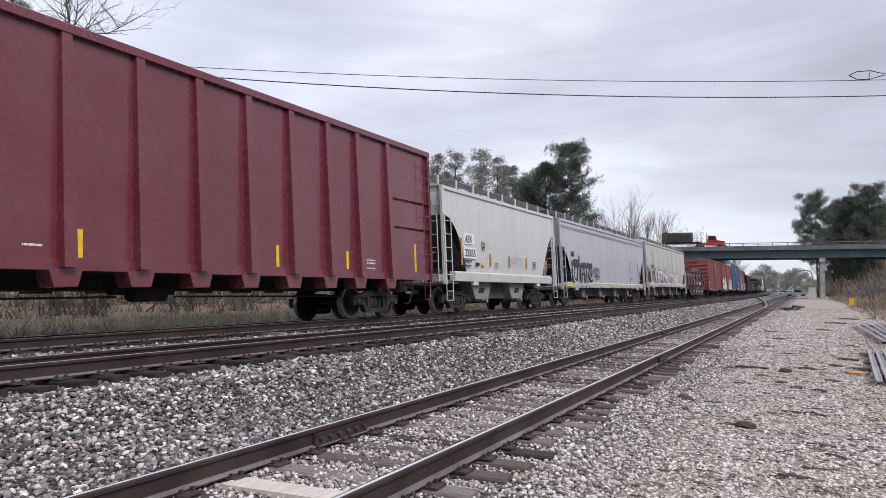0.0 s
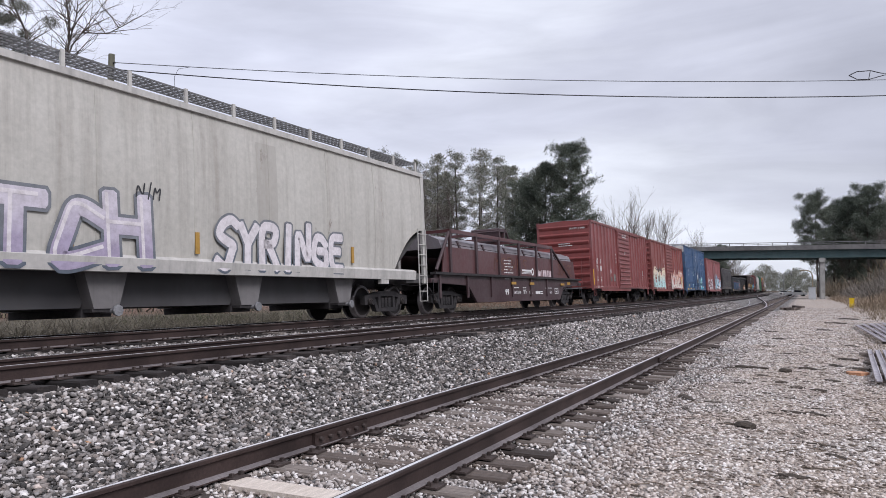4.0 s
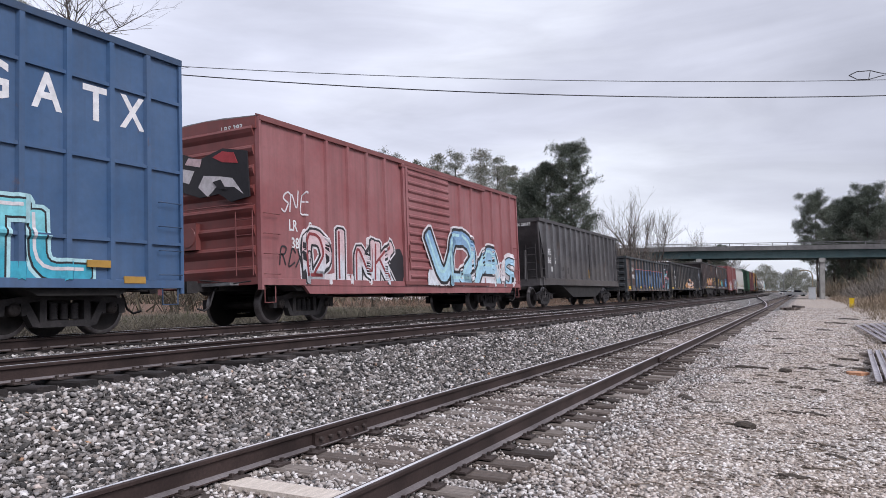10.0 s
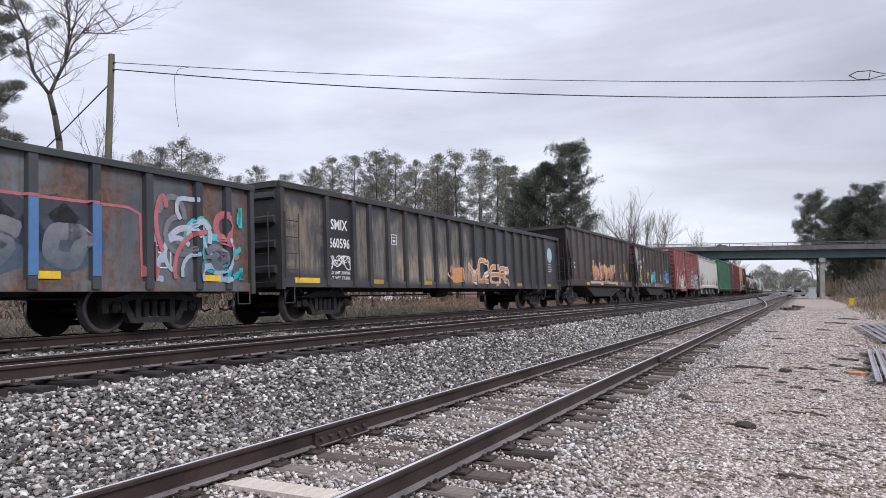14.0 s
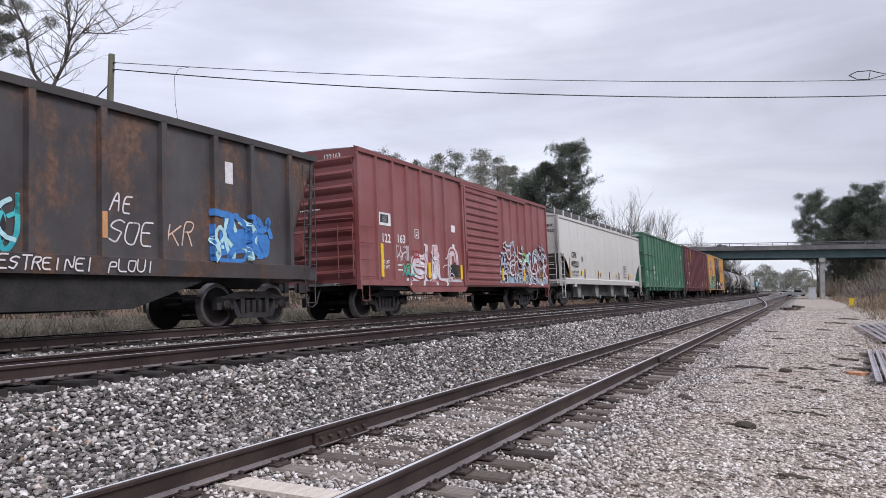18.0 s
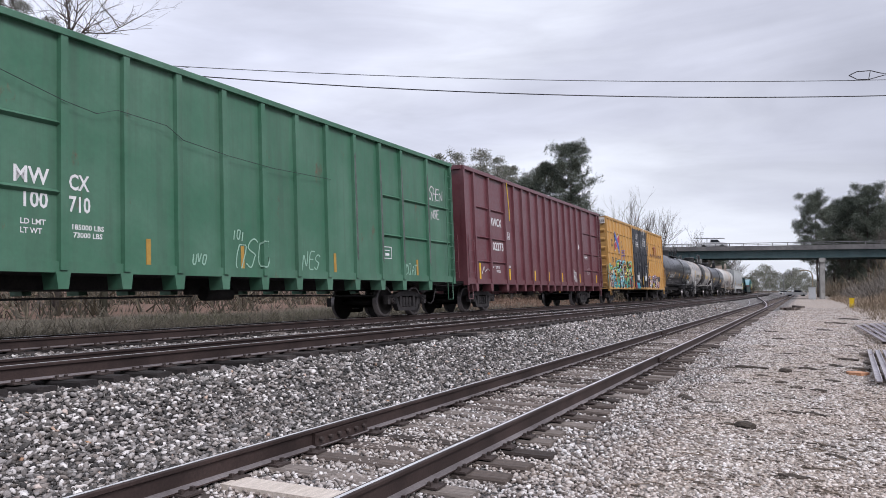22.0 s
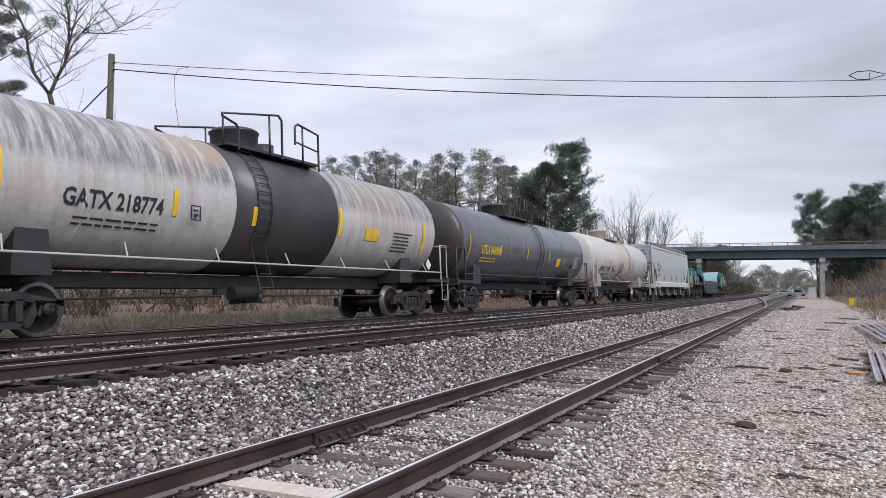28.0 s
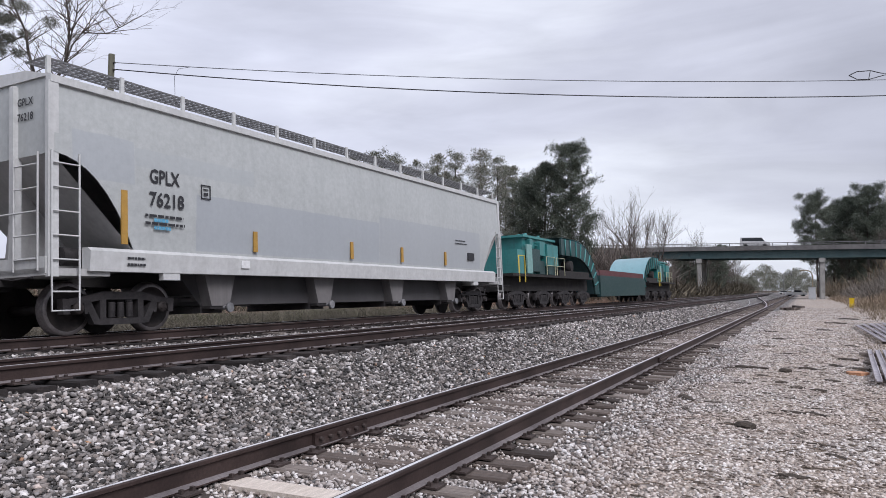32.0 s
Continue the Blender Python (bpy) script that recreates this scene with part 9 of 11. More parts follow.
for y in (-3.4, 18.7):
    gz = 0.1
    pier = part("pier_cap", Geo().box(BX0 + 0.1, BX1 - 0.1, y - 0.52, y + 0.52, 6.75, 7.5), CONCRETE, bridge)
    for x in (BX0 + 0.9, BX0 + 5.5, BX1 - 0.9):
        part("pier_column", Geo().box(x - 0.55, x + 0.55, y - 0.40, y + 0.40, -0.6, 6.75), CONCRETE, bridge)
part("abutment", Geo().box(BX0 + 0.2, BX1 - 0.2, -29, -26.5, 4.0, 9.12), CONCRETE, bridge)
part("abutment", Geo().box(BX0 + 0.2, BX1 - 0.2, 44, 46.5, 4.0, 9.12), CONCRETE, bridge)

# ---------------------------------------------------------------- vehicles on the overpass
TYRE = plain("black_tyre_rubber", (0.02, 0.02, 0.02), 0.85)
GLASS = plain("dark_window_glass", (0.03, 0.035, 0.04), 0.1)
ROAD = []


def vehicle(name, label, length, body, body_mat, glass, wheels, extra=()):
    """A road vehicle facing -y, front at y = 0. body, glass: side outlines (back from the front, height)."""
    car = thing(name, label, "vehicle")
    part("body", Geo().prism([(a, z) for a, z in body], "x", -0.95, 0.95), body_mat, car)
    part("window", Geo().prism([(a, z) for a, z in glass], "x", -0.97, 0.97), GLASS, car)
    for a in wheels:
        for x in (-0.82, 0.82):
            part("wheel", Geo().rod((x - 0.13, a, 0.36), (x + 0.13, a, 0.36), 0.36, 14), TYRE, car)
    for nm, g, m in extra:
        part(nm, g, m, car)
    return car


WHITE_BODY, RED_BODY = plain("white_van_paint", (0.66, 0.66, 0.66), 0.35), plain("red_cab_paint", (0.42, 0.03, 0.025), 0.35)
DARK_BODY = plain("grey_car_paint", (0.06, 0.06, 0.065), 0.35)
CANVAS = rough_stuff("dull_canvas", (0.035, 0.035, 0.026), (0.075, 0.07, 0.055), 1.5, 0.95, 0.5, 0.05, 0, 5)
VAN = [(0, 0.35), (0.05, 0.95), (0.9, 1.15), (1.5, 1.95), (5.4, 1.98), (5.5, 0.4)]
VAN_GLASS = [(0.98, 1.2), (1.5, 1.85), (5.1, 1.85), (5.1, 1.3)]
ROAD.append((vehicle("van", "white panel van driving over the overpass", 5.5, VAN, WHITE_BODY, [(1.0, 1.2), (1.5, 1.85), (2.3, 1.85), (2.3, 1.2)], (0.95, 4.4), [("roof_rack", Geo().path([(-0.8, 1.6, 2.2), (-0.8, 5.6, 2.2)], 0.05, 6).path([(0.8, 1.6, 2.2), (0.8, 5.6, 2.2)], 0.05, 6).box(-0.85, 0.85, 2.0, 2.1, 1.98, 2.2), GALV)]), 157.6, 0.0, 17.0, -8.0, 20.5))
ROAD.append((vehicle("minivan", "white passenger van driving over the overpass", 5.0, VAN, WHITE_BODY, VAN_GLASS, (0.95, 4.4)), 157.6, 0.0, 32.0, 5.6, 15.8))
ROAD.append((vehicle("pickup_truck", "white pickup truck with a ladder rack on the overpass", 5.6, [(0, 0.4), (0.05, 1.0), (1.3, 1.12), (1.8, 1.72), (3.2, 1.75), (3.35, 1.12), (5.6, 1.12), (5.6, 0.45)], WHITE_BODY, [(1.45, 1.15), (1.85, 1.65), (3.1, 1.68), (3.15, 1.15)], (1.0, 4.5), [("ladder_rack", Geo().path([(-0.8, 0.6, 1.95), (-0.8, 6.2, 2.05)], 0.05, 6).path([(0.8, 0.6, 1.95), (0.8, 6.2, 2.05)], 0.05, 6).path([(-0.8, 4.0, 1.1), (-0.8, 4.0, 2.0)], 0.04, 6).path([(0.8, 4.0, 1.1), (0.8, 4.0, 2.0)], 0.04, 6), GALV)]), 157.6, 0.0, 23.0, -8.6, 22.0))
ROAD.append((vehicle("pickup_truck", "maroon pickup truck driving over the overpass", 5.6, [(0, 0.4), (0.05, 1.0), (1.3, 1.12), (1.8, 1.75), (3.6, 1.78), (3.75, 1.12), (5.6, 1.12), (5.6, 0.45)], plain("maroon_car_paint", (0.14, 0.02, 0.025), 0.35), [(1.45, 1.15), (1.85, 1.68), (3.5, 1.7), (3.55, 1.15)], (1.0, 4.5)), 157.6, 0.0, 16.6, -10.0, 20.5))
ROAD.append((vehicle("car", "dark grey car driving over the overpass", 4.6, [(0, 0.35), (0.05, 0.8), (1.2, 0.95), (1.9, 1.42), (3.5, 1.45), (4.4, 1.0), (4.6, 0.5)], DARK_BODY, [(1.3, 0.97), (1.95, 1.38), (3.4, 1.4), (4.1, 1.0)], (0.85, 3.6)), 157.6, 0.0, 31.5, -10.0, 15.8))
truck_parts = [("trailer_bed", Geo().box(-1.2, 1.2, 4.6, 13.2, 1.05, 1.3), DARK_IRON),
               ("covered_load", Geo().prism([(-1.25, 1.3), (1.25, 1.3), (1.25, 2.9), (0.95, 3.25), (-0.95, 3.25), (-1.25, 2.9)], "y", 6.3, 12.2), CANVAS),
               ("exhaust_stack", Geo().rod((-0.9, 3.4, 1.0), (-0.9, 3.4, 3.0), 0.09, 8), GALV)]
ROAD.append((vehicle("flatbed_truck", "red flatbed truck carrying a dark canvas-covered load", 13.2, [(0, 0.5), (0.05, 1.35), (1.6, 1.6), (1.75, 2.45), (3.2, 2.55), (3.3, 1.1), (5.5, 1.1), (5.5, 0.7), (0.6, 0.5)], RED_BODY, [(1.65, 1.65), (1.8, 2.35), (2.9, 2.4), (2.9, 1.65)], (1.0, 4.4, 5.3, 11.4, 12.4), truck_parts), 157.6, 0.0, 0.0, 13.9, 19.0))

# ---------------------------------------------------------------- pole and wires
POLE_WOOD = rough_stuff("greenish_pole_wood", (0.065, 0.065, 0.045), (0.125, 0.12, 0.09), 1.2, 0.9, 0.4, 0.01, 0, 10, (6, 6, 0.6))
WIRE = plain("black_cable", (0.02, 0.02, 0.024), 0.6)
pole = thing("utility_pole", "weathered wooden utility pole with a guy wire", "pole")
part("shaft", Geo().rod((24.95, 30.6, -1.2), (24.95, 30.6, 12.75), 0.19, 12, 0.15), POLE_WOOD, pole)
part("guy_wire", Geo().rod((24.9, 30.7, 11.2), (19.0, 38.5, -0.5), 0.035, 5), WIRE, pole)
part("insulator", Geo().rod((24.95, 30.35, 12.3), (24.95, 30.75, 12.3), 0.05, 8).rod((24.95, 30.35, 11.95), (24.95, 30.75, 11.95), 0.05, 8), GREY_IRON, pole)
part("drop_wire", Geo().path([(26.9, 27.3, 12.24), (26.55, 27.75, 12.1), (26.45, 27.9, 11.7), (26.5, 27.85, 10.4), (26.62, 27.7, 9.2)], 0.012, 5), WIRE, pole)
far_pole = thing("utility_pole", "wooden utility pole beyond the gravel lot", "pole")
part("shaft", Geo().rod((55.0, -19.3, -1.0), (55.0, -19.3, 14.6), 0.2, 12, 0.15), POLE_WOOD, far_pole)


def cable(name, a, b, sag, r, label):
    a, b = Vector(a), Vector(b)
    pts = [a.lerp(b, i / 24) - Vector((0, 0, sag * 4 * (i / 24) * (1 - i / 24))) for i in range(25)]
    return solid(name, Geo().path(pts, r, 6), WIRE, label, "cable", "overhead cables")


cable("overhead_cable", (24.95, 30.45, 12.32), (55.0, -19.3, 14.1), 0.86, 0.017, "thin black overhead cable on the pole")
cable("overhead_cable", (24.95, 30.45, 11.98), (55.0, -19.3, 13.35), 1.15, 0.026, "thick black overhead cable on the pole")
loop = [(45.6 + 0.55 * dx * 0.6, -3.4 + -0.95 * dx * 1.0, 13.12 + dz) for dx, dz in ((-1.0, 0.0), (-0.6, 0.2), (0.1, 0.24), (0.6, 0.10), (1.0, 0.02), (0.6, -0.08), (0.0, -0.25), (-0.6, -0.22), (-1.0, 0.0))]
solid("cable_loop", Geo().path(loop, 0.025, 6).path([loop[2], loop[6]], 0.02, 5), WIRE, "black slack loop hung on the overhead cable", "cable")

# ---------------------------------------------------------------- trackside things
YELLOW_BOX = plain("yellow_marker_plastic", (0.75, 0.50, 0.01), 0.5)
marker = thing("marker_post", "bright yellow plastic marker in the dry grass", "marker")
mz = ground_z(80, -4.2)
part("post", Geo().prism([(79.75, -4.38), (80.05, -4.38), (80.05, -3.98), (79.75, -3.98)], "z", mz - 0.1, mz + 0.85), YELLOW_BOX, marker)
part("cap", Geo().prism([(79.72, -4.41), (80.08, -4.41), (80.08, -3.95), (79.72, -3.95)], "z", mz + 0.85, mz + 0.92), YELLOW_BOX, marker)
cab = thing("signal_cabinet", "pale grey metal signal cabinet beside the track", "cabinet")
CABINET = plain("pale_grey_cabinet_paint", (0.50, 0.52, 0.54), 0.5)
part("case", Geo().box(148.6, 149.8, -2.1, -0.95, -0.2, 1.95), CABINET, cab)
part("roof", Geo().box(148.5, 149.9, -2.2, -0.85, 1.95, 2.05), CABINET, cab)
part("door", Geo().box(148.56, 148.6, -2.0, -1.05, 0.05, 1.85), CABINET, cab)
gantry = thing("signal_mast", "tan metal mast with a curved arm beside the track", "signal")
MAST = plain("tan_mast_paint", (0.45, 0.36, 0.24), 0.6)
part("mast", Geo().rod((210, -2.3, -0.3), (210, -2.3, 5.2), 0.16, 8), MAST, gantry)
part("arm", Geo().path([(210, -2.3, 5.2), (210, -1.9, 6.2), (210, -1.0, 6.6), (210, 0.6, 6.5)], 0.14, 8), MAST, gantry)
mast = thing("signal_mast", "slim grey lattice signal mast far down the line", "signal")
part("mast", Geo().rod((260, 5.4, -0.3), (260, 5.4, 7.0), 0.12, 8), GALV, mast)
part("arm", Geo().path([(260, 5.4, 6.8), (260, 3.0, 6.8)], 0.1, 6).rod((260, 3.2, 6.0), (260, 3.2, 7.6), 0.18, 8), GALV, mast)
parked = vehicle("car", "small white car waiting by the far crossing", 4.6, [(0, 0.35), (0.05, 0.8), (1.2, 0.95), (1.9, 1.42), (3.5, 1.45), (4.4, 1.0), (4.6, 0.5)], WHITE_BODY, [(1.3, 0.97), (1.95, 1.38), (3.4, 1.4), (4.1, 1.0)], (0.85, 3.6))
parked.matrix_world = pose(295, 3.5, ground_z(295, 5.5), 0, 0, 0)
parked = vehicle("pickup_truck", "white pickup parked by the track in the distance", 5.6, [(0, 0.4), (0.05, 1.0), (1.3, 1.12), (1.8, 1.75), (3.6, 1.78), (3.75, 1.12), (5.6, 1.12), (5.6, 0.45)], WHITE_BODY, [(1.45, 1.15), (1.85, 1.68), (3.5, 1.7), (3.55, 1.15)], (1.0, 4.5))
parked.matrix_world = pose(232, -1.0, ground_z(232, -1.0), 0, 0, 15)

# rails stacked at the edge of the lot
BEAM = rough_stuff("weathered_aluminium_strip", (0.30, 0.27, 0.29), (0.60, 0.56, 0.58), 0.8, 0.45, 0.2, 0.004, 0.3, 12)


def strip(x0, y0, x1, y1, z, wide, label):
    """A long channel-section strip lying on the ground."""
    d = Vector((x1 - x0, y1 - y0, 0))
    g = Geo().prism([(-wide / 2, 0), (-wide / 2, 0.045), (-wide / 2 + 0.015, 0.045), (-wide / 2 + 0.015, 0.015), (wide / 2 - 0.015, 0.015), (wide / 2 - 0.015, 0.045), (wide / 2, 0.045), (wide / 2, 0)], "x", 0, d.length)
    ob = solid("metal_strip", g, BEAM, label, "metal strip", "metal strips beside the lot")
    ob.matrix_world = Matrix.Translation((x0, y0, z)) @ Matrix.Rotation(math.atan2(d.y, d.x), 4, "Z")
    return ob


for i in range(7):
    zz = ground_z(30, -2.6 - 0.2 * i)
    strip(25.0 + 0.5 * i, -2.12 - 0.21 * i, 36.4 + 0.8 * i, -2.05 - 0.31 * i, zz + 0.10 + 0.012 * (i % 3), 0.13, "long silvery metal strip stacked on timbers")
for i in range(3):
    strip(14.0 + 0.15 * i, -1.10 - 0.16 * i, 21.2 + 0.1 * i, -1.47 - 0.17 * i, ground_z(18, -1.6) + 0.10, 0.10, "long silvery metal strip lying beside the lot")
for x in (25.5, 31.0, 36.5):
    g = Geo().box(x - 0.12, x + 0.12, -4.2, -2.1, ground_z(x, -3) - 0.05, ground_z(x, -3) + 0.10)
    solid("timber_bearer", g, TIE_WOOD, "dark timber bearer under the metal strips", "timber", "timber bearers")
for x in (15.2, 20.4):
    g = Geo().box(x - 0.1, x + 0.1, -2.2, -1.2, ground_z(x, -1.6) - 0.05, ground_z(x, -1.6) + 0.10)
    solid("timber_bearer", g, TIE_WOOD, "dark timber bearer under the metal strips", "timber", "timber bearers")
ORANGE = rough_stuff("orange_clay", (0.40, 0.19, 0.10), (0.55, 0.30, 0.18), 6, 0.9, 0.4, 0.02, 0, 6)
solid("clay_block", Geo().prism([(15.7, -0.95), (15.95, -1.1), (16.1, -0.95), (16.0, -0.72), (15.75, -0.75)], "z", -0.24, -0.165), ORANGE, "broken orange clay block on the gravel", "rubble")

# the pale plank between the siding rails and the rail joints
PLANK = rough_stuff("pale_new_plank", (0.52, 0.45, 0.38), (0.68, 0.60, 0.53), 2, 0.8, 0.3, 0.006, 0, 10, (1, 8, 8))
solid("plank", Geo().add([(4.44, 4.08, -0.235), (4.70, 4.08, -0.235), (4.72, 2.85, -0.235), (4.48, 2.85, -0.235), (4.44, 4.08, -0.185), (4.70, 4.08, -0.185), (4.72, 2.85, -0.185), (4.48, 2.85, -0.185)], [(3, 2, 1, 0), (4, 5, 6, 7), (0, 1, 5, 4), (1, 2, 6, 5), (2, 3, 7, 6), (3, 0, 4, 7)]), PLANK, "pale sawn plank lying across the siding", "plank")
for x, y in ((6.25, SIDING_Y + GAUGE / 2), (25.4, SIDING_Y + GAUGE / 2), (16.0, SIDING_Y - GAUGE / 2)):
    joint = thing("joint_bar", "rusty bolted joint bar on the siding rail", "joint bar", "joint bars")
    for s in (-1, 1):
        part("bar", Geo().prism([(y + s * 0.014, -0.155), (y + s * 0.055, -0.160), (y + s * 0.045, -0.10), (y + s * 0.050, -0.048), (y + s * 0.014, -0.045)], "x", x - 0.46, x + 0.46), RAIL_STEEL, joint)
        for k in range(6):
            xx = x - 0.38 + 0.152 * k
            part("bolt", Geo().rod((xx, y + s * 0.03, -0.10), (xx, y + s * 0.085, -0.10), 0.022, 6), SPIKE, joint)

# driftwood and dark debris on the lot
BARK = rough_stuff("dark_rotten_wood", (0.035, 0.028, 0.022), (0.10, 0.08, 0.065), 5, 0.95, 0.6, 0.02, 0, 6, (1, 6, 6))


def stick(x, y, length, r, turn, seed):
    rnd = random.Random(seed)
    n, k = 6, 7
    vs, fs = [], []
    for i in range(n + 1):
        t = i / n
        cx, cy, cz = (t - 0.5) * length, rnd.uniform(-0.3, 0.3) * r, r * 0.35 + rnd.uniform(-0.1, 0.1) * r
        rr = r * (0.35 + 0.65 * math.sin(math.pi * (0.12 + 0.76 * t))) * rnd.uniform(0.75, 1.2)
        vs += [(cx, cy + rr * 1.3 * math.cos(2 * math.pi * j / k), cz + 0.7 * rr * math.sin(2 * math.pi * j / k)) for j in range(k)]
    fs = [(i * k + j, i * k + (j + 1) % k, (i + 1) * k + (j + 1) % k, (i + 1) * k + j) for i in range(n) for j in range(k)]
    fs += [tuple(reversed(range(k))), tuple(n * k + j for j in range(k))]
    ob = solid("wood_debris", Geo().add(vs, fs), BARK, "dark broken piece of rotten wood on the gravel", "debris", "wood debris on the lot")
    ob.matrix_world = Matrix.Translation((x, y, ground_z(x, y))) @ Matrix.Rotation(turn, 4, "Z")


STICKS = [(16.2, 0.95, 1.05, 0.05, 1.35), (16.05, 1.3, 0.6, 0.035, 1.5), (15.65, 0.32, 0.32, 0.09, 0.6), (16.33, -0.07, 0.55, 0.05, 1.3), (11.17, 1.53, 0.75, 0.075, 0.35), (11.0, 1.15, 0.5, 0.022, 1.3), (9.1, 0.60, 0.34, 0.085, 0.9), (9.2, 0.72, 0.4, 0.03, 1.5), (6.92, 0.09, 0.40, 0.034, 1.45),
          (6.85, 0.2, 0.16, 0.028, 1.2), (7.98, -0.26, 0.36, 0.030, 0.75), (10.5, -0.16, 0.5, 0.032, 0.75), (10.56, 0.16, 0.6, 0.028, 1.25), (10.35, 0.28, 0.45, 0.02, 1.6), (10.75, 0.05, 0.4, 0.02, 1.0), (8.47, -0.23, 0.3, 0.022, 1.2), (8.55, -0.05, 0.4, 0.014, 1.45), (13.2, 0.1, 0.35, 0.035, 1.7), (13.9, 0.35, 0.3, 0.045, 1.4),
          (13.4, 0.95, 0.5, 0.026, 1.5), (12.9, -0.2, 0.4, 0.04, 1.2), (14.6, -0.45, 0.5, 0.04, 0.7), (14.9, 0.7, 0.4, 0.03, 1.5), (12.2, 0.55, 0.45, 0.022, 1.4), (17.4, -0.6, 0.6, 0.05, 0.7), (20.2, 0.4, 0.5, 0.04, 1.3), (22.6, 0.9, 0.6, 0.04, 1.5), (26.0, 0.7, 0.7, 0.05, 1.4), (30.5, 1.1, 0.8, 0.06, 1.6),
          (19.0, -0.9, 0.7, 0.06, 1.2), (24.0, -1.2, 0.9, 0.05, 0.9), (33.0, -0.8, 1.1, 0.06, 1.1), (40.0, -1.4, 1.6, 0.07, 1.3), (46.0, -2.2, 1.8, 0.08, 1.0), (18.2, -1.35, 0.8, 0.06, 0.8), (16.9, -1.0, 0.6, 0.05, 1.1)]
for i, (x, y, l, r, t) in enumerate(STICKS):
    stick(x, y, l * 0.62, r * 0.85, t, i)
pile = thing("tie_pile", "dark heap of scrap ties by the crossover", "debris")
for i, (dx, dy, r) in enumerate(((0, 0, 0.2), (0.5, 0.6, 0.3), (-0.4, 1.2, 0.15), (0.1, -0.7, 0.4), (0.3, 1.8, 0.1))):
    t = part("tie", TIES[i], None, pile)
    t.matrix_basis = pose(66.0 + dx * 2, 0.5 + dy * 0.35, -0.04 + 0.16 * (i % 2) + 0.02, 0, 0, 55 + 120 * r)


# ---------------------------------------------------------------- ties
def lay_ties(parent, x0, n, step, height, where, jitter, seed, ties):
    """Single ties with their plates under a track."""
    rnd = random.Random(seed)
    for i in range(n):
        x = x0 + i * step + rnd.uniform(-jitter, jitter)
        m = where(x) @ pose(0, rnd.uniform(-0.13, 0.13), height + rnd.uniform(-0.012, 0.004), 0, 0, rnd.uniform(-2.5, 2.5) if jitter > 0.02 else rnd.uniform(-0.8, 0.8))
        t = part("tie", ties[rnd.randrange(5)], None, parent)
        t.matrix_basis = m
        p = part("tie_plate", PLATES, None, parent)
        p.matrix_basis = where(x) @ pose(0, 0, height, 0, 0, 0)


def joined_ties(name, x0, x1, step, height, where, wood):
    g = Geo()
    x = x0
    while x < x1:
        m = where(x)
        vs = [m @ Vector((a, b, c + height)) for a in (-0.11, 0.11) for b in (-1.29, 1.29) for c in (-0.16, 0.0)]
        g.add(vs, [(0, 1, 3, 2), (4, 6, 7, 5), (0, 4, 5, 1), (2, 3, 7, 6), (0, 2, 6, 4), (1, 5, 7, 3)])
        x += step
    solid(name, g, wood, "weathered wooden ties under the far track", "ties", kind="stuff")


SIDING_RAIL = bpy.data.objects["rail_siding"]
MAIN_RAIL = bpy.data.objects["rail_main"]
TRAIN_RAIL = bpy.data.objects["rail_train"]
on_siding = lambda x: Matrix.Translation((x, SIDING_Y, SIDING_Z))
on_main = lambda x: track_pose(x, MAIN_Y, MAIN_Z)
on_train = lambda x: track_pose(x, TRAIN_Y, TRAIN_Z)
lay_ties(SIDING_RAIL, 2.0, 120, 0.53, -0.198, on_siding, 0.05, 11, TIES)
lay_ties(MAIN_RAIL, 1.0, 130, 0.50, -0.198, on_main, 0.03, 12, DARK_TIES)
lay_ties(TRAIN_RAIL, 2.0, 60, 0.50, -0.198, on_train, 0.01, 13, DARK_TIES)
joined_ties("far_siding_ties", 65.6, 260, 0.53, -0.198, on_siding, TIE_WOOD)
joined_ties("far_main_ties", 66.0, 200, 0.50, -0.198, on_main, DARK_TIE)
joined_ties("far_train_ties", 32.0, 160, 0.50, -0.198, on_train, DARK_TIE)

# ---------------------------------------------------------------- loose stones
def stone_material(name, stops, rough=0.9, soil=0.0):
    """One colour a stone; soil: how far patches of the ground are stained by mud."""
    m, nt, b = shader(name, rough)
    geo = nt.nodes.new("ShaderNodeNewGeometry")
    c = ramp_node(nt, geo.outputs["Random Per Island"], stops)
    g = ramp_node(nt, noise_node(nt, 55.0, 4, 0.65), [(0.25, (0.62, 0.62, 0.62)), (0.75, (1.25, 1.25, 1.25))])
    c = mix_node(nt, 1.0, c, g, "MULTIPLY")
    if soil:
        patch = ramp_node(nt, noise_node(nt, 0.55, 6, 0.62), [(0.42, (0, 0, 0)), (0.62, (soil, soil, soil))])
        c = mix_node(nt, patch, c, mix_node(nt, 0.55, mix_node(nt, 1.0, c, (0.90, 0.77, 0.66), "MULTIPLY"), (0.40, 0.315, 0.255)))
    nt.links.new(c, b.inputs["Base Color"])
    return m


def rough_block():
    v = np.array([(x, y, z) for x in (-1, 1) for y in (-1, 1) for z in (-1, 1)], float) * 0.62
    f = np.array([(0, 1, 3), (0, 3, 2), (4, 6, 7), (4, 7, 5), (0, 4, 5), (0, 5, 1), (2, 3, 7), (2, 7, 6), (0, 2, 6), (0, 6, 4), (1, 5, 7), (1, 7, 3)])
    return v, f


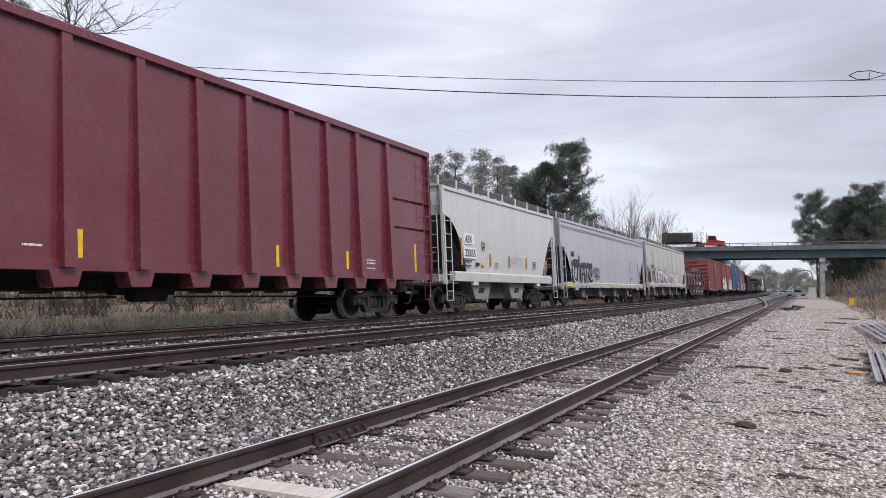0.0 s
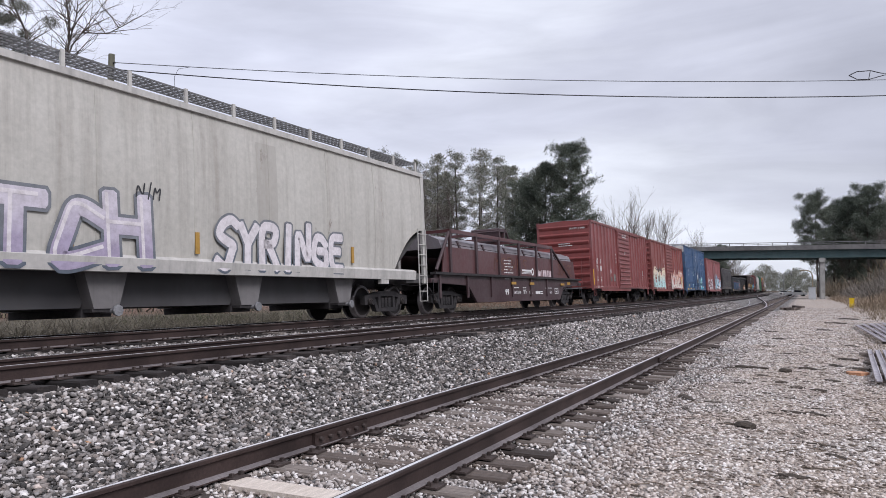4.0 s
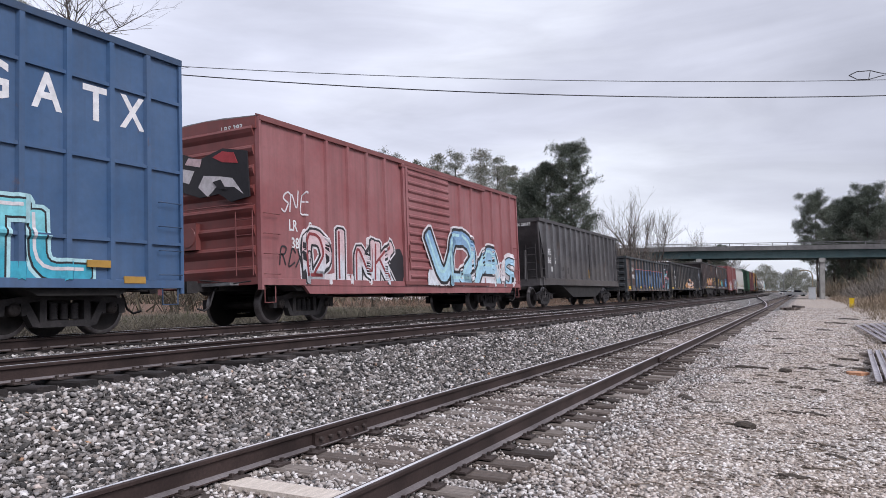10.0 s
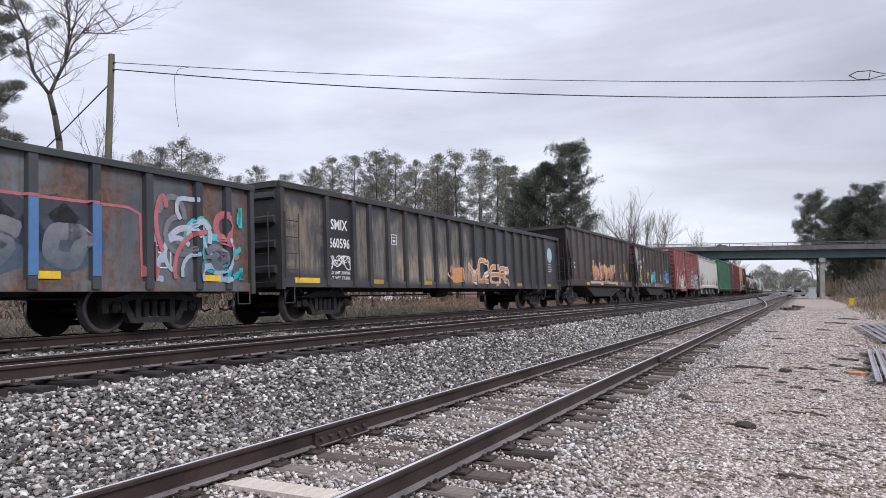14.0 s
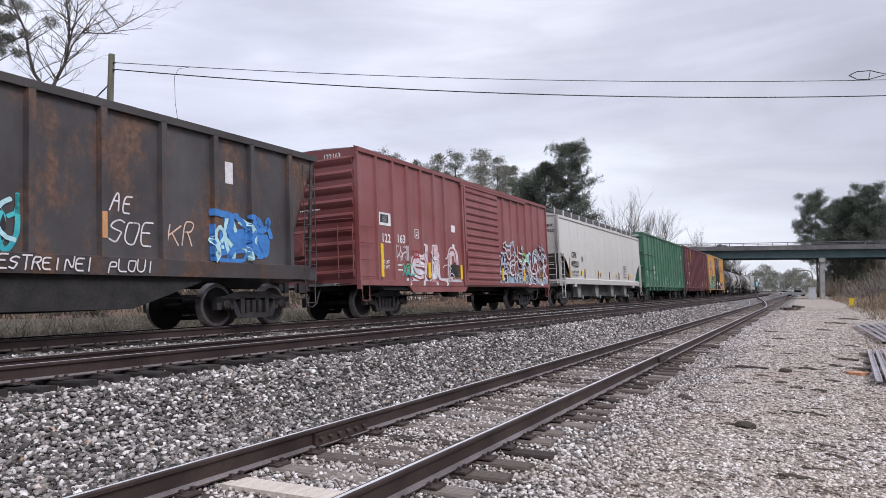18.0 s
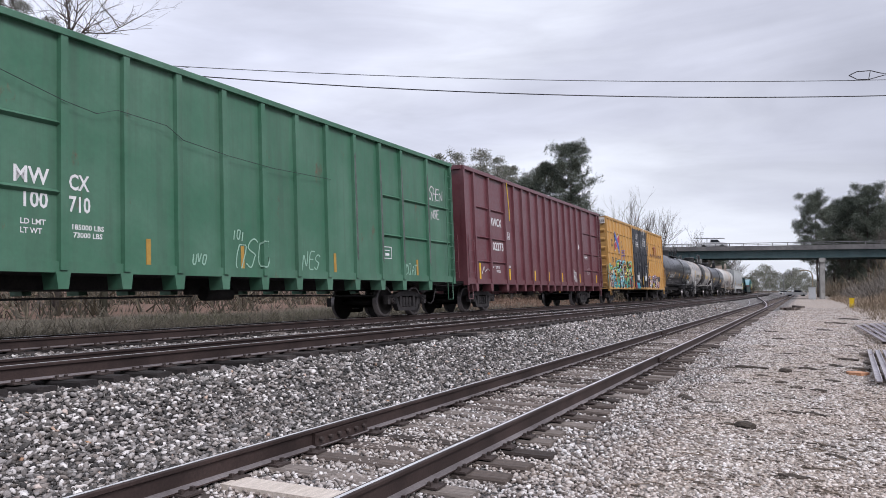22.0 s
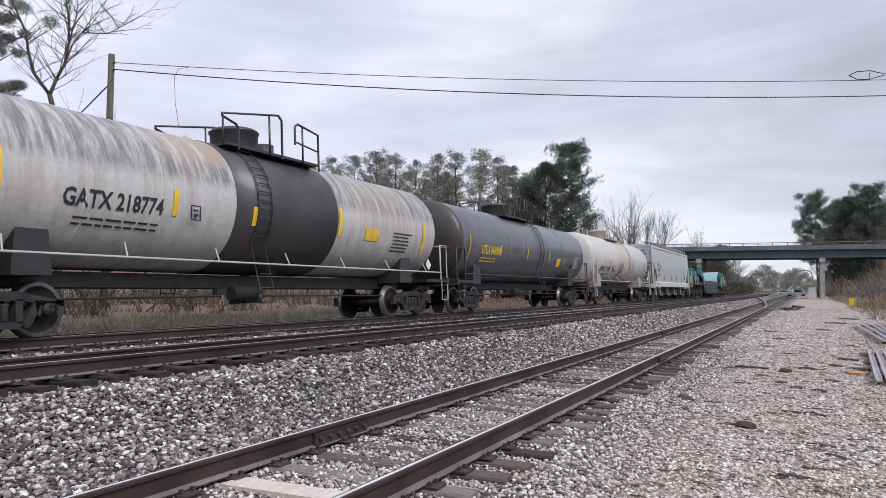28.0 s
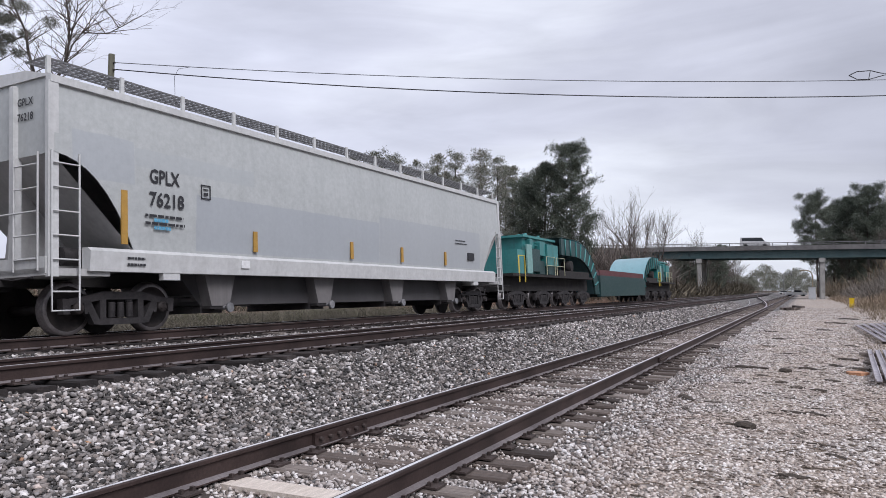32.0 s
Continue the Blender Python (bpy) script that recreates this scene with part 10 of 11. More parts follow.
def round_block():
    """A cube with a raised point on each face: a rounder stone."""
    v, f = rough_block()
    v = np.concatenate([v * 0.86, np.array([(-1, 0, 0), (1, 0, 0), (0, -1, 0), (0, 1, 0), (0, 0, -1), (0, 0, 1)]) * 0.80])
    sides = [(0, 1, 3, 2), (4, 6, 7, 5), (0, 4, 5, 1), (2, 3, 7, 6), (0, 2, 6, 4), (1, 5, 7, 3)]
    return v, np.array([(q[i], q[(i + 1) % 4], 8 + k) for k, q in enumerate(sides) for i in range(4)])


def scatter_stones(name, label, spots, sizes, flat, material, seed, sink=0.25, block=rough_block, lift=0.0):
    """spots: (n, 3) places; sizes: n radii. One joined mesh of angular stones."""
    rng = np.random.RandomState(seed)
    base, faces = block()
    n, nv = len(spots), len(base)
    shapes = (base[None] + rng.uniform(-0.36, 0.36, (40, nv, 3)) * (1.0 if nv == 8 else 0.85)) * rng.uniform(0.75, 1.2, (40, 1, 3)) * np.array([1.15, 0.9, 0.62])
    v = shapes[rng.randint(0, 40, n)]
    q = rng.normal(size=(n, 4)) * np.array([1, 0.42, 0.42, 1])
    q /= np.linalg.norm(q, axis=1)[:, None]
    w, x, y, z = q.T
    rot = np.stack([1 - 2 * (y * y + z * z), 2 * (x * y - z * w), 2 * (x * z + y * w), 2 * (x * y + z * w), 1 - 2 * (x * x + z * z), 2 * (y * z - x * w), 2 * (x * z - y * w), 2 * (y * z + x * w), 1 - 2 * (x * x + y * y)], 1).reshape(n, 3, 3)
    v = np.einsum("nij,nkj->nki", rot, v)
    v[:, :, 2] *= flat
    v = v * sizes[:, None, None] + spots[:, None, :]
    v[:, :, 2] += rng.uniform(-0.3, 1.0, n)[:, None] * lift
    v[:, :, 2] += (sizes * flat * (1 - 2 * sink))[:, None] * 0.5
    me = bpy.data.meshes.new(name)
    nf = n * len(faces)
    me.vertices.add(n * nv)
    me.vertices.foreach_set("co", v.astype(np.float32).ravel())
    idx = (faces[None] + (np.arange(n) * nv)[:, None, None]).ravel().astype(np.int32)
    me.loops.add(nf * 3)
    me.loops.foreach_set("vertex_index", idx)
    me.polygons.add(nf)
    me.polygons.foreach_set("loop_start", (np.arange(nf) * 3).astype(np.int32))
    me.materials.append(material)
    me.update(calc_edges=True)
    me.validate()
    return tagged(new(name, me), label, "gravel", kind="stuff")


def field(rng, x0, x1, l0, l1, per_m2, near=6.0):
    """Random places on the ground, thinning out with distance."""
    n = int((x1 - x0) * (l1 - l0) * per_m2)
    x, l = rng.uniform(x0, x1, n), rng.uniform(l0, l1, n)
    keep = rng.uniform(0, 1, n) < np.minimum(1.0, (near / np.maximum(np.hypot(x, l), 0.1)) ** 1.15)
    x, l = x[keep], l[keep]
    return np.array([(a, follow(a, b), ground_z(a, b)) for a, b in zip(x, l)]).reshape(-1, 3)


BALLAST = stone_material("mixed_grey_ballast_stone", [(0.0, (0.028, 0.026, 0.026)), (0.2, (0.075, 0.070, 0.066)), (0.36, (0.14, 0.122, 0.110)), (0.48, (0.155, 0.145, 0.142)), (0.60, (0.24, 0.205, 0.185)), (0.70, (0.27, 0.255, 0.25)), (0.80, (0.39, 0.352, 0.328)), (0.91, (0.55, 0.515, 0.50)), (0.99, (0.78, 0.745, 0.725)), (1.0, (0.36, 0.19, 0.10))])
OLD_STONE = stone_material("brownish_siding_stone", [(0.0, (0.085, 0.070, 0.064)), (0.25, (0.22, 0.19, 0.172)), (0.55, (0.40, 0.36, 0.34)), (0.8, (0.58, 0.545, 0.525)), (1.0, (0.82, 0.80, 0.79))], soil=0.35)
CHIP = stone_material("pale_lot_chips", [(0.0, (0.14, 0.118, 0.104)), (0.25, (0.34, 0.295, 0.268)), (0.6, (0.58, 0.525, 0.485)), (0.88, (0.75, 0.705, 0.675)), (1.0, (0.88, 0.85, 0.83))], soil=0.5)
LITTER = stone_material("dark_wood_litter", [(0.0, (0.035, 0.025, 0.02)), (0.6, (0.10, 0.075, 0.055)), (1.0, (0.22, 0.17, 0.13))])
rng = np.random.RandomState(7)
a = field(rng, 1.5, 26, 4.25, 6.9, 1400, 6.5)
scatter_stones("ballast_stones", "grey crushed-stone ballast on the shoulder of the main track", a, rng.uniform(0.012, 0.042, len(a)), 0.85, BALLAST, 1, block=round_block, lift=0.036)
a = field(rng, 20, 75, 4.4, 6.9, 260, 17.0)
scatter_stones("ballast_stones", "grey crushed-stone ballast farther along the main track", a, rng.uniform(0.026, 0.055, len(a)), 0.95, BALLAST, 2, lift=0.03)
a = field(rng, 3.0, 26, 1.3, 4.75, 950, 6.0)
scatter_stones("siding_stones", "brownish grey stones between the siding ties", a, rng.uniform(0.012, 0.034, len(a)), 0.85, OLD_STONE, 3, block=round_block, lift=0.02)
a = field(rng, 22, 62, 1.3, 4.7, 190, 20.0)
scatter_stones("siding_stones", "brownish grey stones farther along the siding", a, rng.uniform(0.024, 0.045, len(a)), 0.8, OLD_STONE, 4)
a = field(rng, 4.6, 26, -2.4, 1.7, 1000, 7.0)
scatter_stones("lot_chips", "pale stone chips trodden into the gravel lot", a, rng.uniform(0.009, 0.030, len(a)), 0.6, CHIP, 5)
a = field(rng, 22, 75, -3.6, 1.7, 110, 24.0)
scatter_stones("lot_chips", "pale stone chips farther along the gravel lot", a, rng.uniform(0.02, 0.05, len(a)), 0.5, CHIP, 15)
a = field(rng, 1.0, 45, 6.9, 10.8, 230, 12.0)
scatter_stones("track_stones", "grey ballast stones between the main tracks", a, rng.uniform(0.024, 0.05, len(a)), 0.85, BALLAST, 6)


def litter(name, label, spots, seed):
    """Small twigs and bark flakes strewn on the ground."""
    rng = np.random.RandomState(seed)
    n = len(spots)
    a, l, w = rng.uniform(0.6, 2.4, n), rng.uniform(0.015, 0.05, n) * (1 + 2.5 * (rng.uniform(0, 1, n) > 0.93)), rng.uniform(0.003, 0.009, n)
    d = np.stack([np.cos(a), np.sin(a), rng.uniform(-0.06, 0.1, n)], 1) * l[:, None]
    s = np.stack([-np.sin(a), np.cos(a), np.zeros(n)], 1) * w[:, None]
    up = np.array([0, 0, 1.0]) * w[:, None] * 1.2
    c = spots + np.array([0, 0, 0.012])
    v = np.stack([c - d - s, c - d + s, c - d * 0.9 + up, c + d - s, c + d + s, c + d * 0.85 + up], 1)
    f = np.array([(0, 1, 4), (0, 4, 3), (1, 2, 5), (1, 5, 4), (2, 0, 3), (2, 3, 5), (0, 2, 1), (3, 4, 5)])
    me = bpy.data.meshes.new(name)
    me.from_pydata(v.reshape(-1, 3).tolist(), [], (f[None] + (np.arange(n) * 6)[:, None, None]).reshape(-1, 3).tolist())
    me.materials.append(LITTER)
    return tagged(new(name, me), label, "litter", kind="stuff")


a = field(rng, 4.5, 30, -2.4, 1.6, 32, 9.0)
litter("wood_litter", "dark twigs and bark flakes strewn over the gravel lot", a, 31)
a = field(rng, 3.0, 24, 1.4, 6.4, 22, 8.0)
litter("wood_litter", "brown twigs caught among the ballast stones", a, 32)

# ---------------------------------------------------------------- trees and brush
NEEDLE = None


def foliage(name, stops, rough=0.8):
    m, nt, b = shader(name, rough)
    geo = nt.nodes.new("ShaderNodeNewGeometry")
    oi = nt.nodes.new("ShaderNodeObjectInfo")
    c = ramp_node(nt, geo.outputs["Random Per Island"], stops)
    nt.links.new(mix_node(nt, 0.6, c, ramp_node(nt, oi.outputs["Random"], [(0.0, (0.75, 0.78, 0.75)), (1.0, (1.25, 1.2, 1.2))]), "MULTIPLY"), b.inputs["Base Color"])
    return m


NEEDLE = foliage("pine_needles", [(0.0, (0.11, 0.12, 0.098)), (0.5, (0.17, 0.18, 0.145)), (0.85, (0.22, 0.22, 0.18)), (1.0, (0.26, 0.24, 0.20))])
FINE_NEEDLE = foliage("grey_green_pine_needles", [(0.0, (0.10, 0.105, 0.09)), (0.6, (0.16, 0.165, 0.14)), (1.0, (0.22, 0.22, 0.19))])
DARK_NEEDLE = foliage("dark_pine_needles", [(0.0, (0.06, 0.076, 0.062)), (0.6, (0.10, 0.12, 0.092)), (1.0, (0.15, 0.165, 0.125))])
BARKS = rough_stuff("grey_brown_bark", (0.05, 0.042, 0.036), (0.12, 0.105, 0.095), 2.5, 0.95, 0.6, 0.03, 0, 6, (4, 4, 0.7))
TWIG = rough_stuff("grey_twigs", (0.075, 0.06, 0.052), (0.15, 0.125, 0.11), 3, 0.9, 0.2, 0.01, 0, 6)
DRY = foliage("dry_brown_brush", [(0.0, (0.10, 0.074, 0.052)), (0.5, (0.19, 0.145, 0.10)), (0.85, (0.28, 0.22, 0.155)), (1.0, (0.36, 0.30, 0.21))])
DULL = foliage("dull_brown_brush", [(0.0, (0.03, 0.026, 0.018)), (0.5, (0.06, 0.05, 0.034)), (0.85, (0.10, 0.084, 0.056)), (1.0, (0.16, 0.135, 0.09))])
TANGLE = foliage("grey_brown_tangle", [(0.0, (0.05, 0.043, 0.032)), (0.5, (0.10, 0.087, 0.065)), (0.85, (0.16, 0.14, 0.105)), (1.0, (0.22, 0.195, 0.15))])
GREENISH = foliage("winter_green_brush", [(0.0, (0.035, 0.042, 0.02)), (0.6, (0.065, 0.07, 0.035)), (1.0, (0.12, 0.11, 0.06))])


def tufts(centres, radii, per, size, seed, squash=0.6, slim=0.13):
    """Many small pointed leaves round each centre, as one mesh's data."""
    rng = np.random.RandomState(seed)
    vs, n = [], 0
    out = []
    for c, r in zip(centres, radii):
        d = rng.normal(size=(per, 3))
        d /= np.linalg.norm(d, axis=1)[:, None]
        p = np.array(c) + d * (r * rng.uniform(0.25, 1.0, (per, 1))) * np.array([1, 1, squash])
        e = rng.normal(size=(per, 3)) * 0.6 + d
        e /= np.linalg.norm(e, axis=1)[:, None]
        s = np.cross(e, rng.normal(size=(per, 3)))
        s /= np.linalg.norm(s, axis=1)[:, None] + 1e-6
        k = size * rng.uniform(0.6, 1.4, (per, 1))
        out.append(np.stack([p - s * k * slim, p + s * k * slim, p + e * k], 1))
    return np.concatenate(out).reshape(-1, 3)


def leaf_mesh(name, pts, material):
    n = len(pts) // 3
    me = bpy.data.meshes.new(name)
    me.vertices.add(n * 3)
    me.vertices.foreach_set("co", pts.astype(np.float32).ravel())
    me.loops.add(n * 3)
    me.loops.foreach_set("vertex_index", np.arange(n * 3, dtype=np.int32))
    me.polygons.add(n)
    me.polygons.foreach_set("loop_start", (np.arange(n) * 3).astype(np.int32))
    me.materials.append(material)
    me.update(calc_edges=True)
    return me


def pine(height, bare, spread_r, limbs_n, per, size, seed, needle, squash=0.6, label="tall pine with a bare trunk and a ragged crown", clump=0.55, each=5, slim=0.13):
    """A tall pine: straight trunk, dead stubs below, rising limbs that carry separate needle clumps."""
    rnd = random.Random(seed)
    tree = thing("pine_tree", label, "tree", "pines behind the tracks")
    trunk, limbs = Geo(), Geo()
    lean = [Vector((0, 0, 0))]
    for i in range(6):
        lean.append(lean[-1] + Vector((rnd.uniform(-0.14, 0.14), rnd.uniform(-0.14, 0.14), height / 6)))
    at = lambda t: lean[min(5, int(t * 6))].lerp(lean[min(5, int(t * 6)) + 1], t * 6 - min(5, int(t * 6)))
    for i in range(6):
        trunk.rod(lean[i], lean[i + 1], height * 0.0125 * (1 - i / 6.8), 7, height * 0.0125 * (1 - (i + 1) / 6.8))
    centres, radii = [], []
    for k in range(limbs_n):
        t = bare + (1 - bare) * (k + rnd.random()) / limbs_n
        u = (t - bare) / (1 - bare)
        reach = spread_r * (0.30 + 0.70 * math.sin(math.pi * (0.22 + 0.72 * u)) ** 0.8) * rnd.uniform(0.55, 1.12) * (0.35 if u > 0.96 else 1.0)
        a = k * 2.4 + rnd.uniform(-0.5, 0.5)
        p, q = at(t), None
        rise = rnd.uniform(-0.02, 0.32) + 0.35 * u
        tip = p + Vector((reach * math.cos(a), reach * math.sin(a), reach * rise))
        mid = p.lerp(tip, 0.55) + Vector((0, 0, -0.10 * reach))
        limbs.rod(p, mid, 0.06 * (1.25 - t), 4, 0.035)
        limbs.rod(mid, tip, 0.035, 4, 0.012)
        for c in range(each):
            f = rnd.uniform(0.35 if u > 0.3 else 0.55, 1.0) if c else 1.0
            base = p.lerp(mid, f / 0.55) if f < 0.55 else mid.lerp(tip, (f - 0.55) / 0.45)
            q = base + Vector((rnd.uniform(-1, 1), rnd.uniform(-1, 1), rnd.uniform(-0.25, 0.5))) * 0.24 * reach
            limbs.rod(base, q, 0.018, 3, 0.008)
            centres.append(q)
            radii.append(clump * rnd.uniform(0.6, 1.25))
    for k in range(9):
        t = bare * rnd.uniform(0.45, 1.0)
        p, a, l = at(t), rnd.uniform(0, 6.3), rnd.uniform(0.4, 1.8)
        limbs.rod(p, p + Vector((l * math.cos(a), l * math.sin(a), rnd.uniform(-0.1, 0.5) * l)), 0.03, 4, 0.008)
    for k in range(4):
        centres.append(lean[6] + Vector((rnd.uniform(-0.4, 0.4), rnd.uniform(-0.4, 0.4), rnd.uniform(-0.8, 0.2))))
        radii.append(clump * rnd.uniform(0.6, 1.0))
    part("trunk", trunk, BARKS, tree)
    part("branchwork", limbs, BARKS, tree)
    part("crown", leaf_mesh("crown", tufts(centres, radii, per, size, seed, squash, slim), needle), None, tree)
    return tree


def bare_tree(height, depth, seed, r0, spread_a=0.5, label="bare grey winter tree", fork=0.45, name="bare_tree"):
    rnd = random.Random(seed)
    tree = thing(name, label, "tree", "bare trees behind the tracks")
    trunk, twigs = Geo(), Geo()

    def grow(p, d, length, r, level):
        n = 3
        for i in range(n):
            d2 = (d + Vector((rnd.uniform(-1, 1), rnd.uniform(-1, 1), rnd.uniform(-0.4, 0.7))) * 0.16).normalized()
            q = p + d2 * (length / n)
            (trunk if level < 2 else twigs).rod(p, q, r * (1 - 0.22 * i / n), 6 if level < 2 else 4 if level < 4 else 3, r * (1 - 0.22 * (i + 1) / n))
            p, d = q, d2
            if level >= 1 and level < depth and rnd.random() < 0.72:
                side = (d + Vector((rnd.uniform(-1, 1), rnd.uniform(-1, 1), rnd.uniform(-0.2, 0.6))) * 0.9).normalized()
                grow(p, side, length * rnd.uniform(0.4, 0.65), r * 0.42, level + 1)
        if level < depth:
            for k in range(2 if rnd.random() < 0.75 else 3):
                side = (d + Vector((rnd.uniform(-1, 1), rnd.uniform(-1, 1), rnd.uniform(-0.15, 0.5))) * spread_a).normalized()
                grow(p, side, length * rnd.uniform(0.6, 0.85), r * rnd.uniform(0.52, 0.7), level + 1)

    grow(Vector((0, 0, -0.4)), Vector((0, 0, 1)), height * fork, r0, 0)
    part("trunk", trunk, BARKS, tree)
    part("branchwork", twigs, TWIG, tree)
    return tree


def set_tree(t, x, y, scale, turn):
    l = y
    t.matrix_world = Matrix.Translation((x, y, ground_z(x, min(l, 800)) - 0.15)) @ Matrix.Rotation(turn, 4, "Z") @ Matrix.Diagonal((scale, scale, scale, 1))
    return t


def again(t, x, y, scale, turn):
    c = copy_thing(t, Matrix.Identity(4))
    return set_tree(c, x, y, scale, turn)


PINES = [pine(18.5, (0.48, 0.42, 0.52, 0.46)[i], (2.3, 2.6, 2.2, 2.45)[i], (30, 34, 28, 31)[i], 46, 0.22, 40 + i, NEEDLE, 0.8, clump=0.62, each=5, slim=0.14) for i in range(4)]
ROW = [(65.8, 75.3, 18.2), (65.7, 71.4, 18.3), (67.0, 68.8, 19.2), (72.1, 69.3, 18.7), (83.4, 74.8, 17.5), (83.7, 71.4, 18.6), (89.2, 71.0, 18.4), (90.0, 66.6, 18.5), (82.2, 56.9, 18.8), (82.1, 53.5, 18.8), (82.8, 50.6, 19.2), (85.9, 49.2, 19.3), (89.8, 48.4, 19.1), (85.9, 42.9, 19.0),
       (86.2, 40.0, 19.1), (85.4, 36.8, 19.2), (88.2, 35.3, 18.5), (93.6, 35.3, 18.2), (94.3, 33.3, 17.5), (95, 45.5, 18.0), (94, 40, 18.4), (92, 54, 18.0), (96, 60, 18), (70, 78, 17.5), (100, 50, 18.5), (90, 62.2, 17.2)]
rnd = random.Random(5)
for i, (x, y, z) in enumerate(ROW):
    if i < 4:
        set_tree(PINES[i], x, y, z / 18.7, rnd.uniform(0, 6))
    else:
        again(PINES[i % 4], x, y, z / 18.7, rnd.uniform(0, 6))
for i, (x, y, z) in enumerate(ROW[::2]):
    again(PINES[(i + 1) % 4], x + 9 + 2 * math.sin(i), y + 6 + 3 * math.sin(i * 2.1), (z + 0.5 * math.sin(i * 1.7)) / 18.4, rnd.uniform(0, 6))
BIG = pine(18.3, 0.20, 3.1, 84, 90, 0.24, 77, DARK_NEEDLE, 0.95, "big dark dense pine behind the tracks", 0.68, 6)
set_tree(BIG, 82.6, 23.9, 1.0, 0.4)
BIG2 = pine(16.4, 0.20, 2.9, 74, 90, 0.24, 78, DARK_NEEDLE, 0.95, "dark dense pine behind the tracks", 0.68, 6)
set_tree(BIG2, 83.6, 27.4, 1.0, 1.4)
again(BIG2, 85.0, 30.2, 0.90, 2.9)
again(BIG2, 80.5, 30.5, 0.50, 4.0)
again(BIG2, 118, 25.5, 0.42, 1.0)
ROUND = pine(18.5, 0.34, 3.9, 50, 150, 0.26, 85, DARK_NEEDLE, 0.75, "tall round-crowned pine beyond the overpass", 0.85, 6)
set_tree(ROUND, 230, -16.5, 1.1, 0.5)
RIGHT = [(200, -3.4, 17.0), (212, -7.4, 18.5), (224, -11.9, 20.0), (200, -14.1, 16.5), (212, -18.3, 18.0), (224, -24.1, 19.0), (200, -26.0, 16.0), (206, -10.5, 17.5), (218, -30, 18)]
for i, (x, y, hh) in enumerate(RIGHT):
    again((ROUND, BIG2, ROUND)[i % 3], x, y, (27.0 - ground_z(x, y)) / (19.0 if i % 3 != 1 else 18.2) * (0.93 + 0.02 * (i % 4)), i * 1.3)
for i, (x, y, z) in enumerate([(188.5, 24, 12.9), (189.2, 18, 13.4), (188, 27, 12.7), (196, 36, 13.0), (215, 30, 13.0)]):
    again(BIG2, x, y, (z - ground_z(x, y)) / 18.0, i * 0.9)
for i in range(34):
    x = 250 + 16 * i + rnd.uniform(-6, 6)
    again(BIG2 if i % 2 else BIG, x, 24 + 0.05 * (x - 250) + rnd.uniform(0, 14) + bend(x)[0], rnd.uniform(0.65, 0.9), rnd.uniform(0, 6))
    again(BIG2 if i % 3 else BIG, x, -14 - 0.015 * (x - 250) - rnd.uniform(0, 14), rnd.uniform(0.6, 0.85), rnd.uniform(0, 6))
far_rng = np.random.RandomState(3)
spots = []
for _ in range(2800):
    y = far_rng.uniform(-170, 190)
    spots.append((far_rng.uniform(640, 760), y, (15 + 4 * math.sin(y * 0.07) + 3 * math.sin(y * 0.23 + 1)) * far_rng.uniform(0.03, 1.0)))
tagged(new("far_woods", leaf_mesh("far_woods", tufts(spots, [far_rng.uniform(2.0, 4.5) for _ in spots], 130, 0.9, 8, 0.8), NEEDLE)), "distant pine woods closing the view down the line", "woods", kind="stuff")

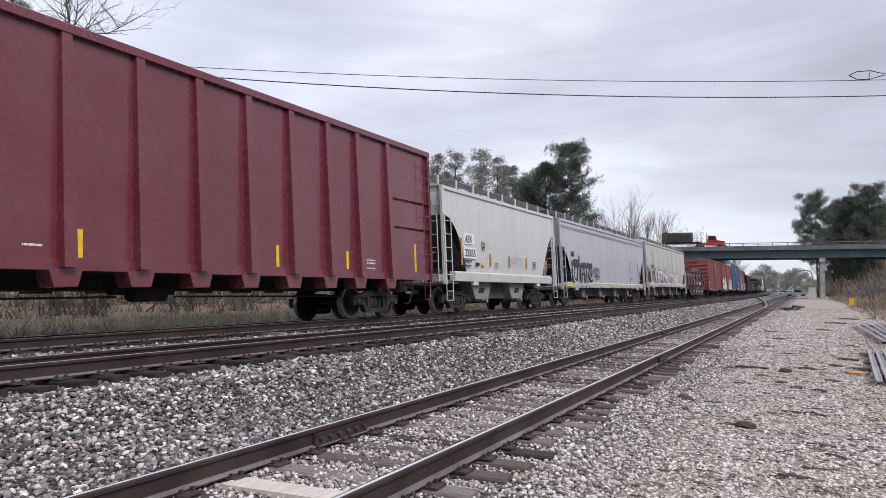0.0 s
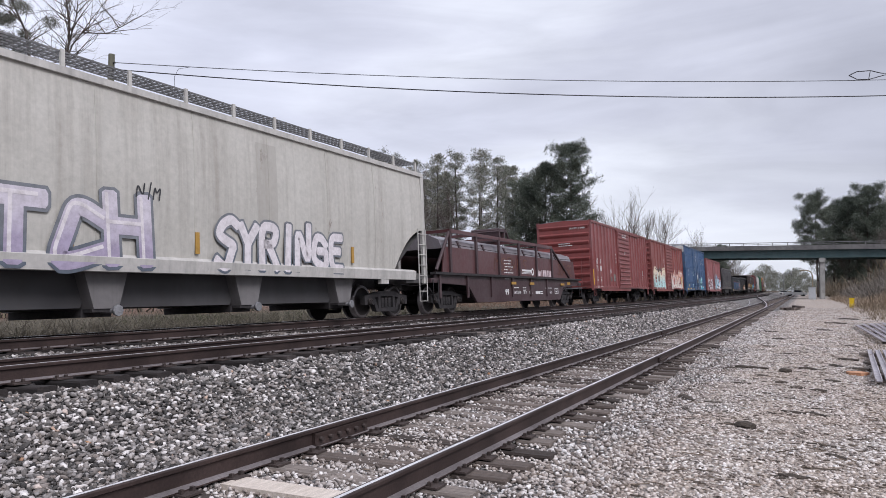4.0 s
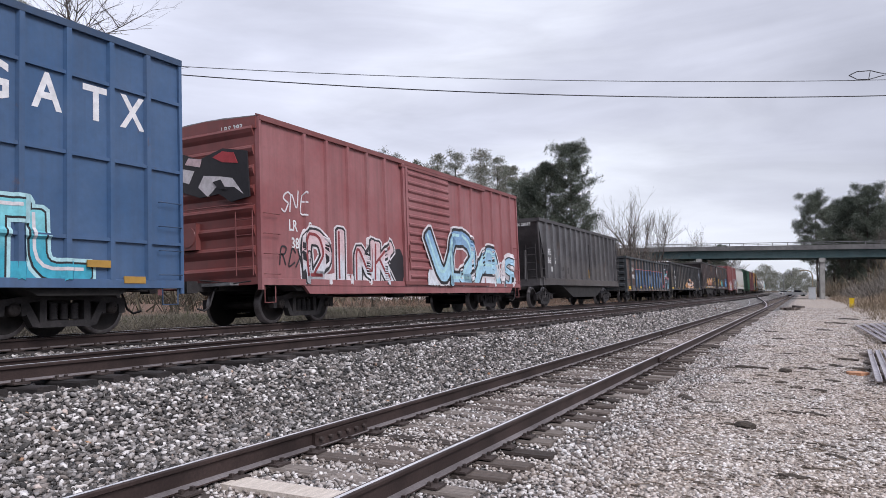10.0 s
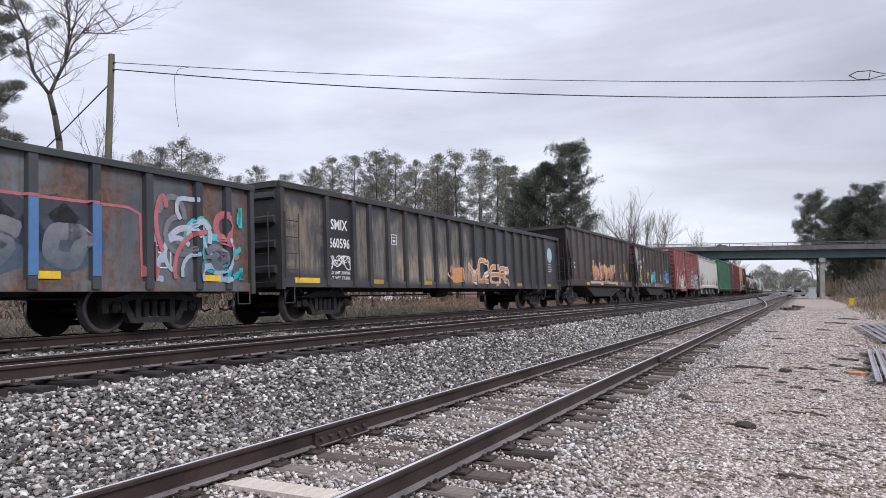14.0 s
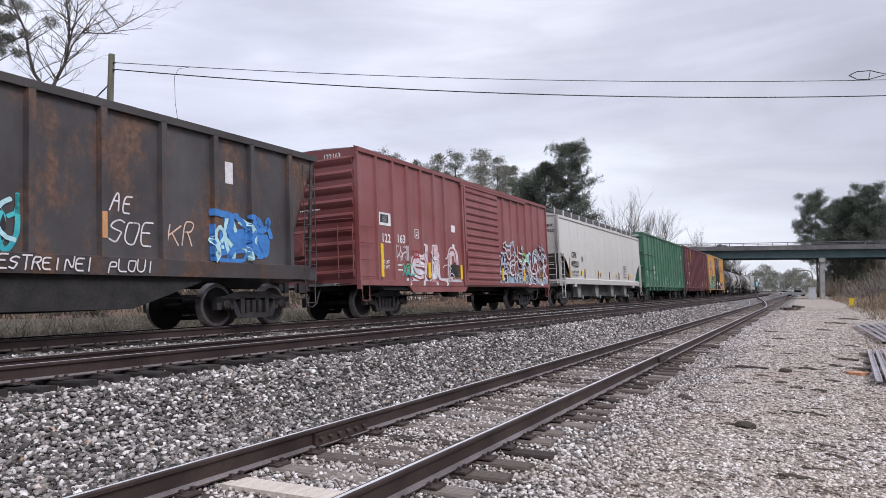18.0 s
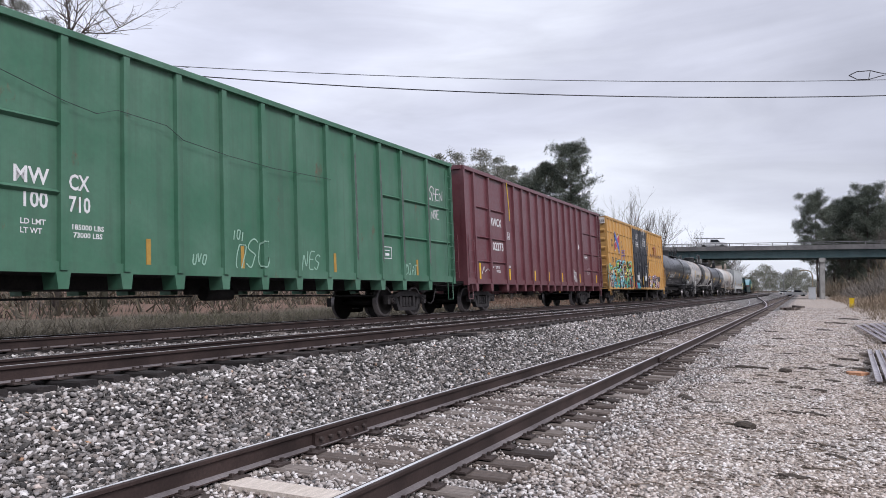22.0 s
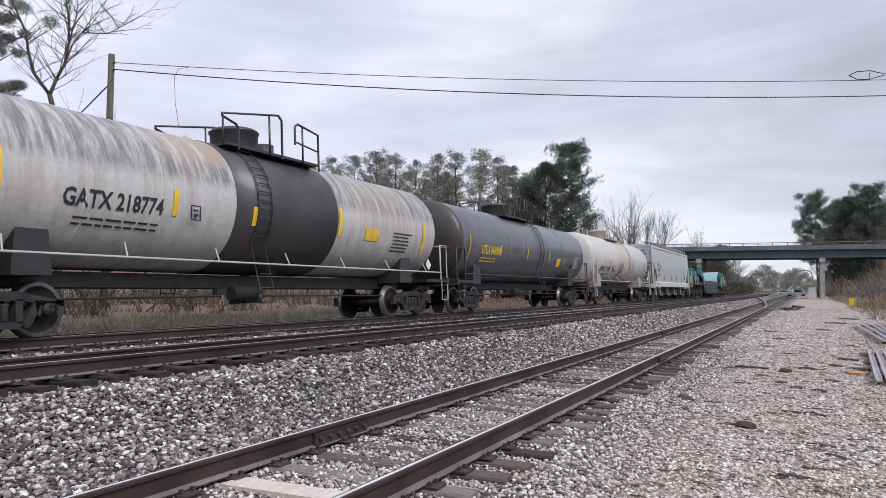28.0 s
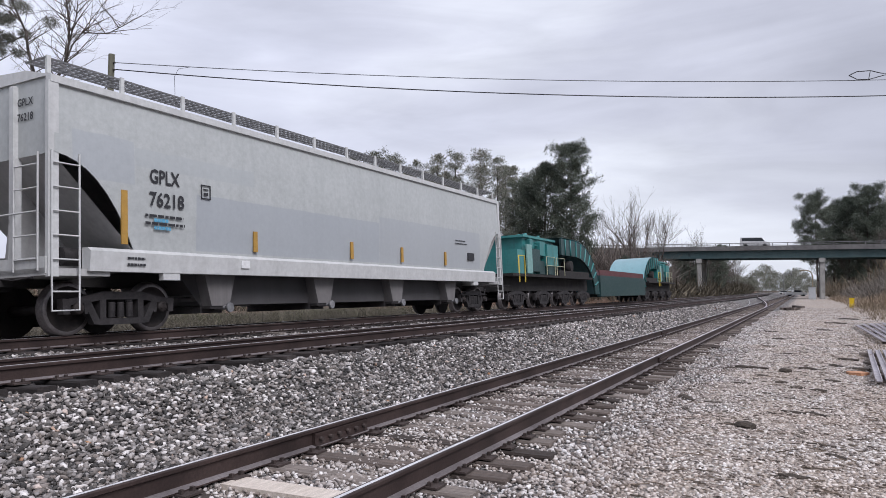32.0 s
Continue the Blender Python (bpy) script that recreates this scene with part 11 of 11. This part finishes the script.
def forked_tree():
    """The tall bare tree by the pole: a trunk that forks twice, with fine hanging twigs."""
    rnd = random.Random(61)
    tree = thing("bare_tree", "tall bare forked tree beside the utility pole", "tree")
    trunk, twigs = Geo(), Geo()
    stem = [(24.84, 33.87, -0.5), (24.84, 33.87, 5.89), (24.82, 33.88, 7.19), (24.72, 33.95, 8.64), (24.53, 34.1, 9.92), (24.31, 34.25, 10.96)]
    limbs = [(stem, 0.2, 0.12), ([stem[5], (24.54, 34.09, 11.82), (24.83, 33.88, 12.69), (24.95, 33.79, 13.81), (24.92, 33.81, 14.84), (24.81, 33.89, 15.85), (24.61, 34.04, 17.14)], 0.095, 0.03),
             ([(24.83, 33.88, 12.69), (25.07, 33.69, 13.69), (25.41, 33.44, 14.41), (26.36, 32.7, 14.54), (27.14, 32.05, 15.31)], 0.05, 0.015),
             ([(24.95, 33.79, 13.81), (25.18, 33.61, 15.2), (25.25, 33.56, 16.71)], 0.045, 0.015),
             ([stem[5], (23.71, 34.67, 11.96), (23.47, 34.83, 13.07), (23.34, 34.92, 14.05), (22.9, 35.21, 15.24), (22.55, 35.43, 16.59)], 0.09, 0.03)]

    def grow(p, d, length, r, level):
        for i in range(3):
            d2 = (d + Vector((rnd.uniform(-1, 1), rnd.uniform(-1, 1), rnd.uniform(-0.6, 0.6))) * 0.24).normalized()
            q = p + d2 * (length / 3)
            twigs.rod(p, q, r * (1 - 0.25 * i), 4 if level < 2 else 3, r * (0.75 - 0.25 * i) + 0.002)
            p, d = q, d2
            if level < 3 and rnd.random() < 0.75:
                grow(p, (d + Vector((rnd.uniform(-1, 1), rnd.uniform(-1, 1), rnd.uniform(-0.4, 0.7))) * 0.9).normalized(), length * rnd.uniform(0.4, 0.7), r * 0.5, level + 1)

    for k, (pts, ra, rb) in enumerate(limbs):
        pts = [Vector(p) for p in pts]
        n = len(pts) - 1
        for i in range(n):
            r0, r1 = ra + (rb - ra) * i / n, ra + (rb - ra) * (i + 1) / n
            trunk.rod(pts[i], pts[i + 1], r0, 8, r1)
            if k:
                for j in range(5):
                    a = rnd.uniform(0, 6.3)
                    d = ((pts[i + 1] - pts[i]).normalized() * 0.6 + Vector((math.cos(a), math.sin(a), rnd.uniform(-0.2, 0.7)))).normalized()
                    grow(pts[i].lerp(pts[i + 1], rnd.random()), d, rnd.uniform(1.2, 2.8), 0.026, 0 if j < 3 else 1)
        if k:
            grow(pts[-1], (pts[-1] - pts[-2]).normalized(), 2.2, rb, 0)
    part("trunk", trunk, BARKS, tree)
    part("branchwork", twigs, TWIG, tree)


forked_tree()
BARE = [bare_tree(11, 5, 20 + i, 0.08, 0.40, "bare grey winter tree behind the tracks", 0.3) for i in range(3)]
BSPOT = [(121.4, 31.0, 1.75), (125.2, 27.6, 1.75), (120.2, 24.0, 1.7), (128.3, 22.4, 1.7), (78.7, 43.6, 1.5), (86.0, 32.7, 1.6), (79.1, 47.0, 1.55), (28.3, 36.6, 1.1), (30.0, 38.0, 1.0), (27.0, 38.2, 1.12), (118, 24, 1.55), (116, 28.5, 1.5), (124, 25.3, 1.6), (76, 55, 1.4), (74, 50, 1.3), (88, 44, 1.5), (84, 38.5, 1.5), (112, 30, 0.8), (130, 28, 1.1), (110, 24, 0.6), (140, 24, 0.7), (145, 21.5, 0.7), (32, 41, 0.7)]
for i, (x, y, s) in enumerate(BSPOT):
    if i < 3:
        set_tree(BARE[i], x, y, s, i * 2.0 + (3.1 if i == 2 else 0))
    else:
        again(BARE[i % 3], x, y, s, rnd.uniform(0, 6))
for i in range(46):
    x = 172 + 5.2 * i + rnd.uniform(-3, 3)
    again(BARE[i % 3], x, 20.5 + 0.016 * (x - 170) + rnd.uniform(0, 9) + bend(x)[0], rnd.uniform(1.2, 1.75), rnd.uniform(0, 6))
    if i % 2 == 0:
        again(BARE[(i + 1) % 3], x, -8.5 - 0.01 * (x - 170) - rnd.uniform(0, 9), rnd.uniform(1.0, 1.5), rnd.uniform(0, 6))
LEFT_PINE = pine(17.5, 0.40, 3.3, 34, 700, 0.17, 91, FINE_NEEDLE, 0.6, "pine with drooping needle clumps beside the pole", 0.42, 5, 0.05)
set_tree(LEFT_PINE, 21.9, 36.6, 1.0, 2.2)


def brush(name, label, spots, heights, per, seed, material, lean=0.5, wide=0.02):
    """Thin bent stems rising from spots: dry grass, canes and vines, as one mesh."""
    rng = np.random.RandomState(seed)
    n = len(spots)
    p = np.repeat(spots, per, 0) + rng.normal(size=(n * per, 3)) * np.array([0.25, 0.25, 0.02])
    h = np.repeat(heights, per) * rng.uniform(0.45, 1.15, n * per)
    d = rng.normal(size=(n * per, 3)) * np.array([lean, lean, 0.12]) + np.array([0, 0, 1.0])
    d /= np.linalg.norm(d, axis=1)[:, None]
    s = np.cross(d, rng.normal(size=(n * per, 3)))
    s /= np.linalg.norm(s, axis=1)[:, None] + 1e-6
    k = wide * rng.uniform(0.6, 1.6, (n * per, 1)) * (1 + h[:, None] * 0.3)
    mid = p + d * h[:, None] * 0.6 + s * h[:, None] * 0.06
    tip = mid + (d + rng.normal(size=d.shape) * 0.45) * h[:, None] * 0.45
    tri = np.concatenate([np.stack([p - s * k, p + s * k, mid], 1), np.stack([mid - s * k * 0.8, mid + s * k * 0.8, tip], 1)])
    me = leaf_mesh(name, tri.reshape(-1, 3), material)
    return tagged(new(name, me), label, "brush", kind="stuff")


def strip_spots(rng, n, x0, x1, l0, l1):
    return np.array([(x, follow(x, l), ground_z(x, l)) for x, l in zip(rng.uniform(x0, x1, n), rng.uniform(l0, l1, n))])


rng = np.random.RandomState(21)
a = strip_spots(rng, 1300, 2, 44, 15.0, 24)
brush("dry_brush", "tangled dry brown brush behind the train", a, rng.uniform(0.3, 1.1, len(a)), 30, 1, TANGLE, 1.0, 0.006)
a = strip_spots(rng, 900, 22, 52, 15.5, 27)
brush("green_brush", "low winter-green grass behind the train", a, rng.uniform(0.12, 0.4, len(a)), 12, 2, GREENISH, 0.7, 0.025)
SEDGE = foliage("reddish_broom_sedge", [(0.0, (0.11, 0.062, 0.042)), (0.5, (0.20, 0.12, 0.085)), (0.85, (0.28, 0.185, 0.135)), (1.0, (0.34, 0.25, 0.19))])
a = strip_spots(rng, 1300, 46, 100, 17, 36)
brush("dry_grass", "reddish dry broom sedge below the pines", a, rng.uniform(0.2, 0.75, len(a)), 11, 21, SEDGE, 0.45, 0.014)
a = strip_spots(rng, 900, 90, 210, 15.5, 40)
brush("dry_brush", "grey-brown thicket along the far side of the line", a, rng.uniform(1.2, 4.0, len(a)), 12, 3, DULL, 0.5, 0.05)
a = strip_spots(rng, 420, 20, 66, 30, 60)
brush("dry_brush", "grey-brown undergrowth below the pines", a, rng.uniform(0.8, 2.6, len(a)), 10, 4, DULL, 0.5, 0.03)
a = strip_spots(rng, 2600, 72, 152, -32, -4.6)
brush("dry_brush", "dense dry grass on the embankment", a, rng.uniform(0.4, 1.1, len(a)), 11, 5, DRY, 0.6, 0.03)
a = strip_spots(rng, 3000, 118, 153, -36, -7.0)
brush("vine_thicket", "tangled grey-brown vine thicket below the overpass", a, rng.uniform(0.8, 2.8, len(a)), 24, 6, foliage("grey_brown_vines", [(0.0, (0.10, 0.084, 0.074)), (0.6, (0.19, 0.16, 0.14)), (1.0, (0.30, 0.26, 0.22))]), 1.1, 0.02)
a = strip_spots(rng, 1500, 24, 80, -16, -3.6)
brush("dry_brush", "dry weeds at the edge of the gravel lot", a, rng.uniform(0.15, 0.7, len(a)), 8, 7, DRY, 0.6, 0.014)
a = strip_spots(rng, 130, 8, 30, -3.2, -1.3)
brush("dry_grass", "sparse dry grass on the lot", a, rng.uniform(0.08, 0.25, len(a)), 8, 8, DRY, 0.8, 0.006)
a = strip_spots(rng, 700, 170, 420, -26, -6)
brush("dry_brush", "thicket beyond the overpass", a, rng.uniform(1.5, 5.0, len(a)), 22, 9, DRY, 0.5, 0.03)
a = strip_spots(rng, 900, 200, 620, 18, 34)
brush("dry_brush", "thicket along the far line", a, rng.uniform(1.5, 6.0, len(a)), 22, 10, DULL, 0.5, 0.035)

THICKET = foliage("grey_brown_bare_thicket", [(0.0, (0.07, 0.058, 0.050)), (0.5, (0.12, 0.102, 0.088)), (1.0, (0.19, 0.165, 0.145))])
a = strip_spots(rng, 520, 116, 150, 23, 34)
brush("dry_brush", "tall grey-brown thicket of bare canes before the overpass", a, rng.uniform(4.0, 8.6, len(a)) * np.clip((a[:, 1] - 12) / 14, 0.5, 1.0), 26, 12, THICKET, 0.35, 0.022)


# ---------------------------------------------------------------- what moves
SPEEDS = [(0, 13.53), (6, 13.28), (12, 13.01), (18, 12.73), (24, 12.55), (32, 12.43)]


def run(t):
    """Metres that the train has gone by t seconds; it slows a little."""
    d = 0.0
    for (ta, va), (tb, vb) in zip(SPEEDS[:-1], SPEEDS[1:]):
        if t <= ta:
            break
        e = min(t, tb)
        ve = va + (vb - va) * (e - ta) / (tb - ta)
        d += (e - ta) * (va + ve) / 2
    return d


def motions():
    for car, place in CARS:
        walk(car, [(t, track_pose(place - run(t))) for t in range(0, 33, 2)])
    for car, x, z0, t0, y0, v in ROAD:
        walk(car, [(t, Matrix.Translation((x, y0 - v * (t - t0), 9.785))) for t in (0, 32)])
    first = None
    for w in WHEELSETS:
        if first is None:
            first = w
            walk(w, [(f / FPS, Matrix.Rotation(-run(f / FPS) / 0.457, 4, "Y")) for f in range(int(32 * FPS) + 1)])
            continue
        w.rotation_mode = "QUATERNION"
        w.animation_data_create()
        w.animation_data.action = first.animation_data.action
        w.animation_data.action_slot = first.animation_data.action_slot


motions()
